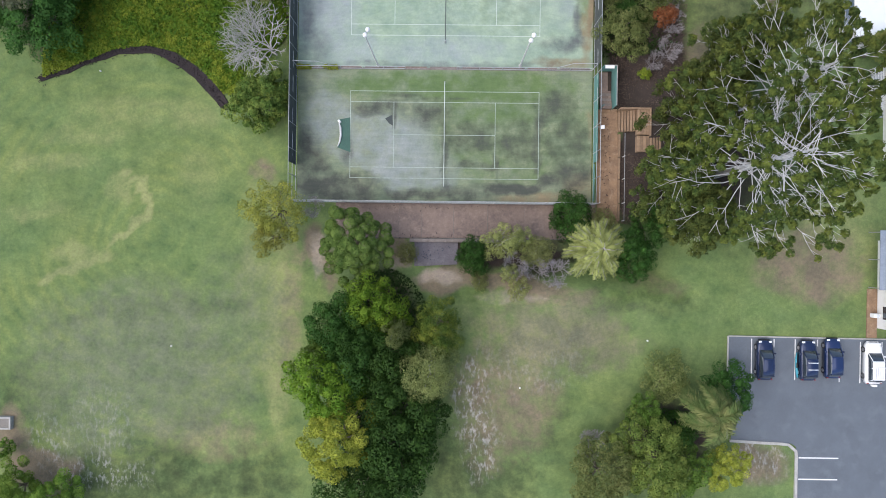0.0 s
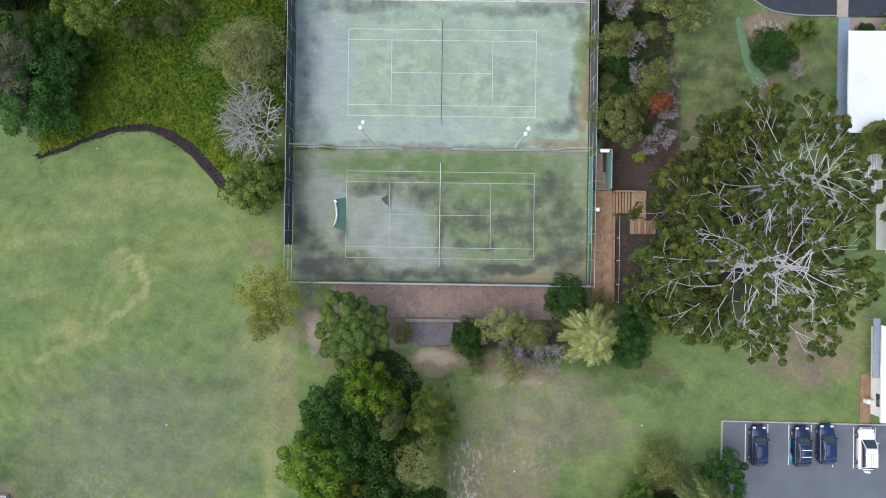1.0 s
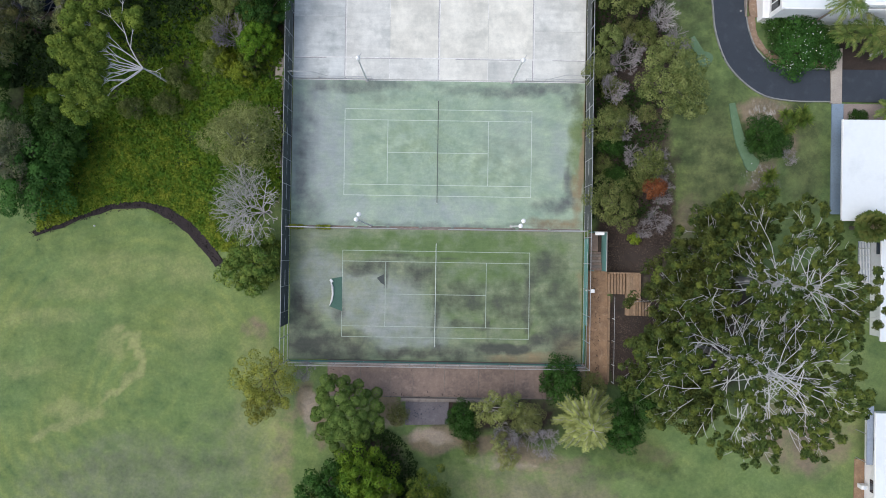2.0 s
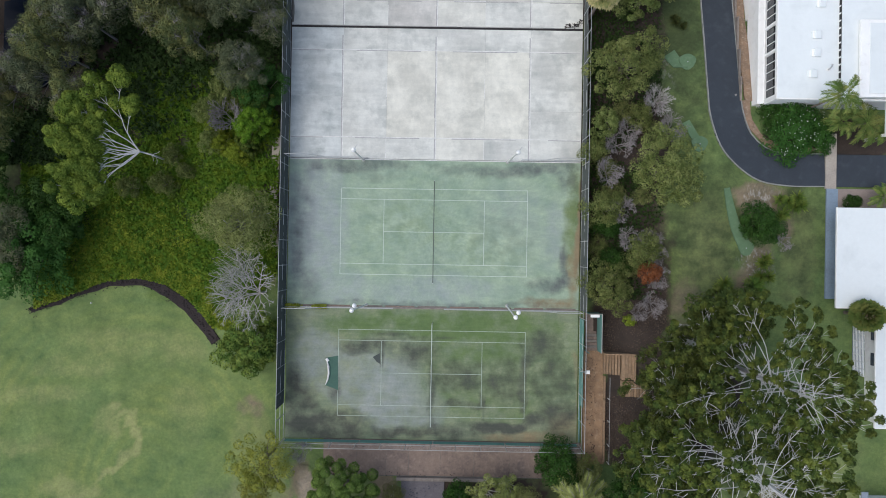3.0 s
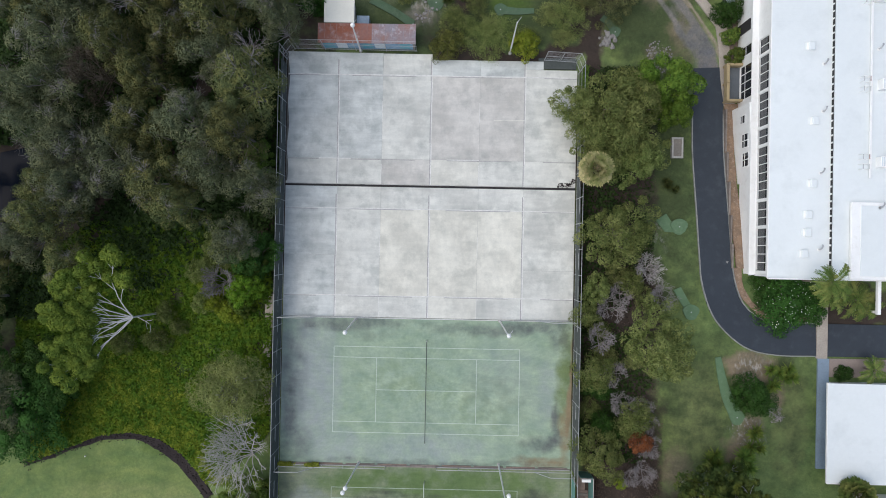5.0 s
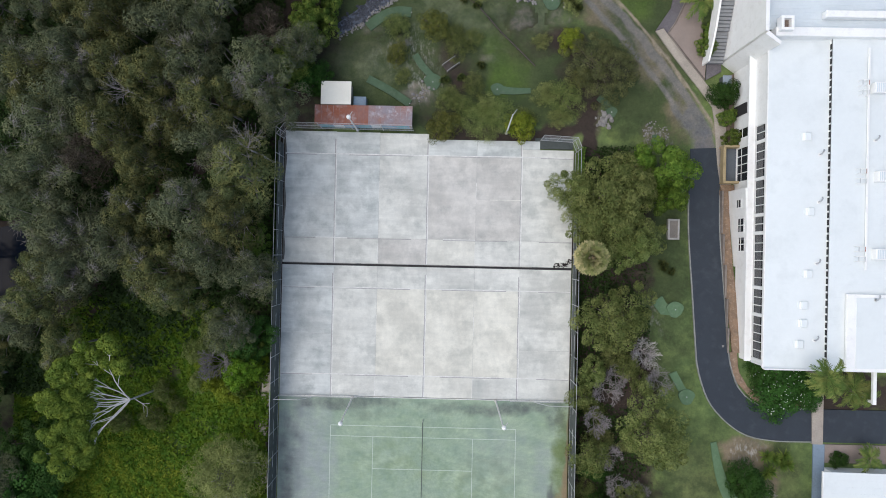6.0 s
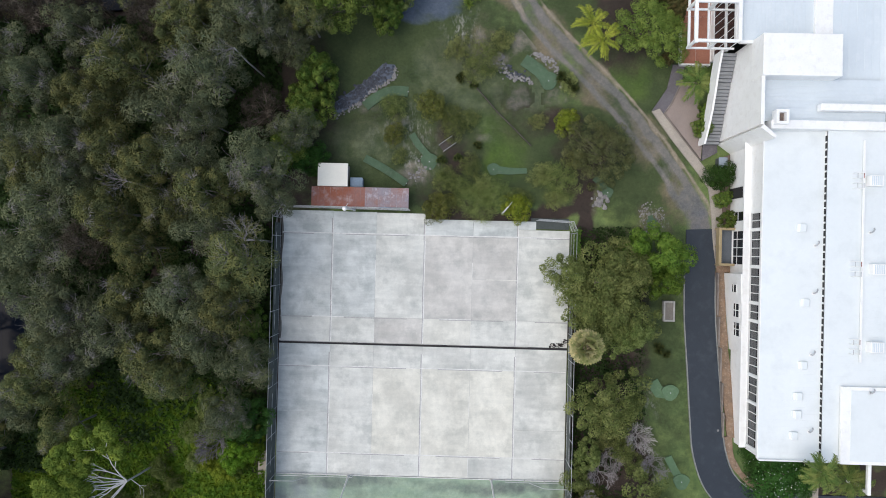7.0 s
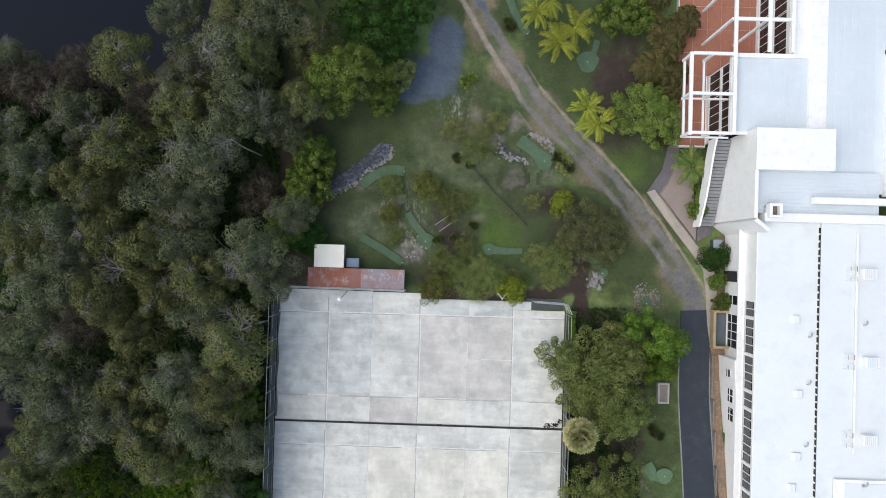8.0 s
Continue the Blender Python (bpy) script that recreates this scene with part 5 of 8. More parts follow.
for y0, y1, z0, z1 in ((36.5, 37.6, -0.5, 4.75), (41.8, 43.0, -0.5, 4.75), (44.2, 46.2, -0.5, 4.75), (47.2, 53.0, -0.5, 4.75), (37.6, 41.8, 3.6, 4.75), (37.6, 41.8, -0.5, 0.7), (43.0, 44.2, 3.4, 4.75), (43.0, 44.2, -0.5, 1.0), (46.2, 47.2, 3.2, 4.75)):
    bpart("wall", block(39.0, y0, z0, 39.3, y1, z1), M_WHITE)
bpart("ledge", block(38.35, 15.8, 4.75, 39.75, 53.0, 4.92, 0.03), M_WHITE)
bpart("wall", block(39.12, 15.9, 4.92, 39.09, 53.0, 5.05), M_WHITE)
bpart("wall", block(39.12, 15.9, 7.25, 39.09, 53.0, 7.9), M_WHITE)
bpart("fascia", block(38.87, 15.6, 7.75, 39.12, 53.2, 8.06, 0.02), M_WHITE)
bpart("wall", block(39.09, 15.7, 2.0, 72, 15.95, 7.85), M_WHITE)
# room surfaces painted near-black for the shade behind the glass
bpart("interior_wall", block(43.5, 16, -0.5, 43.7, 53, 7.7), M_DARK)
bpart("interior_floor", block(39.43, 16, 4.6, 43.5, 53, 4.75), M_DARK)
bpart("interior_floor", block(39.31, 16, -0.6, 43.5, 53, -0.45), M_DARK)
bpart("wall", block(39.12, 47.4, 5.05, 39.09, 53, 7.25), M_WHITE)


def window_data(w, h, panes, bar=0.36, post=0.045):
    """A window facing west: glass in a frame of uprights, with a crossbar at a share of its height."""
    g = block(-0.01, 0, 0, 0.01, w, h)
    pane = bpy.data.meshes.new("pane")
    g.to_mesh(pane)
    g.free()
    pane.materials.append(M_GLASS)
    f = bmesh.new()
    for k in range(panes + 1):
        y = w * k / panes
        box(f, -0.06, y - post, 0, 0.05, y + post, h)
    for z in (0.0, h * bar, h - 0.07) if bar else (0.0, h - 0.07):
        box(f, -0.055, 0, z, 0.045, w, z + 0.06)
    frame_mesh = bpy.data.meshes.new("frame")
    f.to_mesh(frame_mesh)
    f.free()
    frame_mesh.materials.append(M_WHITE)
    return pane, frame_mesh


def add_window(parent, data, x, y, z, label=""):
    w = new("window", data[0])
    w.parent = parent
    w.location = Vector((x, y, z)) - parent.location
    tagged(w, label)
    f = new("frame", data[1])
    f.parent = w
    return w


y = 16.3
bpart("column", block(39.09, 15.9, 5.05, 39.45, y, 7.25), M_WHITE)
for length, panes in ((5.0, 5), (2.85, 3), (6.1, 6), (1.8, 2), (3.95, 4), (4.05, 4), (1.8, 2)):
    add_window(main, window_data(length, 2.2, panes, 0), 39.27, y, 5.05, "dark glass window strip with white mullions")
    y += length
    bpart("column", block(39.09, y, 5.05, 39.45, y + 0.32 if y < 43 else 47.4, 7.25), M_WHITE)
    y += 0.32
add_window(main, window_data(4.2, 2.9, 4), 39.12, 37.6, 0.7, "tall dark glass lower window")
add_window(main, window_data(1.2, 2.4, 1), 39.12, 43.0, 1.0)
for y in (28.9, 31.2):
    low = add_window(main, window_data(1.7, 1.5, 2), 38.42 - 0.3 * smooth(27, 36.5, y), y, 2.9, "small dark window in the lower wall")
add_window(main, window_data(1.0, 1.2, 1), 38.2, 34.2, 2.6)
# solid near-black panel in place of an unlit doorway
bpart("door", block(39.1, 45.87, -0.5, 38.87, 47.2, 3.2), M_DARK, "dark doorway")

# roofs: a low front slope, a louvred step, then the main deck
roof_sheet(main, 38.97, 15.6, 45.67, 53.2, 8.06, 8.35, M_ROOF, along="x", rib=0.75)
bpart("roof_edge", block(38.92, 15.45, 7.9, 72, 15.62, 8.45, 0.02), M_WHITE)
bpart("riser", block(45.67, 15.7, 8.2, 45.87, 53.2, 8.8), M_WHITE)
# solid near-black blocks on the riser, painted for the shade in its slots
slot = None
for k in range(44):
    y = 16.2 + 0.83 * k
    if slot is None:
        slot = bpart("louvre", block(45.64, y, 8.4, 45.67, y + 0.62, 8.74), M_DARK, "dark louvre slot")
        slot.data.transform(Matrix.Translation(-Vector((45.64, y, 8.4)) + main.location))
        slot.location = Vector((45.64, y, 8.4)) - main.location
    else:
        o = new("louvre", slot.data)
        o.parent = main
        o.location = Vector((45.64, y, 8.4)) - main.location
roof_sheet(main, 45.67, 15.6, 74, 53.2, 8.85, 9.1, M_ROOF, along="x", rib=0.75)
bpart("lower_roof", block(47.5, 15.62, 8.95, 74, 24.3, 9.3, 0.03), M_WHITE, "flat white roof panel")
bpart("lower_roof", block(48.5, 16.0, 9.3, 74, 23.9, 9.36, 0.02), M_ROOF)


def box_vent(x, y):
    """A low folded-sheet vent box with a louvred lid."""
    v = thing("roof_vent", x, y, 8.06 + 0.29 * (x - 39) / 6.7, "low white sheet-metal roof vent box", "roof vent", "roof vents")
    part("base", block(-0.5, -0.42, -0.05, 0.5, 0.42, 0.12, 0.03), M_WHITE, v)
    part("lid", block(-0.34, -0.46, 0.12, 0.36, 0.46, 0.3, 0.05), M_ROOF, v)
    part("flashing", block(-0.62, -0.36, -0.04, -0.5, 0.36, 0.05), M_ROOF, v)


def pipe_vent(x, y, z):
    """A bent grey vent pipe."""
    v = thing("vent_pipe", x, y, z, "small bent grey vent pipe on the roof", "vent pipe", "roof pipes")
    part("pipe", tube(bmesh.new(), [(0, -0.2, -0.05), (0.02, -0.18, 0.35), (0.08, 0.0, 0.55), (0.2, 0.22, 0.5), (0.24, 0.3, 0.36)], 0.085, 7), M_STEEL, v)
    part("collar", tube(bmesh.new(), [(0, -0.2, -0.02), (0, -0.2, 0.06)], 0.2, 8), M_WHITE, v)


for x, y in ((43.3, 42.0), (43.8, 33.5), (43.7, 26.4), (43.25, 22.85), (43.2, 20.8), (42.85, 18.4)):
    box_vent(x, y)
for x, y in ((44.75, 40.2), (44.7, 34.8), (44.55, 27.8), (44.5, 19.1), (50.6, 23.9), (50.5, 41.8)):
    pipe_vent(x, y, 8.06 + 0.29 * (x - 39) / 6.7 if x < 45.6 else 9.3 if y < 25 else 8.9)


def roof_plant(x, y, gap):
    """Two framed pipe stands, one bar of them rusted, and the pale air unit beside them."""
    st = thing("pipe_stand", x, y, 8.95, "white framed pipe stands with a rusted bar", "pipe stand", "roof plant")
    for dy in (-0.55, 0.55):
        for dx in (-0.35, 0.35):
            for ey in (-0.28, 0.28):
                part("leg", tube(bmesh.new(), [(dx, dy + ey, -0.1), (dx, dy + ey, 0.7)], 0.035, 6), M_WHITE, st)
            part("bar", tube(bmesh.new(), [(dx, dy - 0.28, 0.7), (dx, dy + 0.28, 0.7)], 0.04, 6), M_RUST if dx > 0 and dy > 0 else M_STEEL, st)
        part("bar", tube(bmesh.new(), [(-0.4, dy + 0.28, 0.7), (0.4, dy + 0.28, 0.7)], 0.04, 6), M_WHITE, st)
    ac_unit = thing("air_conditioner", x + gap, y, 8.95, "pale rooftop air unit with grey grille", "air conditioner", "roof plant")
    part("body", block(-0.75, -0.6, -0.1, 0.75, 0.6, 0.75, 0.05), M_WHITE, ac_unit)
    for k in range(6):
        part("grille_slat", block(-0.62 + 0.2 * k, -0.5, 0.75, -0.5 + 0.2 * k, 0.5, 0.78), M_GREYROOF, ac_unit)


for x, y, gap in ((48.9, 47.4, 1.8), (48.8, 37.5, 2.4), (48.8, 28.8, 2.3)):
    roof_plant(x, y, gap)
part("tray", block(49.5, 27, 9.0, 49.75, 52, 9.12, 0.02), M_WHITE, main, "long white cable tray", world=True)

bpart("porch_beam", block(51.7, 11.6, 7.3, 52.1, 15.6, 7.7, 0.03), M_WHITE)
bpart("porch_post", block(51.75, 11.7, 3.9, 52.05, 12.0, 7.3), M_WHITE)
# parapet and chimney at the north end
bpart("parapet", block(38.9, 53.0, -0.4, 74, 54.0, 9.6, 0.04), M_WHITE)
chimney = [((39.1, 53.4), (40.5, 53.7)), ((39.1, 54.7), (40.5, 55.0)), ((39.1, 53.7), (39.4, 54.7)), ((40.2, 53.7), (40.5, 54.7))]
for (x0, y0), (x1, y1) in chimney:
    bpart("chimney_wall", block(x0, y0, 9.3, x1, y1, 10.3, 0.02), M_WHITE)
bpart("chimney_floor", block(39.4, 53.7, 9.3, 40.2, 54.7, 9.65), M_BROWN, "rusty hollow of the chimney")
bpart("roof_duct", block(44.3, 55.1, 8.9, 74, 55.9, 9.8, 0.08), M_WHITE, "long white roof duct")
# north block
bpart("wall", block(37.4, 53.3, -1.2, 37.8, 58.7, 10.2), M_WHITE)
bpart("wall", block(37.4, 58.7, -1.2, 37.8, 63.4, 8.0), M_WHITE)
bpart("wall", block(37.8, 63.1, -1.2, 46, 63.4, 8.0), M_WHITE)
bpart("wall", prism(bmesh.new(), [(37.4, 53.0), (39.0, 51.8), (39.2, 52.1), (37.8, 53.3)], -1.2, 10.2), M_WHITE)
roof_sheet(main, 37.8, 54.0, 52.0, 58.8, 8.7, 8.9, M_GREYROOF, along="x", rib=0.4, label="ribbed pale roof strip")
bpart("tank_room", block(37.4, 58.7, 8, 46.1, 63.4, 10.5, 0.05), M_WHITE, "square white rooftop block")
roof_sheet(main, 35.9, 63.4, 44.2, 72.1, 8.0, 8.1, M_GREYROOF, along="y", rib=0.5)
bpart("gutter", block(44.2, 63.4, 7.8, 46.2, 90, 8.5, 0.04), M_WHITE, "broad white roof gutter")
roof_sheet(main, 46.2, 56.5, 74, 90, 8.45, 8.6, M_GREYROOF, along="y", rib=0.9)
bpart("gutter", block(35.4, 63.2, 7.7, 35.9, 72.3, 8.3, 0.03), M_WHITE)
bpart("gutter", block(35.4, 71.9, 7.9, 44.2, 72.4, 8.35, 0.03), M_WHITE)
bpart("parapet", block(52.6, 72.5, 8.4, 74, 73.3, 9.5, 0.03), M_WHITE)
bpart("parapet", block(52.6, 56.2, 8.4, 53.3, 73.0, 9.3, 0.03), M_WHITE)
bpart("wall", block(36.0, 63.4, -1.2, 36.3, 72, 0.9), M_WHITE)
bpart("wall", block(36.0, 63.4, 3.9, 36.3, 72, 4.4), M_WHITE)
add_window(main, window_data(8.4, 3.0, 8, 0, 0.03), 36.1, 63.5, 0.9, "dark glazed lower wall beside the terrace")
bpart("wall", block(36.0, 63.4, 7.2, 36.3, 72, 7.9), M_WHITE)
# the same painted darkness behind the north glazing
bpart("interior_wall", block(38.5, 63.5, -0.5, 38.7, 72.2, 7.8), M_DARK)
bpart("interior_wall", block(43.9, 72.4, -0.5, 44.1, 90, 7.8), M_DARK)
bpart("wall", block(36.3, 71.9, -1.2, 42.4, 72.2, 7.8), M_WHITE)
add_window(main, window_data(8.4, 2.8, 8, 0, 0.03), 36.1, 63.5, 4.4, "dark glazed wall under the pergola")
for y in (72.6, 78.0):
    add_window(main, window_data(5.2, 2.8, 5, 0, 0.03), 42.2, y, 4.4, "dark glazed wall under the pergola")
    add_window(main, window_data(5.2, 3.0, 5, 0, 0.03), 42.2, y, 0.9, "dark glazed lower wall beside the terrace")
bpart("wall", block(42.1, 72.4, 7.2, 42.4, 90, 7.9), M_WHITE)
bpart("eave", block(42.4, 72.4, 7.75, 44.25, 90, 8.2, 0.03), M_WHITE)
bpart("eave", block(35.9, 63.05, 7.7, 37.4, 63.42, 8.1, 0.03), M_WHITE)
bpart("wall", block(42.1, 72.4, 3.9, 42.4, 90, 4.4), M_WHITE)
bpart("wall", block(42.1, 72.4, -0.5, 42.4, 90, 0.9), M_WHITE)

# terrace with white pergola
terrace = thing("terrace", 33, 72, 0, "low terrace with terracotta paving", "terrace")
part("retaining_wall", block(32.2, 63.0, -1.2, 36.0, 90, 0.1), M_WHITE, terrace, world=True)
part("retaining_wall", block(36.0, 72.2, -1.2, 44, 90, 0.1), M_WHITE, terrace, world=True)
for i in range(7):
    for j in range(9):
        x, y = 32.3 + 1.8 * i, 63.2 + 3.0 * j
        if x < 35.5 or y > 72:
            part("paving_tile", block(x + 0.01, y + 0.01, 0.0, x + 1.78, y + 2.98, 0.13 + 0.003 * ((i + j) % 3)), M_TERRACOTTA, terrace, world=True)
pergola = thing("pergola", 33, 70, 0.1, "white two-level pergola over the terrace", "pergola")
post_rows = [(30.6, 63.0), (30.6, 67.5), (30.6, 72.0), (35.3, 76.2), (35.3, 80.5), (39.3, 76.2), (33.0, 63.0), (33.0, 67.5), (33.0, 72.0)]
# posts west of x 34 end at z 6.28 to fit the camera's view
for x, y in post_rows:
    part("post", block(x - 0.14, y - 0.14, 6.28 if x < 34 else 0.0, x + 0.14, y + 0.14, 8.7), M_WHITE, pergola, world=True)
for x0, y0, x1, y1, z in ((30.4, 62.7, 30.8, 72.2, 8.7), (35.35, 62.9, 35.75, 85, 8.7), (30.8, 62.8, 35.4, 63.15, 8.71), (30.8, 67.3, 35.4, 67.65, 8.71), (30.8, 71.9, 35.4, 72.25, 8.71),
                          (39.2, 72.4, 39.6, 85, 8.7), (41.8, 72.4, 42.2, 85, 8.7), (35.7, 75.9, 42.2, 76.3, 8.72), (35.7, 80.3, 42.2, 80.7, 8.72), (30.6, 62.85, 30.85, 72.1, 6.3), (30.8, 67.4, 36.0, 67.6, 6.3), (30.8, 62.85, 36.0, 63.05, 6.3), (32.9, 63.0, 33.1, 72.0, 6.28)):
    part("beam", block(x0, y0, z, x1, y1, z + 0.28, 0.02), M_WHITE, pergola, world=True)
# outside stair along the curved white wall
stair = thing("outside_stair", 36, 58, 0, "grey stair with white balustrade along the wall", "stair")
n = 26
for k in range(n):
    f0, f1 = k / n, (k + 1) / n
    y0, y1 = 52.9 + 10.3 * f0, 52.9 + 10.3 * f1
    x0 = 35.1 + 0.35 * f0 + 0.12 * math.sin(f0 * 5)
    z = 0.1 + 4.4 * f0 if k % 9 < 7 else 0.1 + 4.4 * (k - k % 9 + 7) / n
    part("tread", block(x0, y0, z - 0.9, 37.38, y1 - 0.045, z, 0.01), M_STEP, stair, world=True)
for k in range(12):
    bm = bmesh.new()
    f0, f1 = k / 12, (k + 1) / 12
    pts = []
    for f in (f0, f1):
        x = 34.85 + 0.35 * f + 0.12 * math.sin(f * 5)
        pts.append((x, 52.7 + 10.5 * f, -0.6 + 4.0 * f))
    a, b = pts
    v = [bm.verts.new((p[0] + dx, p[1], p[2] + dz)) for p in (a, b) for dx in (0, 0.24) for dz in (0, 2.0)]
    for q in ((0, 1, 3, 2), (4, 6, 7, 5), (0, 4, 5, 1), (2, 3, 7, 6), (1, 5, 7, 3), (0, 2, 6, 4)):
        bm.faces.new([v[i] for i in q])
    part("balustrade_panel", bm, M_WHITE, stair, "white rendered balustrade", world=True)

# timber entry frame beside the lower windows
entry = thing("entry_frame", 38, 39.8, 0, "pale timber framed entry landing", "entry")
for x0, y0, x1, y1 in ((37.0, 37.4, 37.35, 42.2), (37.35, 37.4, 39.0, 37.7), (37.35, 41.9, 39.0, 42.2)):
    part("rail", block(x0, y0, 0.6, x1, y1, 1.5, 0.03), M_YELLOWWOOD, entry, world=True)
part("landing", block(37.35, 37.7, -0.4, 39.0, 41.9, 0.55), M_PARKING, entry, world=True)
for y in (37.5, 39.8, 42.05):
    part("post", block(37.05, y - 0.09, -0.4, 37.25, y + 0.09, 1.7), M_YELLOWWOOD, entry, world=True)
bed = tagged(part("garden_bed", strip([(38.3, 16.5), (38.1, 20), (37.75, 26), (37.65, 32), (37.7, 36.6)], [1.3, 1.2], 0.12, across=3, wobble=0.1), M_BEDSOIL), "tan stony garden bed below the building", "garden bed", kind="structure")
for k, (y0, y1) in enumerate(((16.5, 19.5), (19.6, 23), (23.1, 27.2), (27.3, 31), (31.1, 36.5))):
    part("sleeper", block(37.0 + 0.02 * k, y0, ground_z(37.5, y1) - 0.2, 37.2 + 0.02 * k, y1, ground_z(37.5, y0) + 0.25, 0.03), M_GREYWOOD, bed)
bin_ = thing("dark_bin", 37.6, 50.4, ground_z(37.6, 50.4), "dark wheeled bin beside the wall", "bin")
part("body", block(-0.5, -0.7, -0.1, 0.5, 0.7, 1.0, 0.06), M_CLOTH, bin_)
part("lid", block(-0.55, -0.75, 1.0, 0.55, 0.75, 1.12, 0.04), M_DARKROOF, bin_)

tagged(part("planting_bed", prism(bmesh.new(), [(38.15, 42.3), (38.98, 42.3), (38.98, 51.7), (37.6, 51.2), (37.75, 47.0)], -1.0, lambda x, y: ground_z(x, y) + 0.07), M_BROWN), "dark brown planting bed along the wall", "garden bed", kind="structure")
tagged(part("planting_bed", prism(bmesh.new(), [(37.25, 36.4), (38.15, 36.55), (38.95, 36.55), (38.95, 37.35), (37.25, 37.35)], -0.6, lambda x, y: ground_z(x, y) + 0.16), M_BEDSOIL), "tan soil beside the timber entry", "garden bed", kind="structure")

# ---- other white buildings ----


def simple_building(x0, y0, x1, y1, floor, eave, label, windows, porch=0.35):
    b = thing("white_building", (x0 + x1) / 2, (y0 + y1) / 2, floor, label, "building")
    i = 0.35
    for w in ((x0 + porch, y0 + i, x0 + porch + 0.2, y1 - i), (x1 - i - 0.2, y0 + i, x1 - i, y1 - i), (x0 + porch + 0.2, y0 + i, x1 - i - 0.2, y0 + i + 0.2), (x0 + porch + 0.2, y1 - i - 0.2, x1 - i - 0.2, y1 - i)):
        part("wall", block(w[0], w[1], floor - 0.3, w[2], w[3], eave - 0.15), M_WHITE, b, world=True)
    roof_sheet(b, x0, y0, x1, y1, eave, eave + 0.5, M_ROOF, along="x", rib=0.76)
    part("gutter", block(x0 - 0.12, y0 - 0.05, eave - 0.2, x0 - 0.005, y1 + 0.05, eave + 0.01), M_WHITE, b, world=True)
    part("gutter", block(x0, y0 - 0.12, eave - 0.2, x1, y0 - 0.005, eave - 0.02), M_WHITE, b, world=True)
    for y in windows:
        o = part("window", block(x0 + porch - 0.03, y, floor + 0.9, x0 + porch - 0.002, y + 1.5, floor + 2.1), M_CARGLASS, b, world=True)
    return b


simple_building(46.9, -8.1, 66, 3.45, 4.2, 6.7, "white metal-roofed building beside the walkway", (-6, -2, 1), 1.6)
simple_building(51.7, -22, 68, -9.9, 4.2, 6.5, "white metal-roofed building with lattice screen", (-12, -15))
simple_building(51.3, -41.5, 68, -30.4, 4.2, 6.5, "white metal-roofed building beside the car park", (-40, -35))
tagged(part("awning", block(50.5, -36.5, 6.0, 51.28, -29.6, 6.12, 0.02), M_DARKROOF), "blue-grey awning along the white building", "awning", kind="structure")
for y in (-36.3, -33, -29.8):
    part("post", tube(bmesh.new(), [(50.6, y, 4.0), (50.6, y, 6.02)], 0.05, 6), M_STEEL, bpy.data.objects["awning"])
tagged(part("side_path", block(50.4, -42.3, 3.9, 51.6, -36.5, 4.22), M_ORANGE), "brown path beside the white building", "path", kind="structure")
ac = thing("air_conditioner", 51.2, -39.6, 4.2, "pale air unit on the brown side path", "air conditioner")
part("body", block(-0.45, -0.25, 0, 0.35, 0.25, 0.8, 0.04), M_WHITE, ac)
part("grille", tube(bmesh.new(), [(-0.05, 0, 0.79), (-0.05, 0, 0.83)], 0.2, 10), M_GREYROOF, ac)
lattice = thing("lattice_screen", 51, -13.2, 4.2, "white lattice screen beside the white building", "screen")
for k in range(8):
    part("slat", block(50.5, -16.2 + 0.8 * k, 4.2, 50.56, -16.12 + 0.8 * k, 6.2), M_WHITE, lattice, world=True)
    part("slat", block(50.5, -16.2, 4.3 + 0.25 * k, 50.56, -10.5, 4.36 + 0.25 * k), M_WHITE, lattice, world=True)
part("floor", block(50.56, -16.2, 4.0, 51.9, -10.5, 4.24), M_DARKROOF, lattice, world=True)

# ---- golf shed ----
shed = thing("shed", -8, 45, ground_z(-8, 45), "small shed with rusted iron roof and painted wall", "shed")
for w in ((-14.2, 43.75, -13.95, 46.0), (-2.5, 43.75, -2.25, 46.0), (-13.95, 45.8, -2.5, 46.0)):
    part("wall", block(w[0], w[1], -0.5, w[2], w[3], 2.0), M_GREYWOOD, shed, world=True)
part("wall", block(-13.95, 43.78, -0.5, -2.5, 43.95, 2.0), M_MURAL, shed, "sky-blue painted wall", world=True)
for k in range(7):
    x = -13.7 + 1.6 * k
    part("painted_panel", block(x, 43.72, 0.2, x + 1.3, 43.778, 1.8), (M_CYAN, M_GREYROOF, M_MURAL)[k % 3], shed, world=True)
rust = part("roof", block(-14.35, 43.69, 2.0, -7.6, 46.15, 2.12), M_RUST, shed, "rusted corrugated iron roof", world=True)
zinc = part("roof", block(-7.597, 43.69, 2.0, -2.1, 46.15, 2.124), M_ZINC, shed, "lilac-grey weathered iron roof", world=True)
for k in range(16):
    part("rib", block(-14.3 + 0.762 * k, 43.7, 2.1, -14.24 + 0.762 * k, 46.1, 2.14), M_RUST if k < 9 else M_ZINC, rust if k < 9 else zinc).location = -shed.location
annex = thing("shed_annex", -11.7, 47.6, ground_z(-11.7, 47.6), "cream flat-roofed annex behind the shed", "shed")
part("wall", block(-13.4, 46.3, -0.7, -10.0, 49.0, 2.1), M_PATH, annex, world=True)
part("roof", block(-13.6, 46.2, 2.1, -9.8, 49.1, 2.25, 0.03), M_CREAM, annex, "cream sheet roof", world=True)
tank = thing("storage_box", -9.0, 46.9, ground_z(-9, 46.9), "blue-grey storage box beside the shed", "box")
part("body", block(-0.6, -0.6, -0.2, 0.9, 0.5, 1.3, 0.03), M_DARKROOF, tank)
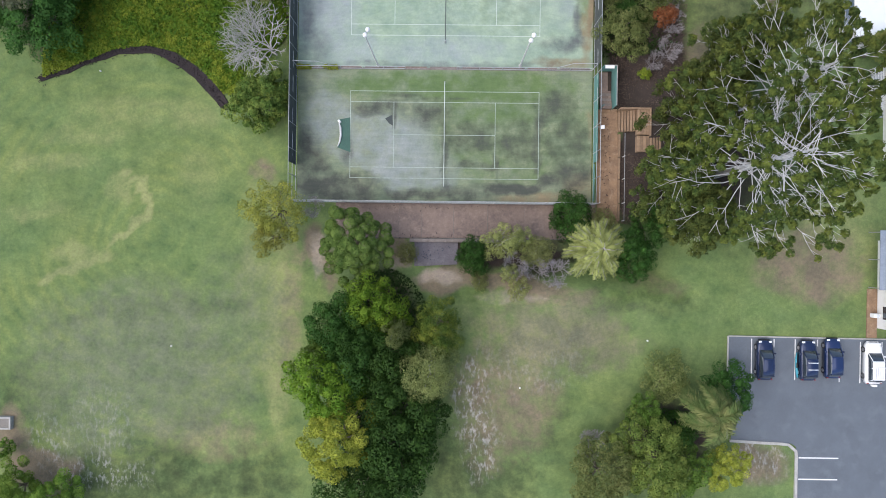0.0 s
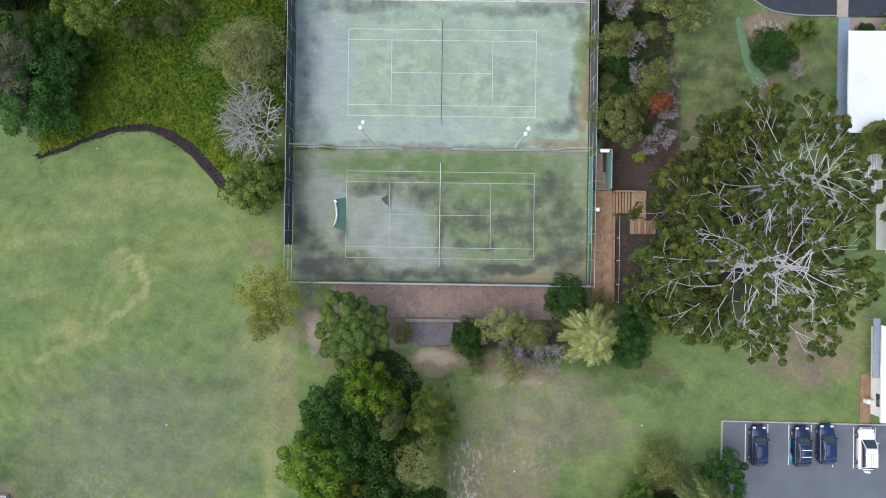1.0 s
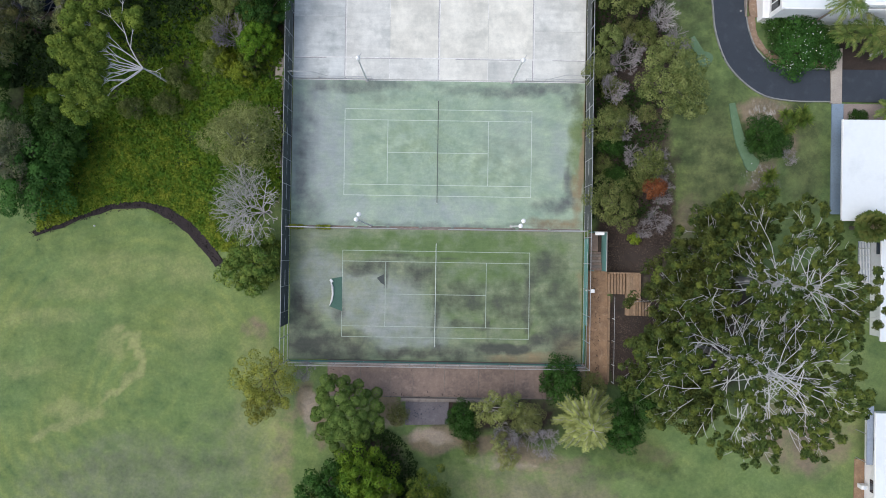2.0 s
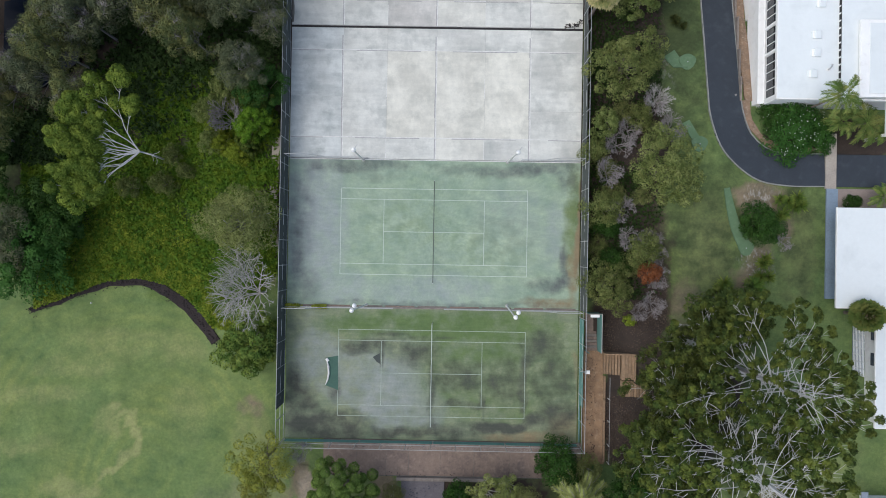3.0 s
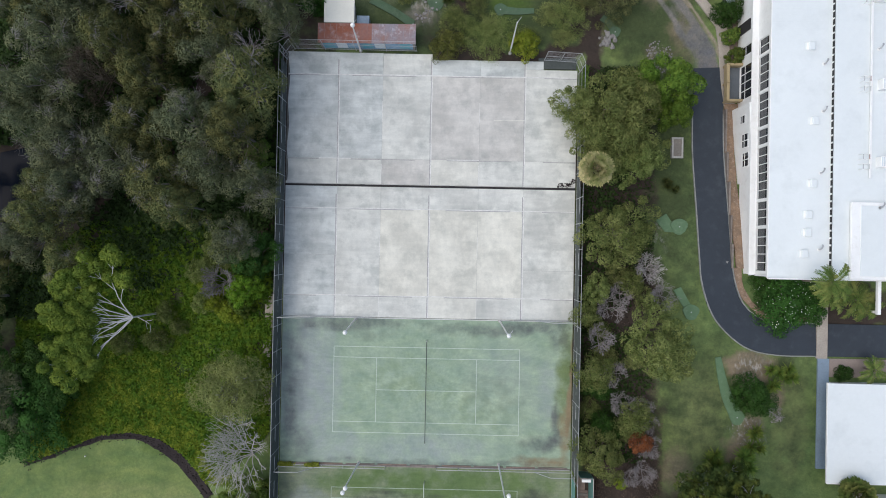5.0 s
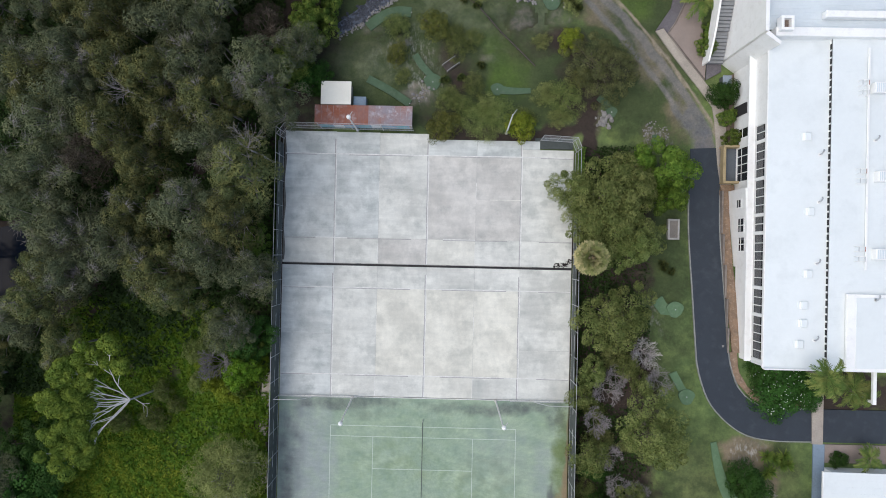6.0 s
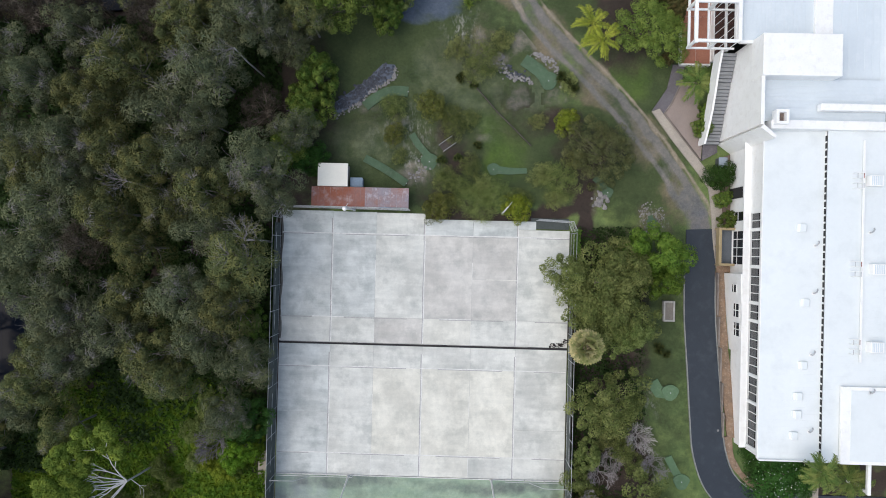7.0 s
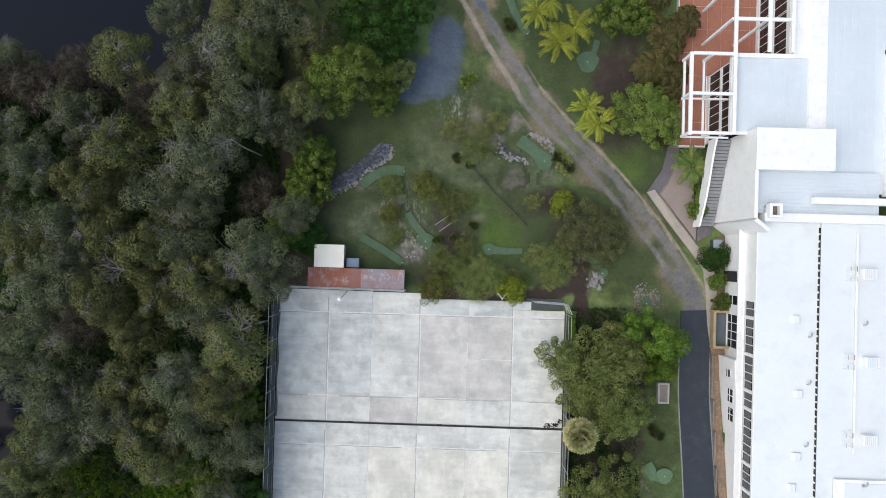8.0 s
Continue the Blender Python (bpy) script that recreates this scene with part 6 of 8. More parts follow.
part("lid", block(-0.65, -0.65, 1.3, 0.95, 0.55, 1.4, 0.03), M_BLUEPATH, tank)

# ---- mini golf ----


def green(points, width, bulb, label):
    """A narrow putting carpet with a round end and a cup."""
    x, y = points[-1]
    felt = M_OLDCARPET if y > 40 else M_CARPET
    g = tagged(part("putting_green", strip(points, width, 0.07, 0.2, across=2), felt), label, "putting green", "mini golf greens")
    if bulb:
        ring = [(x + bulb * math.cos(a) * (1 + 0.15 * math.sin(3 * a)), y + bulb * math.sin(a)) for a in (2 * math.pi * k / 18 for k in range(18))]
        part("round_end", prism(bmesh.new(), ring, ground_z(x, y) - 0.15, ground_z(x, y) + 0.078), felt, g)
    z = ground_z(x, y) + 0.08
    part("cup", tube(bmesh.new(), [(x, y, z), (x, y, z + 0.03)], 0.07, 10), M_STEEL, g, "pale cup rim")
    return g


green([(-8.1, 50.2), (-5.4, 48.8), (-2.6, 47.0)], 1.0, 0, "faded green putting strip on the lawn")
green([(-2.1, 53.5), (-1.1, 52.0), (0.0, 50.8), (0.3, 49.9)], 0.9, 1.1, "faded green putting strip with round end")
green([(-8.3, 57.0), (-6.5, 58.4), (-4.6, 59.1), (-2.7, 59.0)], 1.3, 0, "curved faded putting strip below the rocks")
green([(12.2, 63.5), (14.1, 62.2), (15.5, 60.8)], 1.6, 1.2, "pale green putting strip among white rocks")
green([(12.9, 49.0), (10.6, 48.9), (8.6, 49.1)], [0.7, 1.1], 0.8, "faded green putting strip in the grass")
green([(22.0, 76.8), (21.6, 75.3), (20.8, 73.9)], 0.8, 1.4, "green putting strip beside golden palms")
green([(10.4, 82), (11.4, 79.6), (12.9, 77.4)], 1.0, 0, "faded green putting strip beside the track")
green([(28.9, 22.7), (29.7, 21.5), (31.0, 21.5)], 1.5, 1.0, "green putting strip under the trees")
green([(30.5, 13.9), (31.3, 12.3), (32.0, 11.1)], 0.9, 0.95, "faded green putting strip beside the driveway")
green([(35.2, 5.8), (35.7, 3.4), (36.4, 1.0), (37.6, -1.4)], [0.7, 1.5], 0.9, "long green putting strip ending in sand")
green([(28.8, 43.6), (28.9, 43.1), (29.0, 42.7)], 0.6, 0.6, "small round putting green inside pale rocks")
green([(21.6, 48.3), (22.5, 47.6), (23.3, 46.4)], 0.8, 0.7, "short green putting strip by pale rocks")


def rock_mesh(seed, size, mat):
    rng = random.Random(seed)
    bm = bmesh.new()
    bmesh.ops.create_icosphere(bm, subdivisions=1, radius=size)
    for v in bm.verts:
        v.co *= 1 + 0.35 * (rng.random() - 0.5)
        v.co.z *= 0.6
    data = bpy.data.meshes.new("rock")
    bm.to_mesh(data)
    bm.free()
    data.materials.append(mat)
    return data


ROCKS = [rock_mesh(k, 0.3, M_ROCK) for k in range(4)]
DARKS = [rock_mesh(k + 9, 0.28, M_DARKROCK) for k in range(4)]


def rock_row(points, n, spread, meshes, label, lo=0.5, hi=1.3):
    pts = curve_points(points, 0.3)
    rng = random.Random(len(pts) + n)
    home = thing("rock_edging", points[0][0], points[0][1], ground_z(*points[0]), label, "rocks")
    for k in range(n):
        p = rng.choice(pts)
        x, y = p.x + rng.gauss(0, spread), p.y + rng.gauss(0, spread)
        o = new("rock", rng.choice(meshes))
        o.parent = home
        o.location = Vector((x, y, ground_z(x, y) - 0.02)) - home.location
        s = rng.uniform(lo, hi)
        o.scale, o.rotation_euler = (s, s * rng.uniform(0.7, 1.2), s), (0, 0, rng.uniform(0, 6))


tagged(part("rock_bed", prism(bmesh.new(), [(-12.1, 55.8), (-12.4, 57.3), (-8.4, 60.2), (-6.1, 62.6), (-4.5, 62.5), (-4.8, 60.9), (-7.6, 58.8), (-10.2, 56.8)], -1.2, lambda x, y: ground_z(x, y) + 0.03), M_BLUEGRAVEL), "bank of dark blue gravel below rocks", "gravel", kind="structure")
rock_row([(-12.1, 56.6), (-8.8, 59.0), (-5.2, 62.0)], 130, 0.42, DARKS, "bank of dark broken rocks above a green", 0.5, 1.0)
rock_row([(-11.8, 57.0), (-8.4, 59.5), (-5.4, 61.8)], 130, 0.42, DARKS, "bank of dark broken rocks above a green", 0.5, 1.0)
rock_row([(-12.0, 55.7), (-9.8, 56.8), (-7.6, 58.7), (-4.7, 60.7), (-4.4, 62.2)], 110, 0.2, ROCKS, "pale rocks along the dark bank", 0.25, 0.75)
rock_row([(9.1, 64.2), (9.7, 62.2), (11.2, 61.2), (13.3, 60.6)], 85, 0.28, ROCKS, "broken pale rocks beside a green", 0.25, 0.85)
rock_row([(9.4, 62.9), (11.0, 61.6), (12.6, 61.0)], 50, 0.35, DARKS, "dark broken rocks beside a green", 0.3, 0.8)
rock_row([(13.6, 64.2), (15.6, 63.3), (16.5, 62.2), (17.1, 60.7)], 95, 0.28, ROCKS, "broken pale rocks beside a green", 0.25, 0.8)
rock_row([(27.9, 43.9), (28.6, 44.6), (29.8, 44), (29.9, 42.6), (28.7, 42), (27.9, 42.8)], 120, 0.38, ROCKS, "ring of pale rocks in the grass", 0.15, 0.5)
rock_row([(22.2, 44.6), (22.8, 45.8)], 26, 0.4, ROCKS, "scatter of pale rocks by the court")
rock_row([(38.0, -2.6), (38.8, -3.6), (39.8, -3.0)], 40, 0.5, ROCKS, "scatter of pale rocks by a green", 0.12, 0.4)
rock_row([(37.6, 17.5), (37.8, 24), (37.5, 30), (37.6, 35)], 130, 0.3, ROCKS, "loose stones in the garden bed", 0.25, 0.8)
rock_row([(-0.8, 50.6), (-0.6, 48.6), (-2, 47.6)], 30, 0.5, ROCKS, "scatter of pale stones by a green", 0.3, 0.8)

rock_row([(-3.2, -32), (1.4, -32.2), (-3.0, -33.2), (1.5, -33.5)], 90, 0.3, DARKS, "loose dark stones on the gravel patch", 0.15, 0.45)
low = thing("low_fence", 4.2, 61.0, ground_z(4.2, 61), "low dark timber fence across the lawn", "fence")
FENCE = [(4.2, 61.2), (5.9, 59.9), (7.4, 58.3), (8.9, 56.6), (11.2, 54.4), (13.4, 52.2)]
for (x0, y0), (x1, y1) in zip(FENCE, FENCE[1:]):
    for z in (0.22, 0.42):
        part("rail", tube(bmesh.new(), [(x0, y0, ground_z(x0, y0) + z), (x1, y1, ground_z(x1, y1) + z)], 0.055, 5), M_DARKWOOD, low, world=True)
    part("post", tube(bmesh.new(), [(x0, y0, ground_z(x0, y0) - 0.2), (x0, y0, ground_z(x0, y0) + 0.55)], 0.08, 5), M_DARKWOOD, low, world=True)
bridge = thing("foot_bridge", 2.6, 52.2, ground_z(2.6, 52.2), "small dark foot bridge with pale handrails", "bridge")
for k in range(8):
    part("plank", block(-0.95 + 0.24 * k, -0.42, 0.12, -0.74 + 0.24 * k, 0.42, 0.18, 0.01), M_DARKWOOD, bridge)
for sy in (-0.5, 0.5):
    part("handrail", tube(bmesh.new(), [(-1.0, sy, 0.75), (1.0, sy, 0.75)], 0.035, 6), M_STEEL, bridge)
    part("beam", block(-1.0, sy - 0.05, -0.1, 1.0, sy + 0.05, 0.12), M_DARKWOOD, bridge)
    for x in (-0.95, 0.95):
        part("post", tube(bmesh.new(), [(x, sy, -0.1), (x, sy, 0.75)], 0.035, 6), M_STEEL, bridge)
bridge.rotation_euler = (0, 0, radians(36))


def planter(x, y, w, d, label):
    p = thing("planter_box", x, y, ground_z(x, y), label, "planter")
    for x0, y0, x1, y1 in ((-w, -d, -w + 0.22, d), (w - 0.22, -d, w, d), (-w + 0.22, -d, w - 0.22, -d + 0.22), (-w + 0.22, d - 0.22, w - 0.22, d)):
        part("side", block(x0, y0, -0.1, x1, y1, 0.5, 0.02), M_KERB, p)
    part("soil", block(-w + 0.22, -d + 0.22, -0.1, w - 0.22, d - 0.22, 0.38), M_GRAVEL, p)


planter(31.05, 31.5, 0.72, 1.3, "concrete planter box with brown soil on the lawn")
planter(-55.3, -55.1, 0.9, 0.8, "pale planter box on the lawn edge")
for x, y in ((-34.3, -45.1), (-44.6, -9.9), (24.5, -43), (9.5, -49)):
    m = thing("marker_peg", x, y, ground_z(x, y), "small white marker peg in the grass", "marker", "lawn markers")
    part("peg", tube(bmesh.new(), [(0, 0, -0.1), (0, 0, 0.15)], [0.1, 0.08], 6), M_WHITE, m)

# ---- cars ----


def car(x, y, paint, label, turn=0.0, rack="", length=4.7, width=1.86):
    c = thing("car", x, y, 4.2, label, "car", "parked cars")
    hw, hl = width / 2, length / 2

    def loft(profile, mat, name, parent, lab=""):
        """Cross-sections (y, half width low, half width high, z low, z high) joined from tail to nose."""
        bm = bmesh.new()
        rings = []
        for py, w0, w1, z0, z1 in profile:
            pts = [(-w0, z0), (-w0 * 1.0, z0 + (z1 - z0) * 0.55), (-w1, z1 - 0.05), (-w1 * 0.8, z1), (0, z1 + 0.02), (w1 * 0.8, z1), (w1, z1 - 0.05), (w0, z0 + (z1 - z0) * 0.55), (w0, z0)]
            rings.append([bm.verts.new((px, py, pz)) for px, pz in pts])
        for a, b in zip(rings, rings[1:]):
            for k in range(len(a)):
                bm.faces.new((a[k], b[k], b[(k + 1) % len(a)], a[(k + 1) % len(a)]))
        bm.faces.new(rings[0])
        bm.faces.new(rings[-1][::-1])
        bmesh.ops.recalc_face_normals(bm, faces=bm.faces)
        return part(name, bm, mat, parent, lab, flat=False)

    body = loft([(-hl, hw * .70, hw * .62, .45, .80), (-hl + .14, hw * .9, hw * .82, .32, .98), (-hl + .6, hw, hw * .93, .28, 1.02), (-.6, hw, hw * .94, .26, 1.02), (.75, hw, hw * .93, .26, 1.0), (hl - .75, hw * .99, hw * .9, .28, .94),
                 (hl - .3, hw * .9, hw * .76, .32, .85), (hl - .1, hw * .78, hw * .64, .38, .76), (hl, hw * .58, hw * .46, .44, .66)], paint, "body", c)
    loft([(-hl + .28, hw * .80, hw * .70, .98, 1.22), (-hl + .62, hw * .84, hw * .70, .98, 1.62), (-.9, hw * .86, hw * .71, .98, 1.70), (.15, hw * .86, hw * .70, .98, 1.66), (.45, hw * .86, hw * .72, .98, 1.56), (1.2, hw * .84, hw * .8, .96, 1.02)], M_CARGLASS, "glasshouse", c, "dark tinted windows")
    loft([(-hl + .6, hw * .68, hw * .66, 1.58, 1.67), (-.9, hw * .70, hw * .68, 1.62, 1.735), (.15, hw * .69, hw * .67, 1.60, 1.69), (.36, hw * .67, hw * .66, 1.55, 1.62)], paint, "roof", c)
    for s in (-1, 1):
        part("pillar", tube(bmesh.new(), [(s * hw * .82, 1.2, 1.0), (s * hw * .69, .38, 1.62)], 0.05, 4), paint, c)
        part("pillar", tube(bmesh.new(), [(s * hw * .84, -.5, 1.0), (s * hw * .71, -.45, 1.66)], 0.05, 4), paint, c)
        part("pillar", tube(bmesh.new(), [(s * hw * .82, -hl + .35, 1.0), (s * hw * .69, -hl + .62, 1.6)], 0.06, 4), paint, c)
        part("mirror", block(s * hw - (0.0 if s > 0 else 0.2), .72, .98, s * hw + (0.2 if s > 0 else 0.0), .9, 1.12, .03), paint, c)
        part("headlight", block(s * hw * .62 - .17, hl - .32, .72, s * hw * .62 + .17, hl - .1, .86, .03), M_LAMP, c)
        part("tail_light", block(s * hw * .76 - .1, -hl + .04, .78, s * hw * .76 + .1, -hl + .16, .98, .02), M_RED, c)
        for wy in (-hl + .88, hl - .92):
            t = part("wheel", tube(bmesh.new(), [(s * hw - s * .2, wy, .35), (s * hw - s * .0, wy, .35)], .35, 14), M_TYRE, c)
            part("rim", tube(bmesh.new(), [(s * hw - s * .02, wy, .35), (s * hw + s * .012, wy, .35)], .22, 10), M_RIM, t)
    part("bumper", block(-hw * .7, hl - .06, .36, hw * .7, hl + .05, .56, .03), paint if paint is M_CARWHITE else M_TYRE, c)
    part("bumper", block(-hw * .72, -hl - .05, .42, hw * .72, -hl + .06, .6, .03), paint if paint is M_CARWHITE else M_TYRE, c)
    part("grille", block(-hw * .45, hl - .03, .56, hw * .45, hl + .02, .7), M_TYRE, c)
    if rack == "bars":
        for ry in (-.9, -.1):
            part("roof_bar", block(-hw * .62, ry - .04, 1.76, hw * .62, ry + .04, 1.82), M_LAMP, c)
    if rack == "rack":
        for k in range(6):
            part("rack_slat", block(-hw * .62 + .21 * k, -1.75, 1.78, -hw * .62 + .21 * k + .13, -.3, 1.84), M_CARWHITE, c)
        for ry in (-1.7, -.35):
            part("rack_bar", block(-hw * .66, ry - .05, 1.73, hw * .66, ry + .05, 1.78), M_CARWHITE, c)
        part("spare_wheel", tube(bmesh.new(), [(0, -hl - .05, .85), (0, -hl - .25, .85)], .34, 12), M_CARWHITE, c)
    c.rotation_euler = (0, 0, radians(turn))
    return c


car(38.05, -44.95, M_BLACKBLUE, "navy blue station wagon parked nose to grass", 0)
car(43.1, -44.95, M_BLACKBLUE, "navy blue wagon with pale roof bars", 0, "bars")
car(46.0, -44.65, M_NAVY, "dark blue four-wheel drive parked in a bay", 0)
car(50.75, -45.15, M_CARWHITE, "white four-wheel drive with slatted roof rack", 0, "rack", 4.9, 1.95)
# added turquoise shape for the streak of colour along the car's side
cover = thing("turquoise_kayak", 42.02, -45.4, 4.2, "slim turquoise shape added beside a car", "kayak")
bm = bmesh.new()
tube(bm, [(0.15, 1.3, .12), (-.02, .6, .2), (.0, -.4, .24), (.12, -1.2, .24), (.2, -1.75, .14)], [.04, .1, .12, .15, .05], 8)
part("hull", bm, M_CYAN, cover, flat=False)
part("cockpit", block(-.08, -.5, .36, .12, .1, .42, .02), M_TYRE, cover)

# ---- plants ----


def limb(bm, a, b, r0, r1, rng, bend=0.12, sides=5):
    """A crooked tapering branch from a to b."""
    a, b = Vector(a), Vector(b)
    n = max(2, int((b - a).length / 1.1))
    pts = []
    for k in range(n + 1):
        f = k / n
        p = a.lerp(b, f)
        if 0 < k < n:
            p += Vector(rng.normal(size=3)) * bend * (b - a).length * 0.35
        pts.append(p)
    tube(bm, pts, [r0 + (r1 - r0) * k / n for k in range(n + 1)], sides)
    return pts


def dome(n, rng, r, z0, z1, inner=0.35):
    """Uneven places over a crown: most near its skin, a share inside."""
    k = np.arange(n)
    t = (k + 0.5) / n
    a = k * 2.39996 + rng.uniform(0, 6)
    rad = np.sqrt(t) * r
    bulge = np.sqrt(np.maximum(0.02, 1 - 0.9 * t))
    lobes = 1 + 0.18 * np.sin(a * 2 + rng.uniform(0, 6)) + 0.12 * np.sin(a * 3 + rng.uniform(0, 6))
    p = np.stack([np.cos(a) * rad * lobes, np.sin(a) * rad * lobes, z0 + (z1 - z0) * bulge], 1)
    p += rng.normal(size=p.shape) * r * np.array([0.06, 0.06, 0.11])
    deep = rng.random(n) < inner
    p[deep, 2] = z0 + (p[deep, 2] - z0) * rng.uniform(0.1, 0.7, deep.sum())
    return p


def crown_quads(rng, r, z0, z1, clumps, clump_r, per, length, width, loose=0.42, flat=0.75, droop=0.0, inner=0.35, radial=False, hollow=0.68, even=False):
    """Leaves gathered in clumps over a crown."""
    c = dome(clumps, rng, r - clump_r * 0.6, z0, z1 - clump_r * 0.5, inner)
    size = clump_r * rng.uniform(0.65, 1.25, clumps)
    if even:
        u, a = (np.arange(clumps) + 0.5) / clumps, np.arange(clumps) * 2.39996
        reach = np.sqrt(u) * (r - clump_r * 0.6) * (1 + 0.12 * np.sin(a % 6.2832 * 3 + 1))
        c = np.stack((reach * np.cos(a), reach * np.sin(a), z0 + (z1 - clump_r * 0.5 - z0) * np.sqrt(1 - u * 0.92)), 1) + rng.normal(size=(clumps, 3)) * clump_r * 0.36
        size = clump_r * rng.uniform(0.75, 1.2, clumps)
    d = rng.normal(size=(clumps, per, 3))
    d[..., 2] = np.abs(d[..., 2]) * 1.0 - 0.25
    d /= np.linalg.norm(d, axis=2, keepdims=True)
    dist = rng.uniform(hollow, 1.08, (clumps, per, 1)) * size[:, None, None]
    off = d * dist
    off[..., 2] *= flat
    pts = c[:, None] + off
    if droop:
        pts[..., 2] -= droop * rng.random((clumps, per)) * size[:, None]
    out = d.copy()
    return leaves(pts.reshape(-1, 3), out.reshape(-1, 3), length, width, rng, loose, radial), c


def make_tree(name, seed, leaf, bark, r, h, low, clumps, clump_r, per, length, width, label, category, loose=0.32, flat=0.75, droop=0.0, inner=0.35, limbs=9, trunk=0.16, radial=False, hollow=0.68, even=False, sprays=0):
    """A tree or shrub: trunk with limbs to the clumps, a crown of leaves, and bare twig sprays that stick out of it."""
    rng = np.random.default_rng(seed)
    quads, c = crown_quads(rng, r, h * low, h, clumps, clump_r, per * 2, length * 0.74, width * 0.74, loose, flat, droop, inner, radial, hollow, even)
    ob = thing(name, 0, 0, 0, label, category)
    bm = bmesh.new()
    fork = Vector((rng.normal() * 0.15, rng.normal() * 0.15, h * low * 0.8 + 0.1))
    tube(bm, [(0, 0, -0.4), (fork.x * 0.5, fork.y * 0.5, fork.z * 0.5), fork], [trunk * 1.3, trunk, trunk * 0.8], 7)
    order = rng.permutation(len(c))[:limbs]
    bm.verts.ensure_lookup_table()
    top = len(bm.verts) - 7
    for k in order:
        first = len(bm.verts)
        limb(bm, fork, c[k], trunk * 0.6, 0.03, rng)
        bm.verts.ensure_lookup_table()
        bm.faces.new((bm.verts[top], bm.verts[top + 1], bm.verts[first]))
    for k in rng.permutation(len(c))[:sprays]:
        start, lean = Vector(c[k]) - Vector((0, 0, 0.3)), rng.uniform(0, 6.3)
        for q in range(9):
            an = lean + rng.normal() * 1.0
            reach = clump_r * rng.uniform(0.9, 1.6)
            mid = start + Vector((math.cos(an) * reach * 0.5, math.sin(an) * reach * 0.5, clump_r * 0.95))
            an += rng.normal() * 0.35
            end = mid + Vector((math.cos(an) * reach * 0.6, math.sin(an) * reach * 0.6, 0.2))
            tube(bm, [start, mid, end], [0.022, 0.015, 0.007], 3)
            an += rng.choice((-1, 1)) * 0.7
            tube(bm, [mid, mid + Vector((math.cos(an) * reach * 0.45, math.sin(an) * reach * 0.45, 0.18))], [0.011, 0.006], 3)
    part("trunk", bm, bark, ob)
    part("crown", leaf_mesh("crown", quads), LEAF[leaf], ob)
    return ob


def dead_mesh(seed, r, h, twigs, thin=1.0, lean=(0.0, 0.0), least=0.016):
    """Bare crooked wood that forks again and again over a spreading crown; lean moves the crown off its stem."""
    rng = np.random.default_rng(seed)
    bm = bmesh.new()
    top = Vector((lean[0] * 0.08, lean[1] * 0.08, h * 0.3))
    tube(bm, [(0, 0, -0.3), top], [0.2 * thin, 0.15 * thin], 6)
    stack = []
    for k in range(11):
        a = k * 2.39996 + rng.normal() * 0.3
        reach = r * rng.uniform(0.6, 1.0)
        goal = Vector((lean[0] + math.cos(a) * reach, lean[1] + math.sin(a) * reach, h * rng.uniform(0.7, 1.0)))
        way = goal - top
        stack.append((top.copy(), math.atan2(way.y, way.x), math.hypot(way.x, way.y), 0.1 * thin, (goal.z - top.z) / max(1.0, math.hypot(way.x, way.y)), 0))
    count = 0
    while stack and count < twigs:
        p, a, length, rad, rise, depth = stack.pop(0)
        n = max(2, int(length / (0.12 * r)))
        pts = [p]
        for k in range(n):
            a += rng.normal() * 0.3
            p = p + Vector((math.cos(a), math.sin(a), rise + rng.normal() * 0.12)) * (length / n)
            pts.append(p)
            if depth < 4 and (k or depth):
                left = length * (1 - (k + 1) / n) + length * 0.22
                for side in (-1, 1):
                    if left > 0.06 * r and rng.random() < 0.62:
                        stack.append((p, a + side * rng.uniform(0.5, 1.0), left * rng.uniform(0.55, 0.85), rad * (0.72 - 0.3 * k / n), rise * 0.6 + 0.1, depth + 1))
        tube(bm, pts, [max(least, rad * (1 - 0.62 * k / n)) for k in range(n + 1)], 4 if depth < 2 else 3)
        count += n
    return bm


def make_dead(name, seed, bark, r, h, twigs, label, category, thin=1.0, lean=(0.0, 0.0), least=0.016):
    ob = thing(name, 0, 0, 0, label, category)
    part("branching", dead_mesh(seed, r, h, twigs, thin, lean, least), bark, ob)
    return ob


def make_bare_top(name, seed, r, h, label):
    """A dead stem hidden in the forest whose fine grey crown stands at its top."""
    ob = thing(name, 0, 0, 0, label, "tree")
    bm = dead_mesh(seed, r, 2.0, 240, 0.26, (r * 0.75, r * 0.3), 0.012)
    bmesh.ops.translate(bm, verts=bm.verts, vec=(0, 0, h - 2.4))
    part("branching", bm, M_TWIG, ob)
    part("trunk", tube(bmesh.new(), [(0, 0, -0.3), (0.15, 0.1, h * 0.5), (0, 0, h - 2.0)], [0.16, 0.13, 0.1], 6), M_DEADWOOD, ob)
    return ob


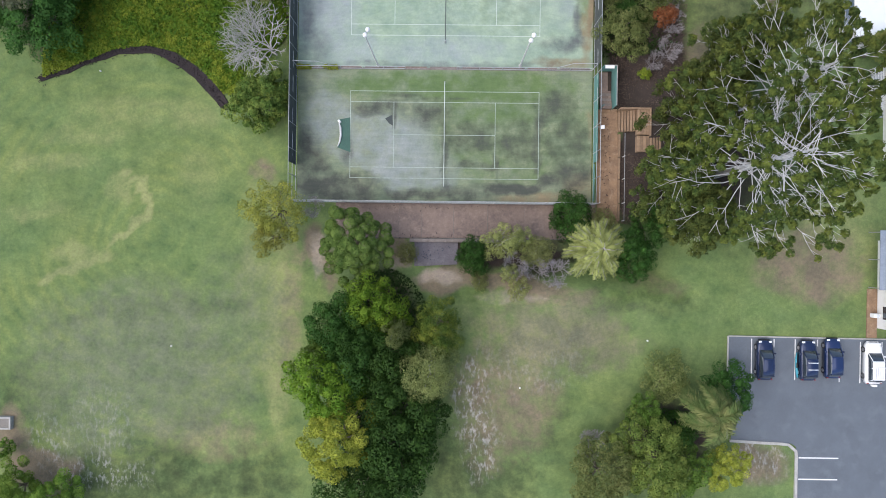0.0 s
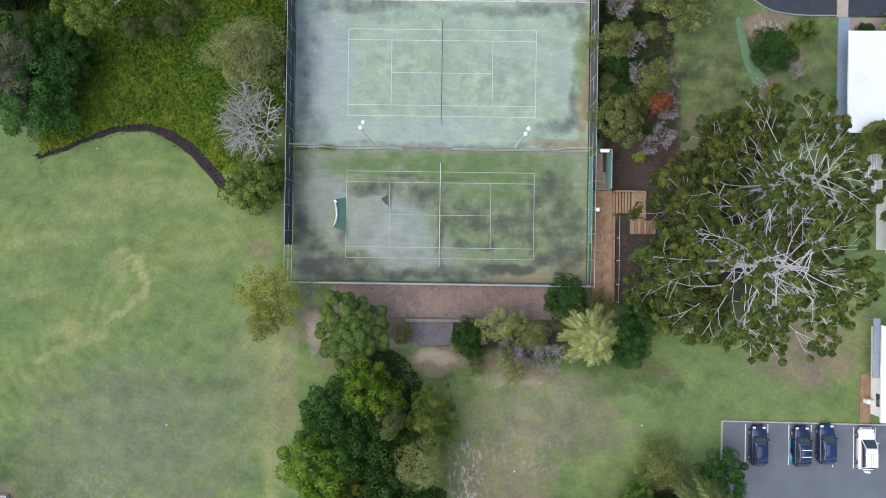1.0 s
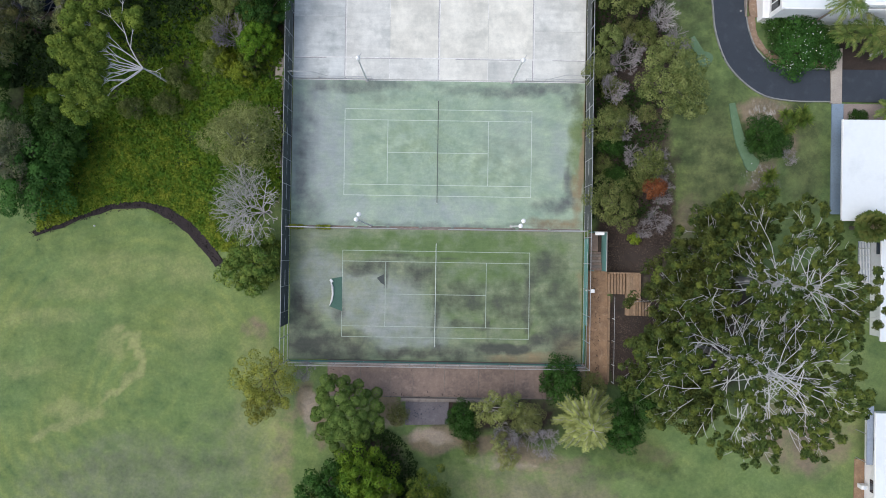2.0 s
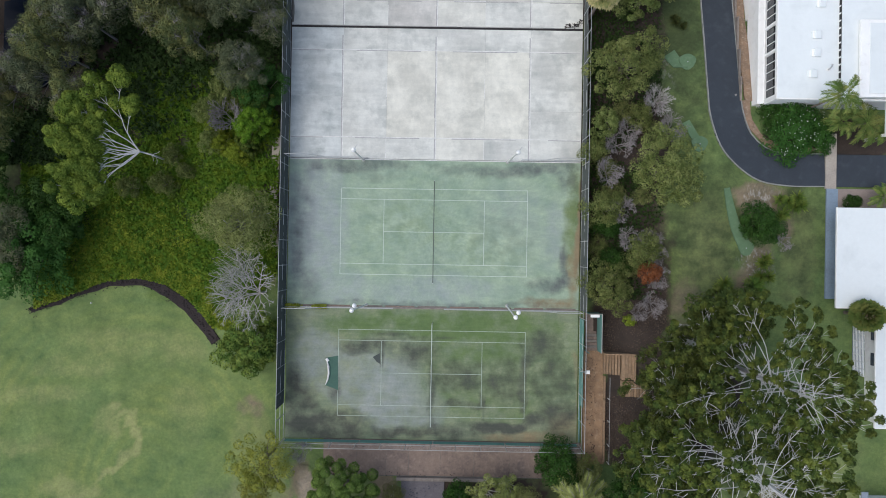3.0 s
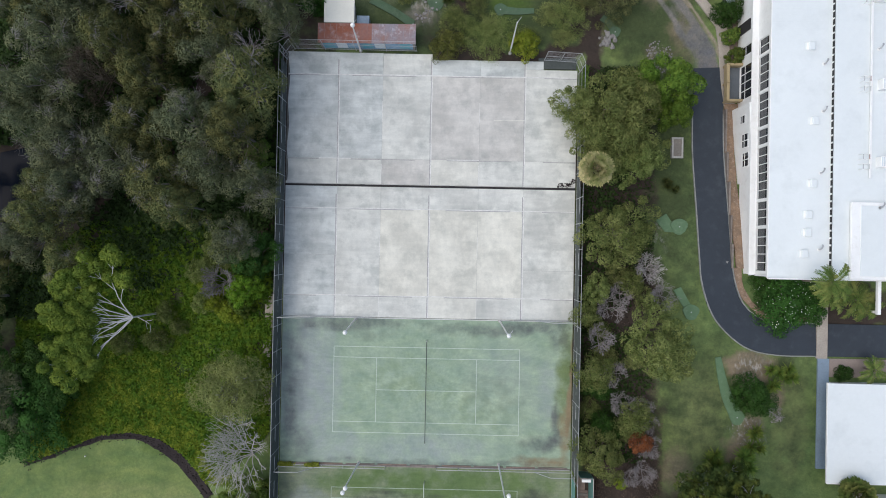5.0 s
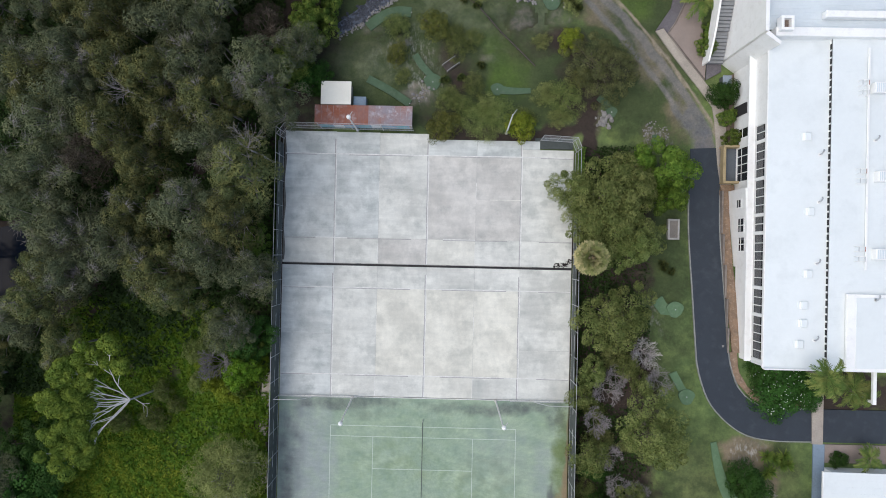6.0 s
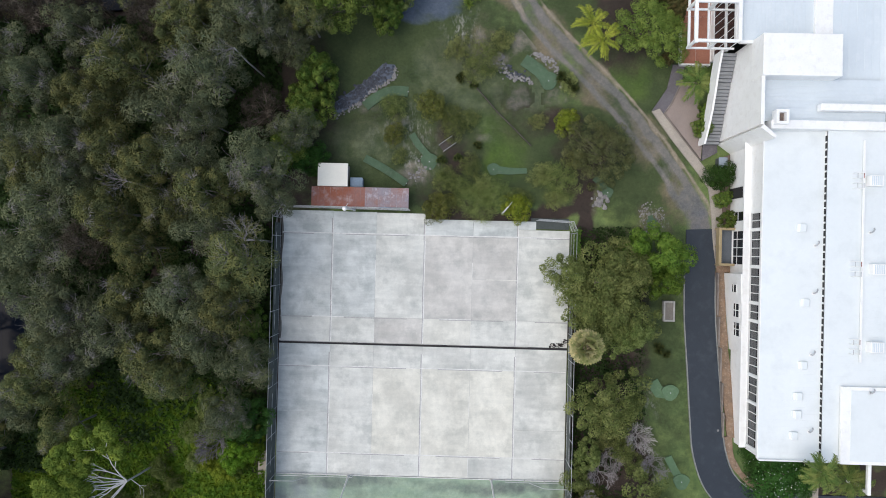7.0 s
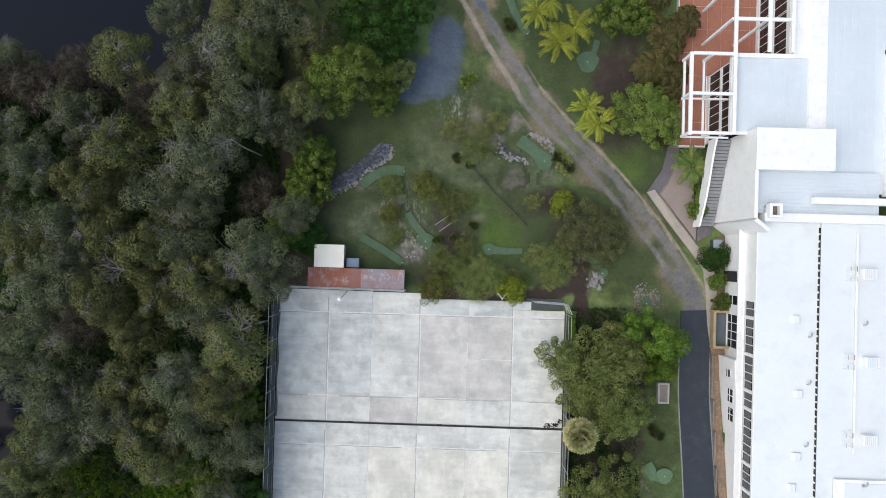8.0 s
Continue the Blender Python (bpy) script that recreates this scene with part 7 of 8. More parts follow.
def frond(rng, base, a, length, rise, droop, leaflet, pairs, width):
    """One feather leaf: quads of its leaflets and the points of its rib."""
    c, s = math.cos(a), math.sin(a)
    pts = []
    for k in range(9):
        f = k / 8
        out = length * (f - 0.12 * f * f)
        pts.append(np.array([base[0] + c * out, base[1] + s * out, base[2] + rise * math.sin(f * 1.9) - droop * f * f]))
    quads = []
    for k in range(pairs):
        f = 0.12 + 0.88 * k / pairs
        i = min(7, int(f * 8))
        p = pts[i] + (pts[i + 1] - pts[i]) * (f * 8 - i)
        way = pts[i + 1] - pts[i]
        way /= np.linalg.norm(way)
        side = np.array([-s, c, 0])
        ll = leaflet * (1 - 0.75 * abs(f - 0.45)) * rng.uniform(0.8, 1.15)
        for sg in (-1, 1):
            d = sg * side * 0.8 + way * 0.55 + np.array([0, 0, -0.5 + 0.25 * rng.normal()])
            d /= np.linalg.norm(d)
            e = way * width
            tip = p + d * ll
            quads += [p, p + d * ll * 0.45 + e, tip, p + d * ll * 0.45 - e]
    return quads, pts


def make_feather_palm(name, seed, leaf, h, length, fronds, label, stems=1, droop=1.2, leaflet=0.7, lean=0.0, wide=0.07):
    rng = np.random.default_rng(seed)
    ob = thing(name, 0, 0, 0, label, "palm")
    quads, wood, ribs = [], bmesh.new(), bmesh.new()
    for q in range(stems):
        sx, sy = (math.cos(q * 6.283 / stems + seed) * length * 0.22, math.sin(q * 6.283 / stems + seed) * length * 0.22) if stems > 1 else (0.0, 0.0)
        top = (sx * 1.6, sy * 1.6, h * rng.uniform(0.62, 0.8))
        tube(wood, [(sx, sy, -0.3), ((sx + top[0]) / 2, (sy + top[1]) / 2, top[2] * 0.5), top], [0.16, 0.12, 0.1], 6)
        for k in range(fronds):
            a = k * 2.39996 + rng.normal() * 0.2
            ln = length * rng.uniform(0.75, 1.1)
            fq, pts = frond(rng, top, a + lean, ln, ln * rng.uniform(0.15, 0.55), droop * rng.uniform(0.4, 1.2), leaflet, 34, wide)
            quads += fq
            tube(ribs, pts[::2], [0.035, 0.03, 0.025, 0.02, 0.01], 3)
    part("trunk", wood, M_BARK, ob)
    part("frond_crown", leaf_mesh("fronds", np.array(quads), 4), LEAF[leaf], ob)
    part("rib", ribs, LEAF[leaf], ob)
    return ob


def make_plume_tree(name, seed, leaf, bark, r, h, label):
    """A tree of plumed branches that radiate from one stem at many heights."""
    rng = np.random.default_rng(seed)
    ob = thing(name, 0, 0, 0, label, "tree")
    wood, quads = bmesh.new(), []
    tube(wood, [(0, 0, -0.4), (0.1, 0, h * 0.5), (0, 0, h * 0.95)], [0.2, 0.13, 0.04], 7)
    for k in range(130):
        f = (k + 0.5) / 130
        a = k * 2.39996 + rng.normal() * 0.5
        ln = r * (1.05 - 0.75 * f ** 1.6) * rng.uniform(0.5, 1.15)
        fq, pts = frond(rng, (0, 0, h * (0.25 + 0.68 * f)), a, ln, ln * 0.35, ln * 0.15, 0.75, 26, 0.05)
        quads += fq
        tube(wood, pts[::2], [0.045, 0.035, 0.03, 0.02, 0.01], 3)
    part("trunk", wood, bark, ob)
    part("crown", leaf_mesh("crown", np.array(quads), 4), LEAF[leaf], ob)
    return ob


def make_fan_palm(name, seed, leaf, h, r, fans, label, dry=False):
    """A palm with round pleated leaves."""
    rng = np.random.default_rng(seed)
    ob = thing(name, 0, 0, 0, label, "palm")
    top = h * 0.82
    part("trunk", tube(bmesh.new(), [(0, 0, -0.3), (0.08, 0.04, top * 0.5), (0, 0, top)], [0.24, 0.17, 0.2], 8), M_BARK, ob)
    quads, old, stalks = [], [], bmesh.new()
    for k in range(fans):
        a, t = k * 2.39996, (k + 0.5) / fans
        el = 1.45 - 1.9 * t
        d = np.array([math.cos(a) * math.cos(el), math.sin(a) * math.cos(el), math.sin(el)])
        hub = np.array([0, 0, top]) + d * r * 0.48
        tube(stalks, [(0, 0, top - 0.1), hub], [0.03, 0.02], 3)
        side = np.array([-math.sin(a), math.cos(a), 0])
        up = np.cross(side, d)
        for q in range(11):
            b = (q - 5) * 0.26
            w = d * math.cos(b) + side * math.sin(b) + up * 0.12 * (q % 2) - np.array([0, 0, 0.25 * abs(math.sin(b))])
            w /= np.linalg.norm(w)
            e = np.cross(w, up) * 0.25
            ll = r * 0.5 * rng.uniform(0.85, 1.05)
            (old if dry and (t > 0.78 or (t > 0.5 and q % 3 == 0)) else quads).extend([hub, hub + w * ll * 0.6 + e, hub + w * ll - np.array([0, 0, 0.12]), hub + w * ll * 0.6 - e])
    if dry:
        part("dry_skirt", leaf_mesh("dry_fans", np.array(old), 4), LEAF["straw"], ob, "straw-yellow drying fans")
    part("fan_crown", leaf_mesh("fans", np.array(quads), 4), LEAF[leaf], ob)
    part("stalk", stalks, M_YELLOWWOOD, ob)
    return ob


def make_yucca(name, seed, leaf, r, h, label):
    rng = np.random.default_rng(seed)
    ob = thing(name, 0, 0, 0, label, "shrub")
    quads = []
    for q in range(4):
        base = np.array([*(rng.normal(size=2) * r * 0.35), h * rng.uniform(0.2, 0.55)])
        for k in range(70):
            a, el = rng.uniform(0, 6.3), rng.uniform(-0.2, 1.35)
            d = np.array([math.cos(a) * math.cos(el), math.sin(a) * math.cos(el), math.sin(el)])
            e = np.cross(d, [0, 0, 1.0])
            e = e / np.linalg.norm(e) * 0.085
            ll = r * rng.uniform(0.5, 0.75)
            quads += [base, base + d * ll * 0.4 + e, base + d * ll - np.array([0, 0, 0.1]), base + d * ll * 0.4 - e]
    stems = bmesh.new()
    for q in range(3):
        tube(stems, [(0, 0, -0.2), (rng.normal() * 0.15, rng.normal() * 0.15, h * 0.4)], 0.07, 5)
    part("stem", stems, M_BARK, ob)
    part("leaves", leaf_mesh("leaves", np.array(quads), 4), LEAF[leaf], ob)
    return ob


def make_hoop_pine(x, y, h, reach, seed, limbs, label, low=0.4, thick=1.0, leaf="pine", forks=3, bare=0.55, tuft=0.5):
    """A tall pine: long pale limbs, bare at first, that fork and end in round tufts of needles."""
    rng = np.random.default_rng(seed)
    ob = thing("hoop_pine", x, y, ground_z(x, y), label, "tree", "hoop pines")
    wood, quads = bmesh.new(), []
    tube(wood, [(0, 0, -0.5), (0.1, 0, h * 0.5), (0, 0, h)], [0.42, 0.3, 0.06], 8)

    def needles(p, size):
        m = int(78 * size)
        d = rng.normal(size=(m, 3))
        d[:, 2] = np.abs(d[:, 2]) * 0.9 + 0.02
        d /= np.linalg.norm(d, axis=1, keepdims=True)
        pos = np.array(p) + d * rng.uniform(0.45, 1.0, (m, 1)) * tuft * size * np.array([1, 1, 0.85])
        quads.append(leaves(pos, d, 0.34, 0.2, rng, 0.35))

    def branch(p, a, ln, rad, rise, depth):
        n = max(3, int(ln / 0.9))
        pts, turn = [p], rng.normal() * 0.22
        for i in range(n):
            g = (i + 1) / n
            a += turn / n * 2 + rng.normal() * 0.09
            p = p + Vector((math.cos(a), math.sin(a), rise + 0.34 * g * g)) * (ln / n)
            pts.append(p)
        tube(wood, pts, [max(0.014, rad * (1 - 0.68 * i / n)) for i in range(n + 1)], 4 if depth == 0 else 3)
        if rng.random() > 0.1:
            needles(p, rng.uniform(0.75, 1.3))
        if depth == 0:
            for q in range(forks):
                g = bare + (0.92 - bare) * (q + rng.random()) / forks
                base = pts[min(n, max(1, int(g * n)))]
                branch(base, a + (1 if q % 2 else -1) * rng.uniform(0.4, 0.95), ln * rng.uniform(0.16, 0.34), rad * 0.5, rise + 0.18, 1)
        elif ln > 1.9:
            for q in range(2):
                base = pts[rng.integers(1, n)]
                branch(base, a + rng.choice((-1, 1)) * rng.uniform(0.5, 1.0), ln * 0.4, rad * 0.6, rise + 0.1, 2)

    for k in range(limbs):
        f = k / (limbs - 1)
        branch(Vector((0, 0, h * (low + (0.96 - low) * f))), k * 2.39996 + rng.normal() * 0.3, reach * (1.0 - 0.62 * f ** 2.2) * rng.uniform(0.62, 1.08), 0.095 * thick * (1 - 0.3 * f), -0.06 + 0.22 * f, 0)
    needles((0, 0, h), 1.4)
    part("trunk", wood, M_PALEBARK, ob, "pale grey bare limbs")
    part("needles", leaf_mesh("needles", np.concatenate(quads)), LEAF[leaf], ob)
    return ob


make_hoop_pine(35.0, -15.2, 18.5, 9.8, 5, 70, "tall hoop pine with bare pale limbs and tufted tips", 0.34, 0.68, "pine", 4, 0.58, 0.42)
make_hoop_pine(31.6, -23.4, 21.5, 10.4, 6, 76, "tall hoop pine with bare pale limbs and tufted tips", 0.34, 0.68, "pine", 4, 0.58, 0.42)
for x, y, h, reach, seed in ((28.0, -17.4, 11.5, 5.4, 7), (26.2, -24.4, 10.5, 5.0, 8), (33.4, -9.6, 9.0, 4.4, 9), (28.6, -28.2, 9.5, 4.6, 10), (30.2, -12.6, 10.0, 4.2, 12)):
    make_hoop_pine(x, y, h, reach, seed, 42, "shorter leafy hoop pine on the bank", 0.25, 0.4, "pine_dark", 6, 0.3, 0.62)

# kinds of plant, each built once and then repeated: base radius and height
KINDS = {
    "dark": [make_tree("tree", s, "dark", M_BARK, 4.2, 9, .35, 40, .98, 120, .38, .26, "dense dark green broadleaf tree", "tree") for s in (11, 12, 13)],
    "bright": [make_tree("tree", s, "bright", M_BARK, 4.0, 8, .35, 38, .92, 140, .38, .2, "bright green leafy broadleaf tree", "tree") for s in (21,)],
    "clump": [make_tree("tree", 31, "clump", M_BARK, 4.5, 7.5, .16, 58, .66, 330, .24, .17, "rounded tree of tight blue-green leaf clumps", "tree", flat=1.05, inner=.0, loose=.3, hollow=.78, even=True)],
    "green": [make_tree("tree", s, "green", M_BARK, 3.2, 6, .3, 32, .8, 130, .34, .2, "mid-green broadleaf tree with full crown", "tree") for s in (41, 42)],
    "dense": [make_tree("tree", 45, "domed", M_BARK, 4.6, 8, .25, 70, .8, 130, .3, .2, "rounded dense green broadleaf tree", "tree", inner=.2)],
    "olive": [make_tree("tree", s, "olive", M_BARK, 4.0, 7, .3, 50, .82, 125, .34, .17, "olive-green spreading tree with fine leaves", "tree", loose=.5) for s in (51, 52, 53)],
    "lime": [make_tree("tree", 55, "limeleaf", M_BARK, 3.4, 7, .3, 32, .85, 140, .4, .22, "lime green broadleaf tree", "tree")],
    "yellow": [make_tree("tree", 61, "yellow", M_BARK, 4.4, 8, .35, 58, .72, 150, .42, .13, "yellow-green feathery tree in the grove", "tree", loose=.5)],
    "mustard": [make_tree("tree", 65, "mustard", M_BARK, 3.6, 7.5, .45, 42, .75, 95, .3, .14, "mustard-green open gum tree", "tree", inner=.3)],
    "conifer": [make_tree("tree", 71, "tipped", M_BARK, 3.3, 10, .3, 60, .75, 110, .4, .1, "olive conifer-like tree with yellow tips", "tree")],
    "pale": [make_tree("tree", s, "pale", M_DEADWOOD, 2.8, 6, .25, 34, .9, 190, .42, .07, "pale grey-green feathery tree", "tree", loose=.6) for s in (75,)],
    "paleyellow": [make_tree("tree", 81, "paleyellow", M_DEADWOOD, 2.7, 6.5, .35, 26, .75, 110, .3, .12, "pale yellow-green open tree with grey limbs", "tree", inner=.3, limbs=16)],
    "feather": [make_plume_tree("tree", 85, "paleyellow", M_DEADWOOD, 3.9, 10, "tall pale feathery tree beside the bank")],
    "sheoak": [make_tree("she_oak", s, "sheoak", M_TWIG, 4.0, 12, .45, 27, 1.12, 168, .52, .15, "tall she-oak with drooping olive needles", "tree", loose=.3, flat=.95, droop=.3, inner=.4, limbs=16, hollow=.72, sprays=3) for s in (91, 92, 93)],
    "sheoak_grey": [make_tree("she_oak", s, "sheoak_grey", M_TWIG, 4.0, 12, .45, 27, 1.12, 168, .52, .15, "tall grey-green she-oak with drooping needles", "tree", loose=.3, flat=.95, droop=.3, inner=.4, limbs=16, hollow=.72, sprays=5) for s in (94, 95)],
    "brown": [make_tree("she_oak", 97, "brown", M_BARK, 4.0, 11, .4, 30, .95, 130, .5, .08, "dying brown she-oak with bare twigs", "tree", loose=.6, droop=.3, limbs=20, radial=True, sprays=16)],
    "bare_top": [make_bare_top("dead_tree", s, 2.2, 12, "dead grey tree with fine bare twigs in the forest") for s in (136, 138)],
    "bush_dark": [make_tree("shrub", 101, "dark", M_BARK, 3.0, 4, .1, 44, .85, 100, .3, .2, "dense dark green rounded shrub", "shrub")],
    "bush_olive": [make_tree("shrub", s, "olive", M_BARK, 2.6, 3.5, .12, 34, .75, 95, .32, .12, "low olive shrub with fine leaves", "shrub", loose=.5) for s in (105, 106)],
    "bush_pale": [make_tree("shrub", 111, "pale", M_DEADWOOD, 2.4, 2.8, .1, 30, .7, 100, .36, .09, "pale grey-green feathery shrub", "shrub", loose=.6)],
    "bush_yellow": [make_tree("shrub", 115, "lemon", M_BARK, 2.0, 3, .12, 30, .6, 110, .26, .14, "yellow-green leafy rounded shrub", "shrub")],
    "bush_mustard": [make_tree("shrub", 117, "heath", M_BARK, 2.2, 2.5, .12, 28, .65, 120, .3, .08, "yellow-olive feathery low shrub", "shrub")],
    "bush_red": [make_tree("shrub", 119, "red", M_BARK, 1.5, 4, .4, 18, .5, 80, .3, .12, "rust-red leaved small tree", "tree")],
    "bush_brown": [make_tree("shrub", 121, "bronze", M_BARK, 4.4, 4, .15, 90, .7, 110, .24, .12, "broad bronze-olive rounded shrub", "shrub", inner=.2)],
    "leafy": [make_tree("shrub", s, "leafy", M_BARK, 4.0, 5, .12, 56, .8, 110, .42, .26, "large-leaved glossy green shrub mass", "shrub", inner=.25) for s in (125, 126)],
    "wispy": [make_tree("shrub", s, k, M_BARK, 2.6, 3.0, .1, 34, .75, 80, .36, .07, "sparse feathery olive shrub in the garden", "shrub", loose=.8, inner=.4, limbs=7, trunk=.045, hollow=.3) for s, k in ((161, "olive"), (162, "pale"))],
    "white_dead": [make_dead("dead_tree", 131, M_DEADWOOD, 4.6, 5.6, 1700, "bare pale dead tree with spreading twigs", "tree", .72, (-2.3, 0.3))],
    "grey_dead": [make_dead("dead_tree", 135, M_DEADWOOD, 2.6, 4.2, 700, "bare grey dead shrub with tangled branches", "shrub", .5, (0.0, 0.0), .022)],
    "twigs": [make_dead("dead_shrub", 137, M_TWIG, 2.2, 3.0, 1000, "leafless purple-grey twiggy shrub", "shrub", .34, (0.0, 0.0), .021)],
    "cane": [make_feather_palm("cane_palm", 141, "gold", 4, 2.9, 10, "golden cane palm with arching fronds", 2, 1.3, .6, 0.0, .04)],
    "cane_dark": [make_feather_palm("cane_palm", 145, "cordyline", 4, 2.2, 13, "clump of bronze-leaved cane plants", 5, 1.3)],
    "plume": [make_feather_palm("queen_palm", 147, "plume", 7.5, 3.9, 36, "tall feather palm with drooping tattered fronds", 1, 3.8, 1.3, 0.0, 0.085)],
    "palm": [make_feather_palm("palm", s, "palm", 4.5, 2.7, 12, "green feather palm beside the building", 1, 1.4, .75, 0.0, .055) for s in (149, 150)],
    "tall_palm": [make_feather_palm("palm", 148, "palm", 11.4, 2.7, 15, "tall feather palm rising over the eave", 1, 1.5, .7, 0.0, .05)],
    "fan": [make_fan_palm("fan_palm", 151, "fan", 9.5, 2.4, 34, "tall pale fan palm with round crown", True)],
    "fan_dark": [make_fan_palm("fan_palm", 153, "palm", 4.5, 2.2, 40, "dark green fan palm beside the building")],
    "spiky": [make_yucca("yucca", s, "spiky", 1.2, 1.2, "small dark spiky clump in the garden") for s in (157,)],
    "yucca": [make_yucca("yucca", s, "leafy", 1.7, 1.8, "clump of spiky green yucca") for s in (155, 156)],
}
BASE = {"dark": (4.2, 9), "bright": (4, 8), "clump": (4.5, 8), "green": (3.2, 6), "dense": (4.6, 8), "olive": (4, 7), "lime": (3.4, 7), "yellow": (4.4, 8), "mustard": (3.6, 7.5), "conifer": (3.3, 10),
        "pale": (2.8, 6), "paleyellow": (2.7, 6.5), "feather": (3.9, 10), "sheoak": (4, 12), "sheoak_grey": (4, 12), "brown": (4, 11), "bare_top": (2.2, 12), "bush_dark": (3, 4), "bush_olive": (2.6, 3.5), "bush_pale": (2.4, 2.8),
        "bush_yellow": (2, 3), "bush_mustard": (2.2, 2.5), "bush_red": (1.5, 4), "bush_brown": (4.4, 4), "leafy": (4, 5), "wispy": (2.6, 3.0), "white_dead": (4.4, 6), "grey_dead": (2.6, 4.2), "twigs": (2.6, 3.4), "cane": (3.2, 4.2),
        "cane_dark": (3.1, 4.2), "plume": (3.6, 8), "palm": (2.7, 4.5), "tall_palm": (2.7, 11.4), "fan": (2.4, 9.5), "fan_dark": (2.2, 4.5), "yucca": (1.7, 1.8), "spiky": (1.2, 1.2)}
used = set()
turn_rng = random.Random(4)


def plant(kind, rows, group=""):
    """Set plants of one kind at (x, y, radius, height)."""
    r0, h0 = BASE[kind]
    for x, y, r, h in rows:
        src = turn_rng.choice(KINDS[kind])
        s, t = r / r0, h / h0
        turn = turn_rng.uniform(0, 6.28) * (kind != "white_dead")
        m = Matrix.Translation((x, y, ground_z(x, y) - 0.05)) @ Matrix.Rotation(turn, 4, "Z") @ Matrix.Diagonal((s, s, t, 1))
        if src.name in used:
            ob = copy_thing(src, m @ Matrix.Diagonal((1 / src.scale.x, 1 / src.scale.y, 1 / src.scale.z, 1)))
        else:
            used.add(src.name)
            ob = src
            ob.matrix_basis = m
        if group:
            ob["group"] = group


plant("clump", [(-10.4, -31.8, 4.6, 8)])
plant("leafy", [(-22.6, -14.2, 4.0, 4.6)])
plant("bright", [(-8, -39.3, 4, 8.5), (-13.4, -48.6, 4.6, 9.6), (-22.2, 12.9, 2.3, 6)])
plant("dark", [(-12.6, -41.3, 3.8, 8), (-10.1, -46.1, 4.5, 9), (-5.2, -45.6, 4.3, 9.5), (-4.2, -50.8, 5, 9.5), (-5.1, -56.6, 5.5, 9.5), (-9, -61.4, 5.2, 9), (-9.2, -42.8, 3.2, 9), (22.3, -32.9, 2.8, 8), (24.2, -29.4, 2.6, 7), (32.9, -47.8, 2.9, 5.5), (-21.2, 16.9, 3.1, 6), (-49.7, -3.8, 5.5, 7), (-46.2, 0.1, 3.5, 6), (-7.3, 76.8, 4.8, 8), (-2.6, 78.3, 3.1, 7)])
plant("yellow", [(-11.9, -54.6, 4.9, 10), (32.7, -57.0, 2.8, 4.5)])
plant("conifer", [(-0.4, -41.5, 3.3, 10)])
plant("bush_pale", [(-5.3, -42, 2.0, 11), (4.6, -36.3, 1.2, 2), (-4.5, -32.9, 1.5, 3), (19.4, -29.1, 2, 4)])
plant("pale", [(-1.4, -46.2, 3.6, 10.5)])
plant("mustard", [(-19.8, -28.0, 3.8, 7.5), (-20.6, -31.2, 2.4, 6)])
plant("pale", [(-23.4, 1, 4.3, 8)])
plant("twigs", [(-16, -27.5, 1.8, 3.5), (13.4, -35.0, 2.3, 4.0), (8.6, -34.2, 2.0, 6.0), (11, -34.6, 2.0, 4.2), (17.4, -54.6, 2.3, 3.4), (-25.4, 13.5, 2.9, 7.2), (-23.2, 0.2, 1.5, 9), (21.4, 7.7, 2.3, 5), (27.2, -5.2, 1.9, 3), (26.6, -8.3, 2.0, 3.5), (27.2, -2.6, 1.5, 2.6), (24.4, -0.6, 2.2, 2.2), (41.6, -0.6, 1.4, 1.4), (23.2, 3.0, 2.2, 2.6), (26.6, 16.0, 2.0, 3.4), (28.4, 13.0, 2.2, 3.0), (22.6, 11.2, 2.4, 3.4), (24.0, 13.0, 2.0, 2.6), (26.4, -0.6, 1.8, 2.6), (25.4, -9.4, 1.6, 2.2)])
plant("bush_dark", [(37.2, 48.7, 2.0, 2.2), (3.6, -33.2, 2.3, 4.5), (15.8, -28.4, 3.1, 4.5), (26.8, -53.2, 2.9, 4), (21.6, 1.2, 1.8, 2.2), (22.4, -3.6, 2.0, 3), (38.6, 1.5, 2.6, 3), (49.9, 4.3, 1.1, 1.2)])
plant("paleyellow", [(7.0, -31.4, 2.5, 6.5), (9.6, -31.2, 1.6, 5), (9.1, -37.0, 1.5, 2.4), (8.0, -35.2, 1.2, 4)])
plant("pale", [(11.3, -32.6, 2.1, 5.0)])
plant("green", [(-14.2, -44.6, 2.6, 7), (23.4, -50.9, 2.1, 4.5), (27.8, -57.4, 3.1, 5), (-20.9, 28.9, 1.9, 6)])
plant("feather", [(17.9, -32.1, 4.3, 10)])
plant("bush_olive", [(-27.8, 15.4, 1.6, 4.4), (-39.2, 5.2, 1.6, 3.0), (-34.8, 5.6, 1.7, 2.8), (-33.6, 9.4, 1.4, 3.0), (-32.2, 7.4, 1.2, 2.2), (26.2, -47, 3, 3.5), (20.8, 3.2, 2.7, 5), (25.2, 14.6, 1.7, 3), (19.7, 10.4, 1.8, 4), (25.3, -1.9, 2.4, 4.5)])
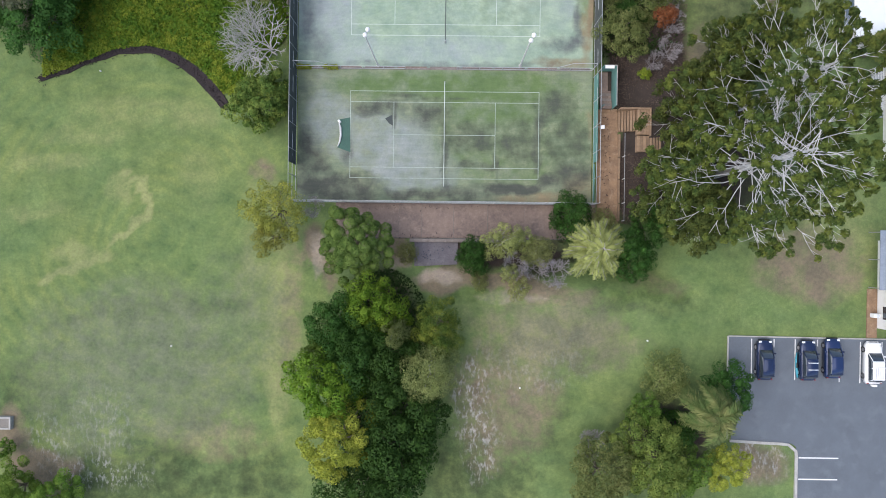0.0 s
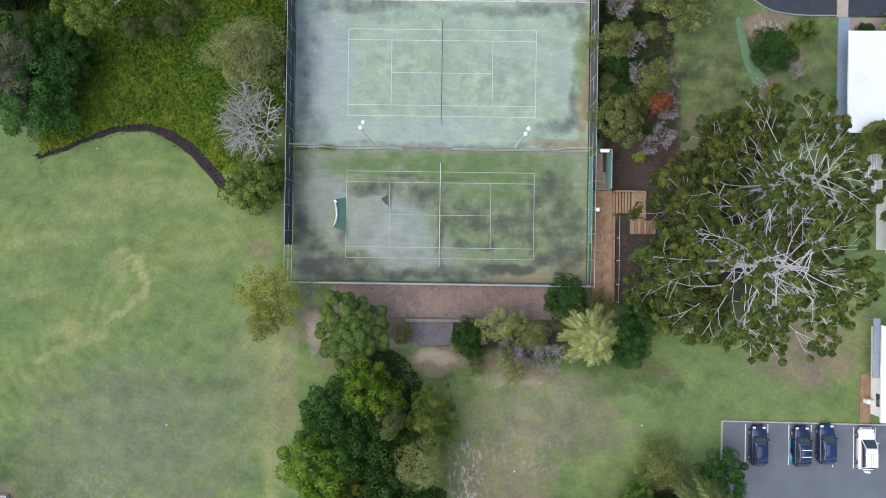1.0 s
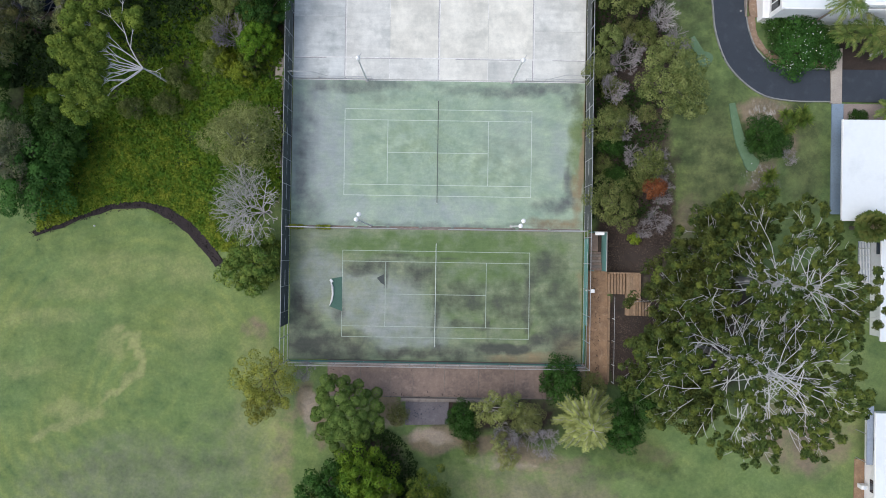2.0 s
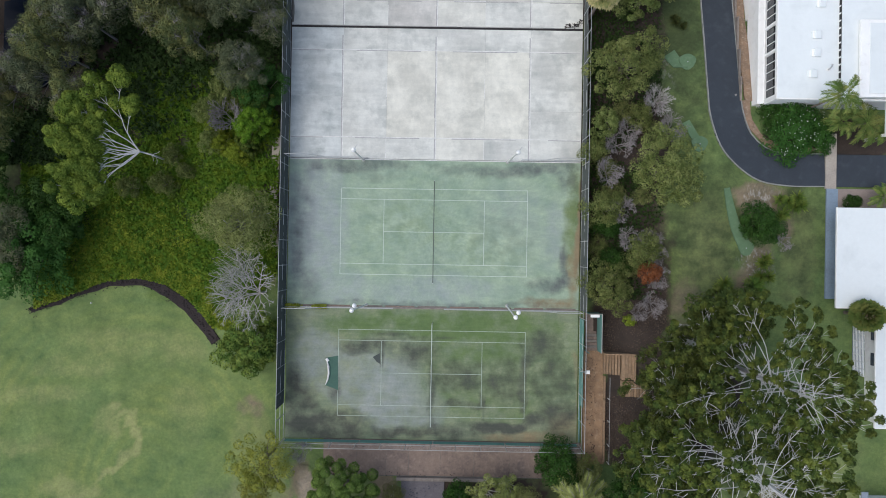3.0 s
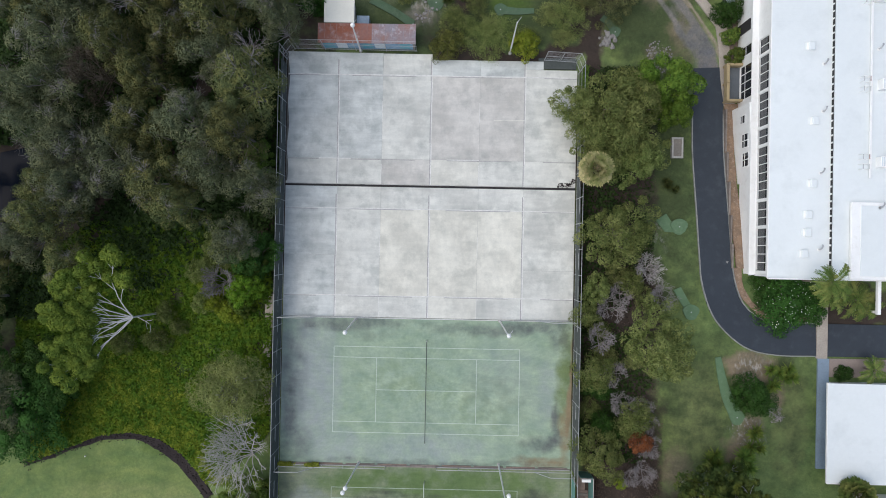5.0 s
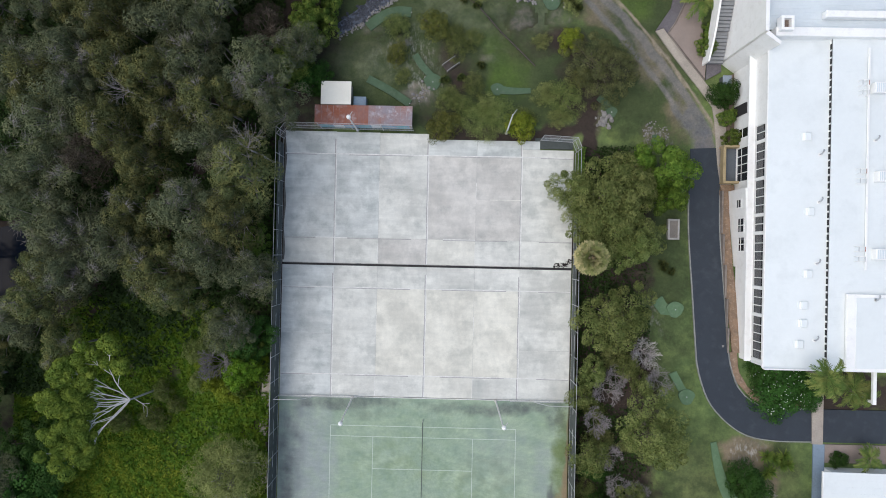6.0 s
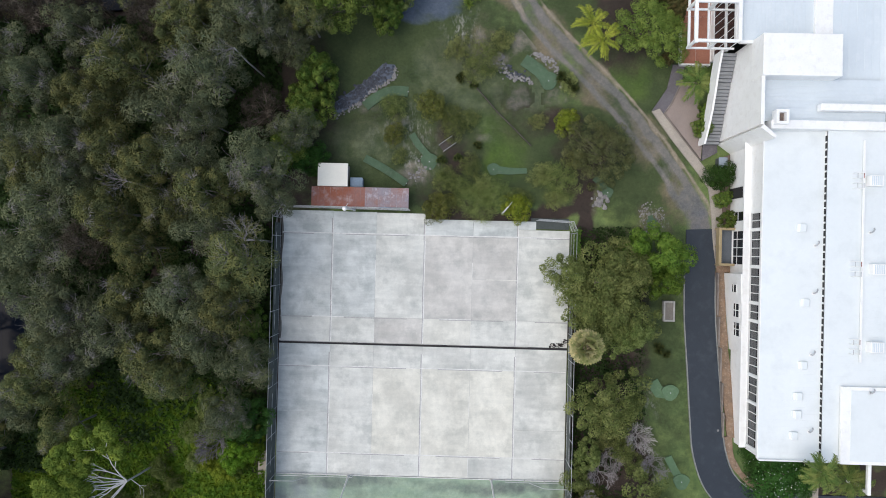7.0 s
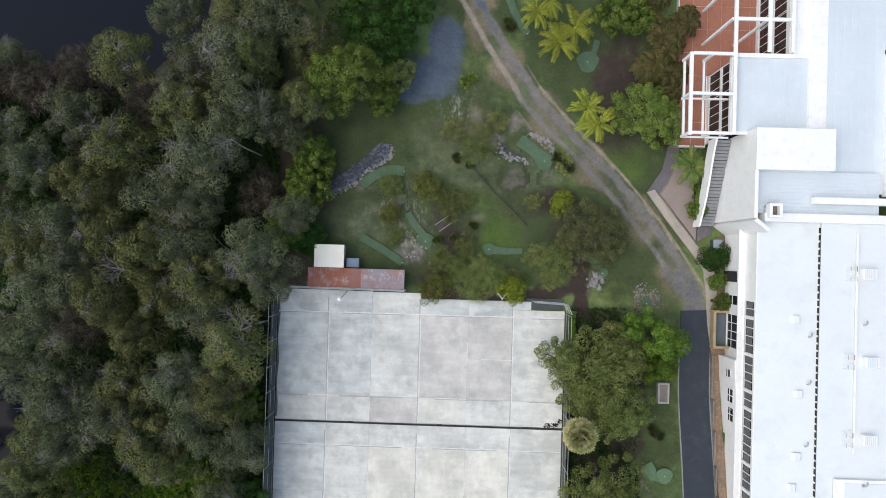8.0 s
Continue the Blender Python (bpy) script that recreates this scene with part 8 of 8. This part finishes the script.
plant("olive", [(18.3, -57.6, 4.3, 6.5), (23.6, 31.2, 4.3, 7), (20.6, 31.8, 3.4, 6.5), (24.6, 36.4, 3.8, 7), (-28.6, 14.8, 1.9, 4), (-28.2, 11.2, 1.8, 3.6), (-25.9, 17.3, 2.6, 4.6), (21.8, 34.3, 5.4, 7.5), (25, 29, 2.9, 6.5), (17.9, 35.7, 3.1, 6), (22.8, 20.4, 4.3, 7.5), (20.9, 13.6, 1.9, 4.5), (27.2, 7.6, 4.4, 7.5), (21.4, -6.4, 3.1, 6)])
plant("bush_yellow", [(-26.9, 10.8, 1.5, 3.6), (-24.8, 9.6, 1.6, 3.2), (-28.2, 12.8, 1.1, 3.4), (24.5, -10.6, 0.8, 1.3), (17.8, 55.2, 1.7, 2.5), (11.4, 44.1, 2, 3)])
plant("plume", [(29.9, -50, 3.5, 9.5)])
plant("bush_red", [(25.9, -4.6, 1.5, 4)])
plant("bare_top", [(-24.8, 70.6, 2.0, 14.2), (-21.4, 60.5, 1.7, 13.6), (-36.9, 60.3, 2.0, 13.2)])
plant("grey_dead", [(26.9, 16.4, 1.9, 3)])
plant("white_dead", [(-21.3, -8.0, 4.4, 6)])
plant("dark", [(-4.6, 74.3, 3.1, 6), (-51.8, -1.3, 4.6, 6), (-48.4, 3.0, 3.6, 6)])
plant("dense", [(23.9, -55.4, 4.8, 7.5), (28, 66.5, 4.4, 5)])
plant("leafy", [(-22.0, 15.8, 2.3, 5), (-23.4, 10.6, 1.6, 3.4), (-14, 60.1, 3.1, 6), (-15.1, 56.3, 3, 5), (-5.2, 68.0, 2.2, 5), (-17.6, 51.3, 3.2, 4), (24.7, 79.5, 3.5, 5), (36, 56.8, 1.5, 1.8), (35.3, 55, 1.5, 1.8), (37.7, 45.8, 1.2, 1.5), (38.5, 43.2, 1.4, 1.8)])
plant("sheoak_grey", [(-52.2, -1.3, 4, 8), (-22.8, 71.4, 4.4, 13), (-20.5, 64.8, 4, 13), (-47, 57.8, 3.6, 13), (-25.6, 58.7, 4.9, 13), (-31, 54, 4.5, 13), (-42.3, 50.6, 4, 13), (-25.9, 53.1, 2.6, 13), (-27.3, 48.4, 3.5, 13), (-45, 43.8, 4.6, 13), (-18.7, 47.7, 4, 13), (-46.4, 37.5, 4.1, 12), (-25.6, 40.3, 3.6, 12), (-46.7, 31.3, 4.1, 12), (-28.1, 32.5, 4.1, 12)], "forest she-oaks")
plant("sheoak_grey", [(-42.4, 29.4, 4.1, 12), (-36.6, 28, 4.1, 12), (-42.2, 24.7, 3.6, 12), (-25.7, 27.1, 3.4, 12), (-20.2, 25, 3.1, 12), (-30, 76.7, 3.5, 12), (-41.9, 46, 3.2, 12), (-17.3, 43.7, 2.5, 12), (-22.4, 18.7, 2.9, 11)], "forest she-oaks")
plant("sheoak", [(-35.9, 70.6, 4.1, 13), (-19.4, 70.9, 2.4, 13), (-36, 59.6, 4.1, 13), (-37.9, 54.9, 3.2, 13), (-37.1, 50.2, 3.5, 13), (-32.2, 47.8, 3.9, 13), (-24.3, 44.5, 3.6, 13), (-37.1, 42, 3.6, 13), (-21.1, 36.5, 4.4, 12), (-34.1, 31.7, 3.6, 12), (-22.5, 31.4, 3.5, 12), (-30.6, 25.2, 4.1, 12), (-29.4, 22.7, 3, 12), (-45.8, 21, 3.6, 12), (-33.8, 37.9, 3.2, 12)], "forest she-oaks")
plant("sheoak", [(-43.4, 15.4, 3, 11)], "forest she-oaks")
plant("brown", [(-47.4, 67.6, 4.2, 10), (-32.8, 65.2, 3.2, 12), (-40.5, 38.6, 3.3, 11)])
plant("dense", [(-9.7, 69.2, 4.8, 11)])
plant("lime", [(29.0, 38.5, 3.5, 7.5), (-51.8, -62.2, 3.0, 5), (-47, -63, 2.8, 5), (-54.5, -58, 1.3, 3), (26.1, 39.4, 2.0, 6), (29.4, 35.1, 2.1, 6)])
plant("fan", [(19.3, 27.7, 2.3, 9.5)])
plant("bush_brown", [(21.7, 51.5, 4.5, 4)])
plant("bush_mustard", [(1.8, 44, 2.3, 2.5), (0.5, 57, 2.2, 2.5), (-4.3, 53.3, 1.6, 1.8)])
plant("cane", [(17.4, 76.1, 4.0, 5), (14.4, 79.8, 3.2, 4.6), (21, 66.2, 3.6, 4.4)])
plant("cane_dark", [(30.9, 69.0, 1.8, 4.5), (30.4, 63.6, 1.3, 3), (30.2, 74.6, 2.4, 5), (29.2, 82, 2.6, 4.5), (30.0, 76.6, 3.3, 4.5), (28.4, 72.6, 3.1, 4), (31.1, 72.0, 2.6, 4), (27.4, 79, 2.6, 4), (32.4, 78.5, 2.6, 4.5)])
plant("tall_palm", [(44.3, 15.3, 2.6, 10.6)])
plant("palm", [(47.2, 13.4, 2.2, 4.6), (49.7, 13.2, 2.9, 5.6), (52.6, 4.9, 2.1, 3)])
plant("yucca", [(41.4, 4.2, 1.6, 1.8), (43.1, 3.9, 1.6, 1.8), (34.4, -6.4, 1.7, 2), (38.5, -6, 2, 2), (39.8, -4.6, 1.7, 2), (37.1, -7.3, 1.7, 2), (5, 70.7, 1.2, 1)])
plant("spiky", [(4.2, 61.0, 0.9, 0.9), (5.95, 59.9, 0.8, 0.8), (-4.75, 56.4, 0.9, 0.9), (2.0, 50.0, 0.9, 0.9), (6.5, 52.0, 0.8, 0.8), (2.3, 48.1, 0.9, 0.9), (4.1, 50.4, 0.8, 0.8), (17.2, 61.3, 1.1, 1.2), (18.0, 60.4, 0.8, 0.9), (18.6, 59.8, 1.1, 1.2), (10.3, 78.2, 1.3, 1.2), (29.6, 26.7, 1.0, 1.0), (30.5, 26.2, 0.7, 0.8)])
plant("fan_dark", [(49.6, -8.9, 2.1, 4.5)])
plant("sheoak_grey", [(-52, 36, 4, 11), (-51, 50, 4, 12), (-52.5, 61, 4, 12), (-57.5, 65, 4, 12), (-42, 64, 3.8, 12), ], "forest she-oaks")
plant("sheoak", [(-48, 47.5, 3.8, 12), (-41.5, 56.5, 3.6, 12), (-29.5, 64.5, 3.6, 12), (-55, 58, 3.6, 12), (-53, 17, 3.6, 10), (-55, 11, 4, 10), (-31, 42.5, 3.4, 12), (-26, 64.5, 3.2, 12), (-14.5, 66, 3, 10), (-13.5, 73, 3.4, 10)], "forest she-oaks")
plant("bush_dark", [(42.6, 13.0, 4.0, 2.4), (45.8, 12.4, 2.4, 2.0), (40.6, 14.4, 2.0, 1.8)])
plant("palm", [(51.4, 12.4, 2.3, 4.0)])
plant("palm", [(33.6, 60.2, 3.0, 4.5)])
plant("sheoak", [(-56.5, 70, 4, 11), (-61, 58, 4, 12), (-61.5, 66, 4, 11), (-20.5, 78, 4, 13), (-14.6, 80.5, 4, 13), (-25, 82, 4, 13), (-9, 85, 3.8, 12), (-61, 35, 4, 11)], "forest she-oaks")
plant("sheoak_grey", [(-17.2, 75.6, 3.6, 13), (-52.6, 70.6, 3.6, 11), (-18.6, 84.5, 4, 13), (-12, 88, 4, 12), (-3, 86, 3.6, 11), (-29, 86, 3.6, 12), (-59, 26, 4, 11), (-58, 20, 4, 11), (-48.6, 18.6, 3.4, 11)], "forest she-oaks")
plant("olive", [(-1.4, 82.5, 2.6, 5), (-3.4, 71, 2.2, 4.5)])
plant("dark", [(-57, 3.5, 4, 6), (-57, -3, 3.6, 6), (-56, 9, 3.6, 7)])
plant("brown", [(-20.4, 55.4, 3.2, 6), (-51, 69, 4.4, 10), (-43.5, 69.5, 3.6, 10)])
plant("sheoak_grey", [(-27.6, 70.3, 3.4, 11), (-30.1, 67.6, 3.2, 10)], "forest she-oaks")
plant("sheoak", [(-46.5, 24.5, 3.2, 11)], "forest she-oaks")
plant("sheoak_grey", [(-15.6, 52.6, 2.8, 9), (-16.6, 63, 3, 10)], "forest she-oaks")
plant("bush_dark", [(-14.8, 49.6, 2.4, 3)])
plant("wispy", [(27.0, 12.4, 1.8, 2.0), (23.4, 15.4, 1.7, 2.2), (21.6, 8.6, 1.6, 2.0), (20.6, -1.6, 1.6, 1.8), (24.6, -4.0, 1.5, 1.6), (22.6, 5.0, 1.8, 1.8), (25.6, 4.8, 1.4, 1.5), (17, 47.6, 2.7, 2.5), (5.6, 49.4, 1.7, 2.0), (-4.4, 56.8, 1.9, 2), (18.1, 60.4, 1.5, 1), (2.4, 47.6, 1.8, 1.8), (4.3, 46.8, 1.6, 1.6), (-3.5, 50.5, 1.2, 1), (5.2, 55.5, 1.6, 1.6), (12.3, 45.4, 1.5, 1.6), (14.8, 48.5, 1.8, 1.6), (3.6, 64.5, 1.8, 1.8), (19, 50.5, 1.6, 1.8), (6.4, 44.5, 2.7, 2.5), (3.2, 54.2, 1.9, 2.0), (6.6, 62.8, 2.8, 2.6), (8.9, 45.6, 2.6, 2.5), (7.2, 46.6, 1.6, 1.8), (9.2, 65.6, 1.8, 1.6), (2.8, 56.2, 1.5, 1.5), (16.4, 45.2, 1.5, 1.5), (14.2, 55.4, 1.3, 1.0)])
plant("bare_top", [(-33.6, 45.4, 1.9, 13.0), (-21.6, 47.6, 2.0, 12.8), (-19.8, 39.0, 2.0, 12.2)])
# a pattern plant that found no place goes
for sources in KINDS.values():
    for src in sources:
        if src.name not in used:
            for ob in list(src.children_recursive) + [src]:
                bpy.data.objects.remove(ob)

# gum with white forked limbs on the west bank
rng_g = np.random.default_rng(77)
gum = thing("gum_tree", -35.4, 9.0, ground_z(-35.4, 9.0), "gum tree with white forked limbs and olive crown", "tree")
wood, tips = bmesh.new(), []
tube(wood, [(0, 0, -0.5), (-0.1, 0.1, 3), (-0.4, 0.1, 5.6)], [0.15, 0.12, 0.1], 7)


def gum_limb(p, a, ln, rad, rise, depth):
    """A smooth crooked limb that forks; its ends carry the leaf clumps."""
    n = max(3, int(ln / 0.7))
    pts = [p]
    for k in range(n):
        a += rng_g.normal() * 0.13
        p = p + Vector((math.cos(a), math.sin(a), rise)) * (ln / n)
        pts.append(p)
    tube(wood, pts, [max(0.018, rad * (1 - 0.6 * k / n)) for k in range(n + 1)], 5)
    if depth < 2:
        for q in range(3):
            gum_limb(pts[min(n, int(n * (0.35 + 0.27 * q)) + 1)], a + (1 if q % 2 else -1) * rng_g.uniform(0.35, 0.75), ln * rng_g.uniform(0.38, 0.55), rad * 0.55, rise + 0.1, depth + 1)
    tips.append(p)


for an, ln in ((205, 4.9), (222, 5.0), (188, 4.8), (232, 4.4), (158, 4.4), (114, 5.0), (174, 4.3), (212, 4.4), (196, 3.8), (130, 4.6)):
    gum_limb(Vector((-0.4, 0.1, 5.4)), radians(an), ln, 0.085, 0.62, 0)
for an, ln in ((340, 2.4),):
    gum_limb(Vector((-0.3, 0.1, 4.8)), radians(an), ln, 0.045, 0.5, 1)
part("trunk", wood, M_PALEBARK, gum, "smooth white forked limbs")
quads = []
for t in tips:
    if t.z > 6.0 and math.hypot(t.x, t.y) > 3.5:
        d = rng_g.normal(size=(420, 3))
        d[:, 2] = np.abs(d[:, 2]) - 0.25
        d /= np.linalg.norm(d, axis=1, keepdims=True)
        off = np.array([t.x * 0.08, t.y * 0.08, 0.0])
        quads.append(leaves(np.array(t) + off + d * rng_g.uniform(0.7, 1.0, (420, 1)) * rng_g.uniform(0.62, 1.02), d, 0.28, 0.17, rng_g, 0.3))
part("crown", leaf_mesh("crown", np.concatenate(quads)), LEAF["gum"], gum)

# white blossom on the shrub by the building
bloom_rng = np.random.default_rng(12)
blossom = thing("blossom", 42.6, 13.0, ground_z(42.6, 13.0) + 1.75, "small white flowers over a green shrub", "flowers", kind="stuff")
a, r = bloom_rng.uniform(0, 6.28, 130), 3.9 * np.sqrt(bloom_rng.random(130))
pos = np.stack([np.cos(a) * r, np.sin(a) * r, 0.75 - 0.07 * r * r * 0.9], 1)
part("petals", leaf_mesh("petals", leaves(pos, np.tile([0, 0, 1.0], (130, 1)), 0.12, 0.11, bloom_rng, 0.4)), LEAF["flower"], blossom)


def carpet(name, n, x0, y0, x1, y1, keep, leaf, length, width, height, label, seed):
    """Low leafy cover over a stretch of ground, as one object."""
    rng = np.random.default_rng(seed)
    p = []
    while len(p) < n:
        x, y = rng.uniform(x0, x1), rng.uniform(y0, y1)
        k = keep(x, y) * (0.55 + 0.9 * noise.noise(Vector((x * 0.35, y * 0.35, seed))))
        if rng.random() < k:
            hgt = height * (0.5 + 0.6 * abs(noise.noise(Vector((x * 0.5, y * 0.5, seed + 3)))))
            p.append((x, y, ground_z(x, y) + hgt * rng.random()))
    p = np.array(p)
    out = np.tile([0, 0, 1.0], (n, 1))
    tagged(part(name, leaf_mesh(name, leaves(p, out, length, width, rng, 0.75)), LEAF[leaf]), label, "ground cover", kind="stuff")


def above_mulch(x):
    return float(np.interp(x, [-56, -50, -46.5, -43, -38.5, -34.5, -31.5, -28.6, -26], [-12.5, -10.3, -8.8, -7.3, -6.7, -7.6, -9.6, -12.7, -17]))


def forest_floor(x, y):
    """Undergrowth everywhere in the forest but on the ponds, thinning out towards the vine bank."""
    if (y > 69 and x < -26) or (x < -46.5 and 17 < y < 31):
        return 0.0
    edge = y + 7 * noise.noise(Vector((x * 0.12, y * 0.12, 8)))
    return 0.95 * (smooth(12, 25, edge) if x > -48 else 1.0)


carpet("ground_vine", 54000, -54, -14, -20, 22, lambda x, y: 1.0 if ((x + 36) / 19) ** 2 + ((y - 4.5) / 18.5) ** 2 < 1 and above_mulch(x) + 0.2 < y < 21 else 0.0, "vine", .5, .3, .6, "bright green creeping vine over the bank", 3)
carpet("ground_vine", 21000, -52, -13, -24, 9, lambda x, y: max(0.0, 1.1 - (y - above_mulch(x)) / (11.0 if x < -31 else 6.0)) if y > above_mulch(x) + 0.2 else 0.0, "limevine", .34, .2, .55, "lime-green creeper along the mulch edge", 4)
# also darkens the forest floor: shade is painted into these leaves
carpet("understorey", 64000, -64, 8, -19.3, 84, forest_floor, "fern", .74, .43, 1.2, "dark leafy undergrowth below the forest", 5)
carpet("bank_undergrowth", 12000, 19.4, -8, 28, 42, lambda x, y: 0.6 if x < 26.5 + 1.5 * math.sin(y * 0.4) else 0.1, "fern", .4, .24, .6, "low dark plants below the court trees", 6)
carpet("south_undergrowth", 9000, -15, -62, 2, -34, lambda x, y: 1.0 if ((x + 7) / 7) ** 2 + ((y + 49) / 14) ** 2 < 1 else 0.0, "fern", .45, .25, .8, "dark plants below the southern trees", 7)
carpet("hedge", 1500, 18.95, 37.5, 19.7, 41.5, lambda x, y: 1.0, "green", .22, .14, 3.0, "narrow clipped green hedge beside the fence", 8)
carpet("fence_creeper", 900, -18.7, -9.9, -13.5, -9.4, lambda x, y: 1.0 if x < -17 or y > -9.75 else 0.6, "yellow", .25, .16, 1.0, "yellow-green creeper on the rail fence", 9)
carpet("fence_creeper", 2600, -19.6, -14, -18.75, 12, lambda x, y: 0.9 if noise.noise(Vector((x, y * 0.3, 2))) > 0.05 else 0.0, "green", .24, .16, 2.4, "green creeper climbing the court fence", 10)
carpet("leaf_litter", 9000, 20.9, -29, 29, -2.5, lambda x, y: 0.9 if x > 21.2 + 0.3 * math.sin(y) and not (21.5 < x < 26.8 and -20.3 < y < -14.5) else 0.0, "litter", .18, .1, .05, "brown fallen leaves below the hoop pines", 14)
carpet("leaf_litter", 6000, 19.4, -2, 28.5, 42, lambda x, y: 0.7, "litter", .18, .1, .06, "brown fallen leaves below the court trees", 15)
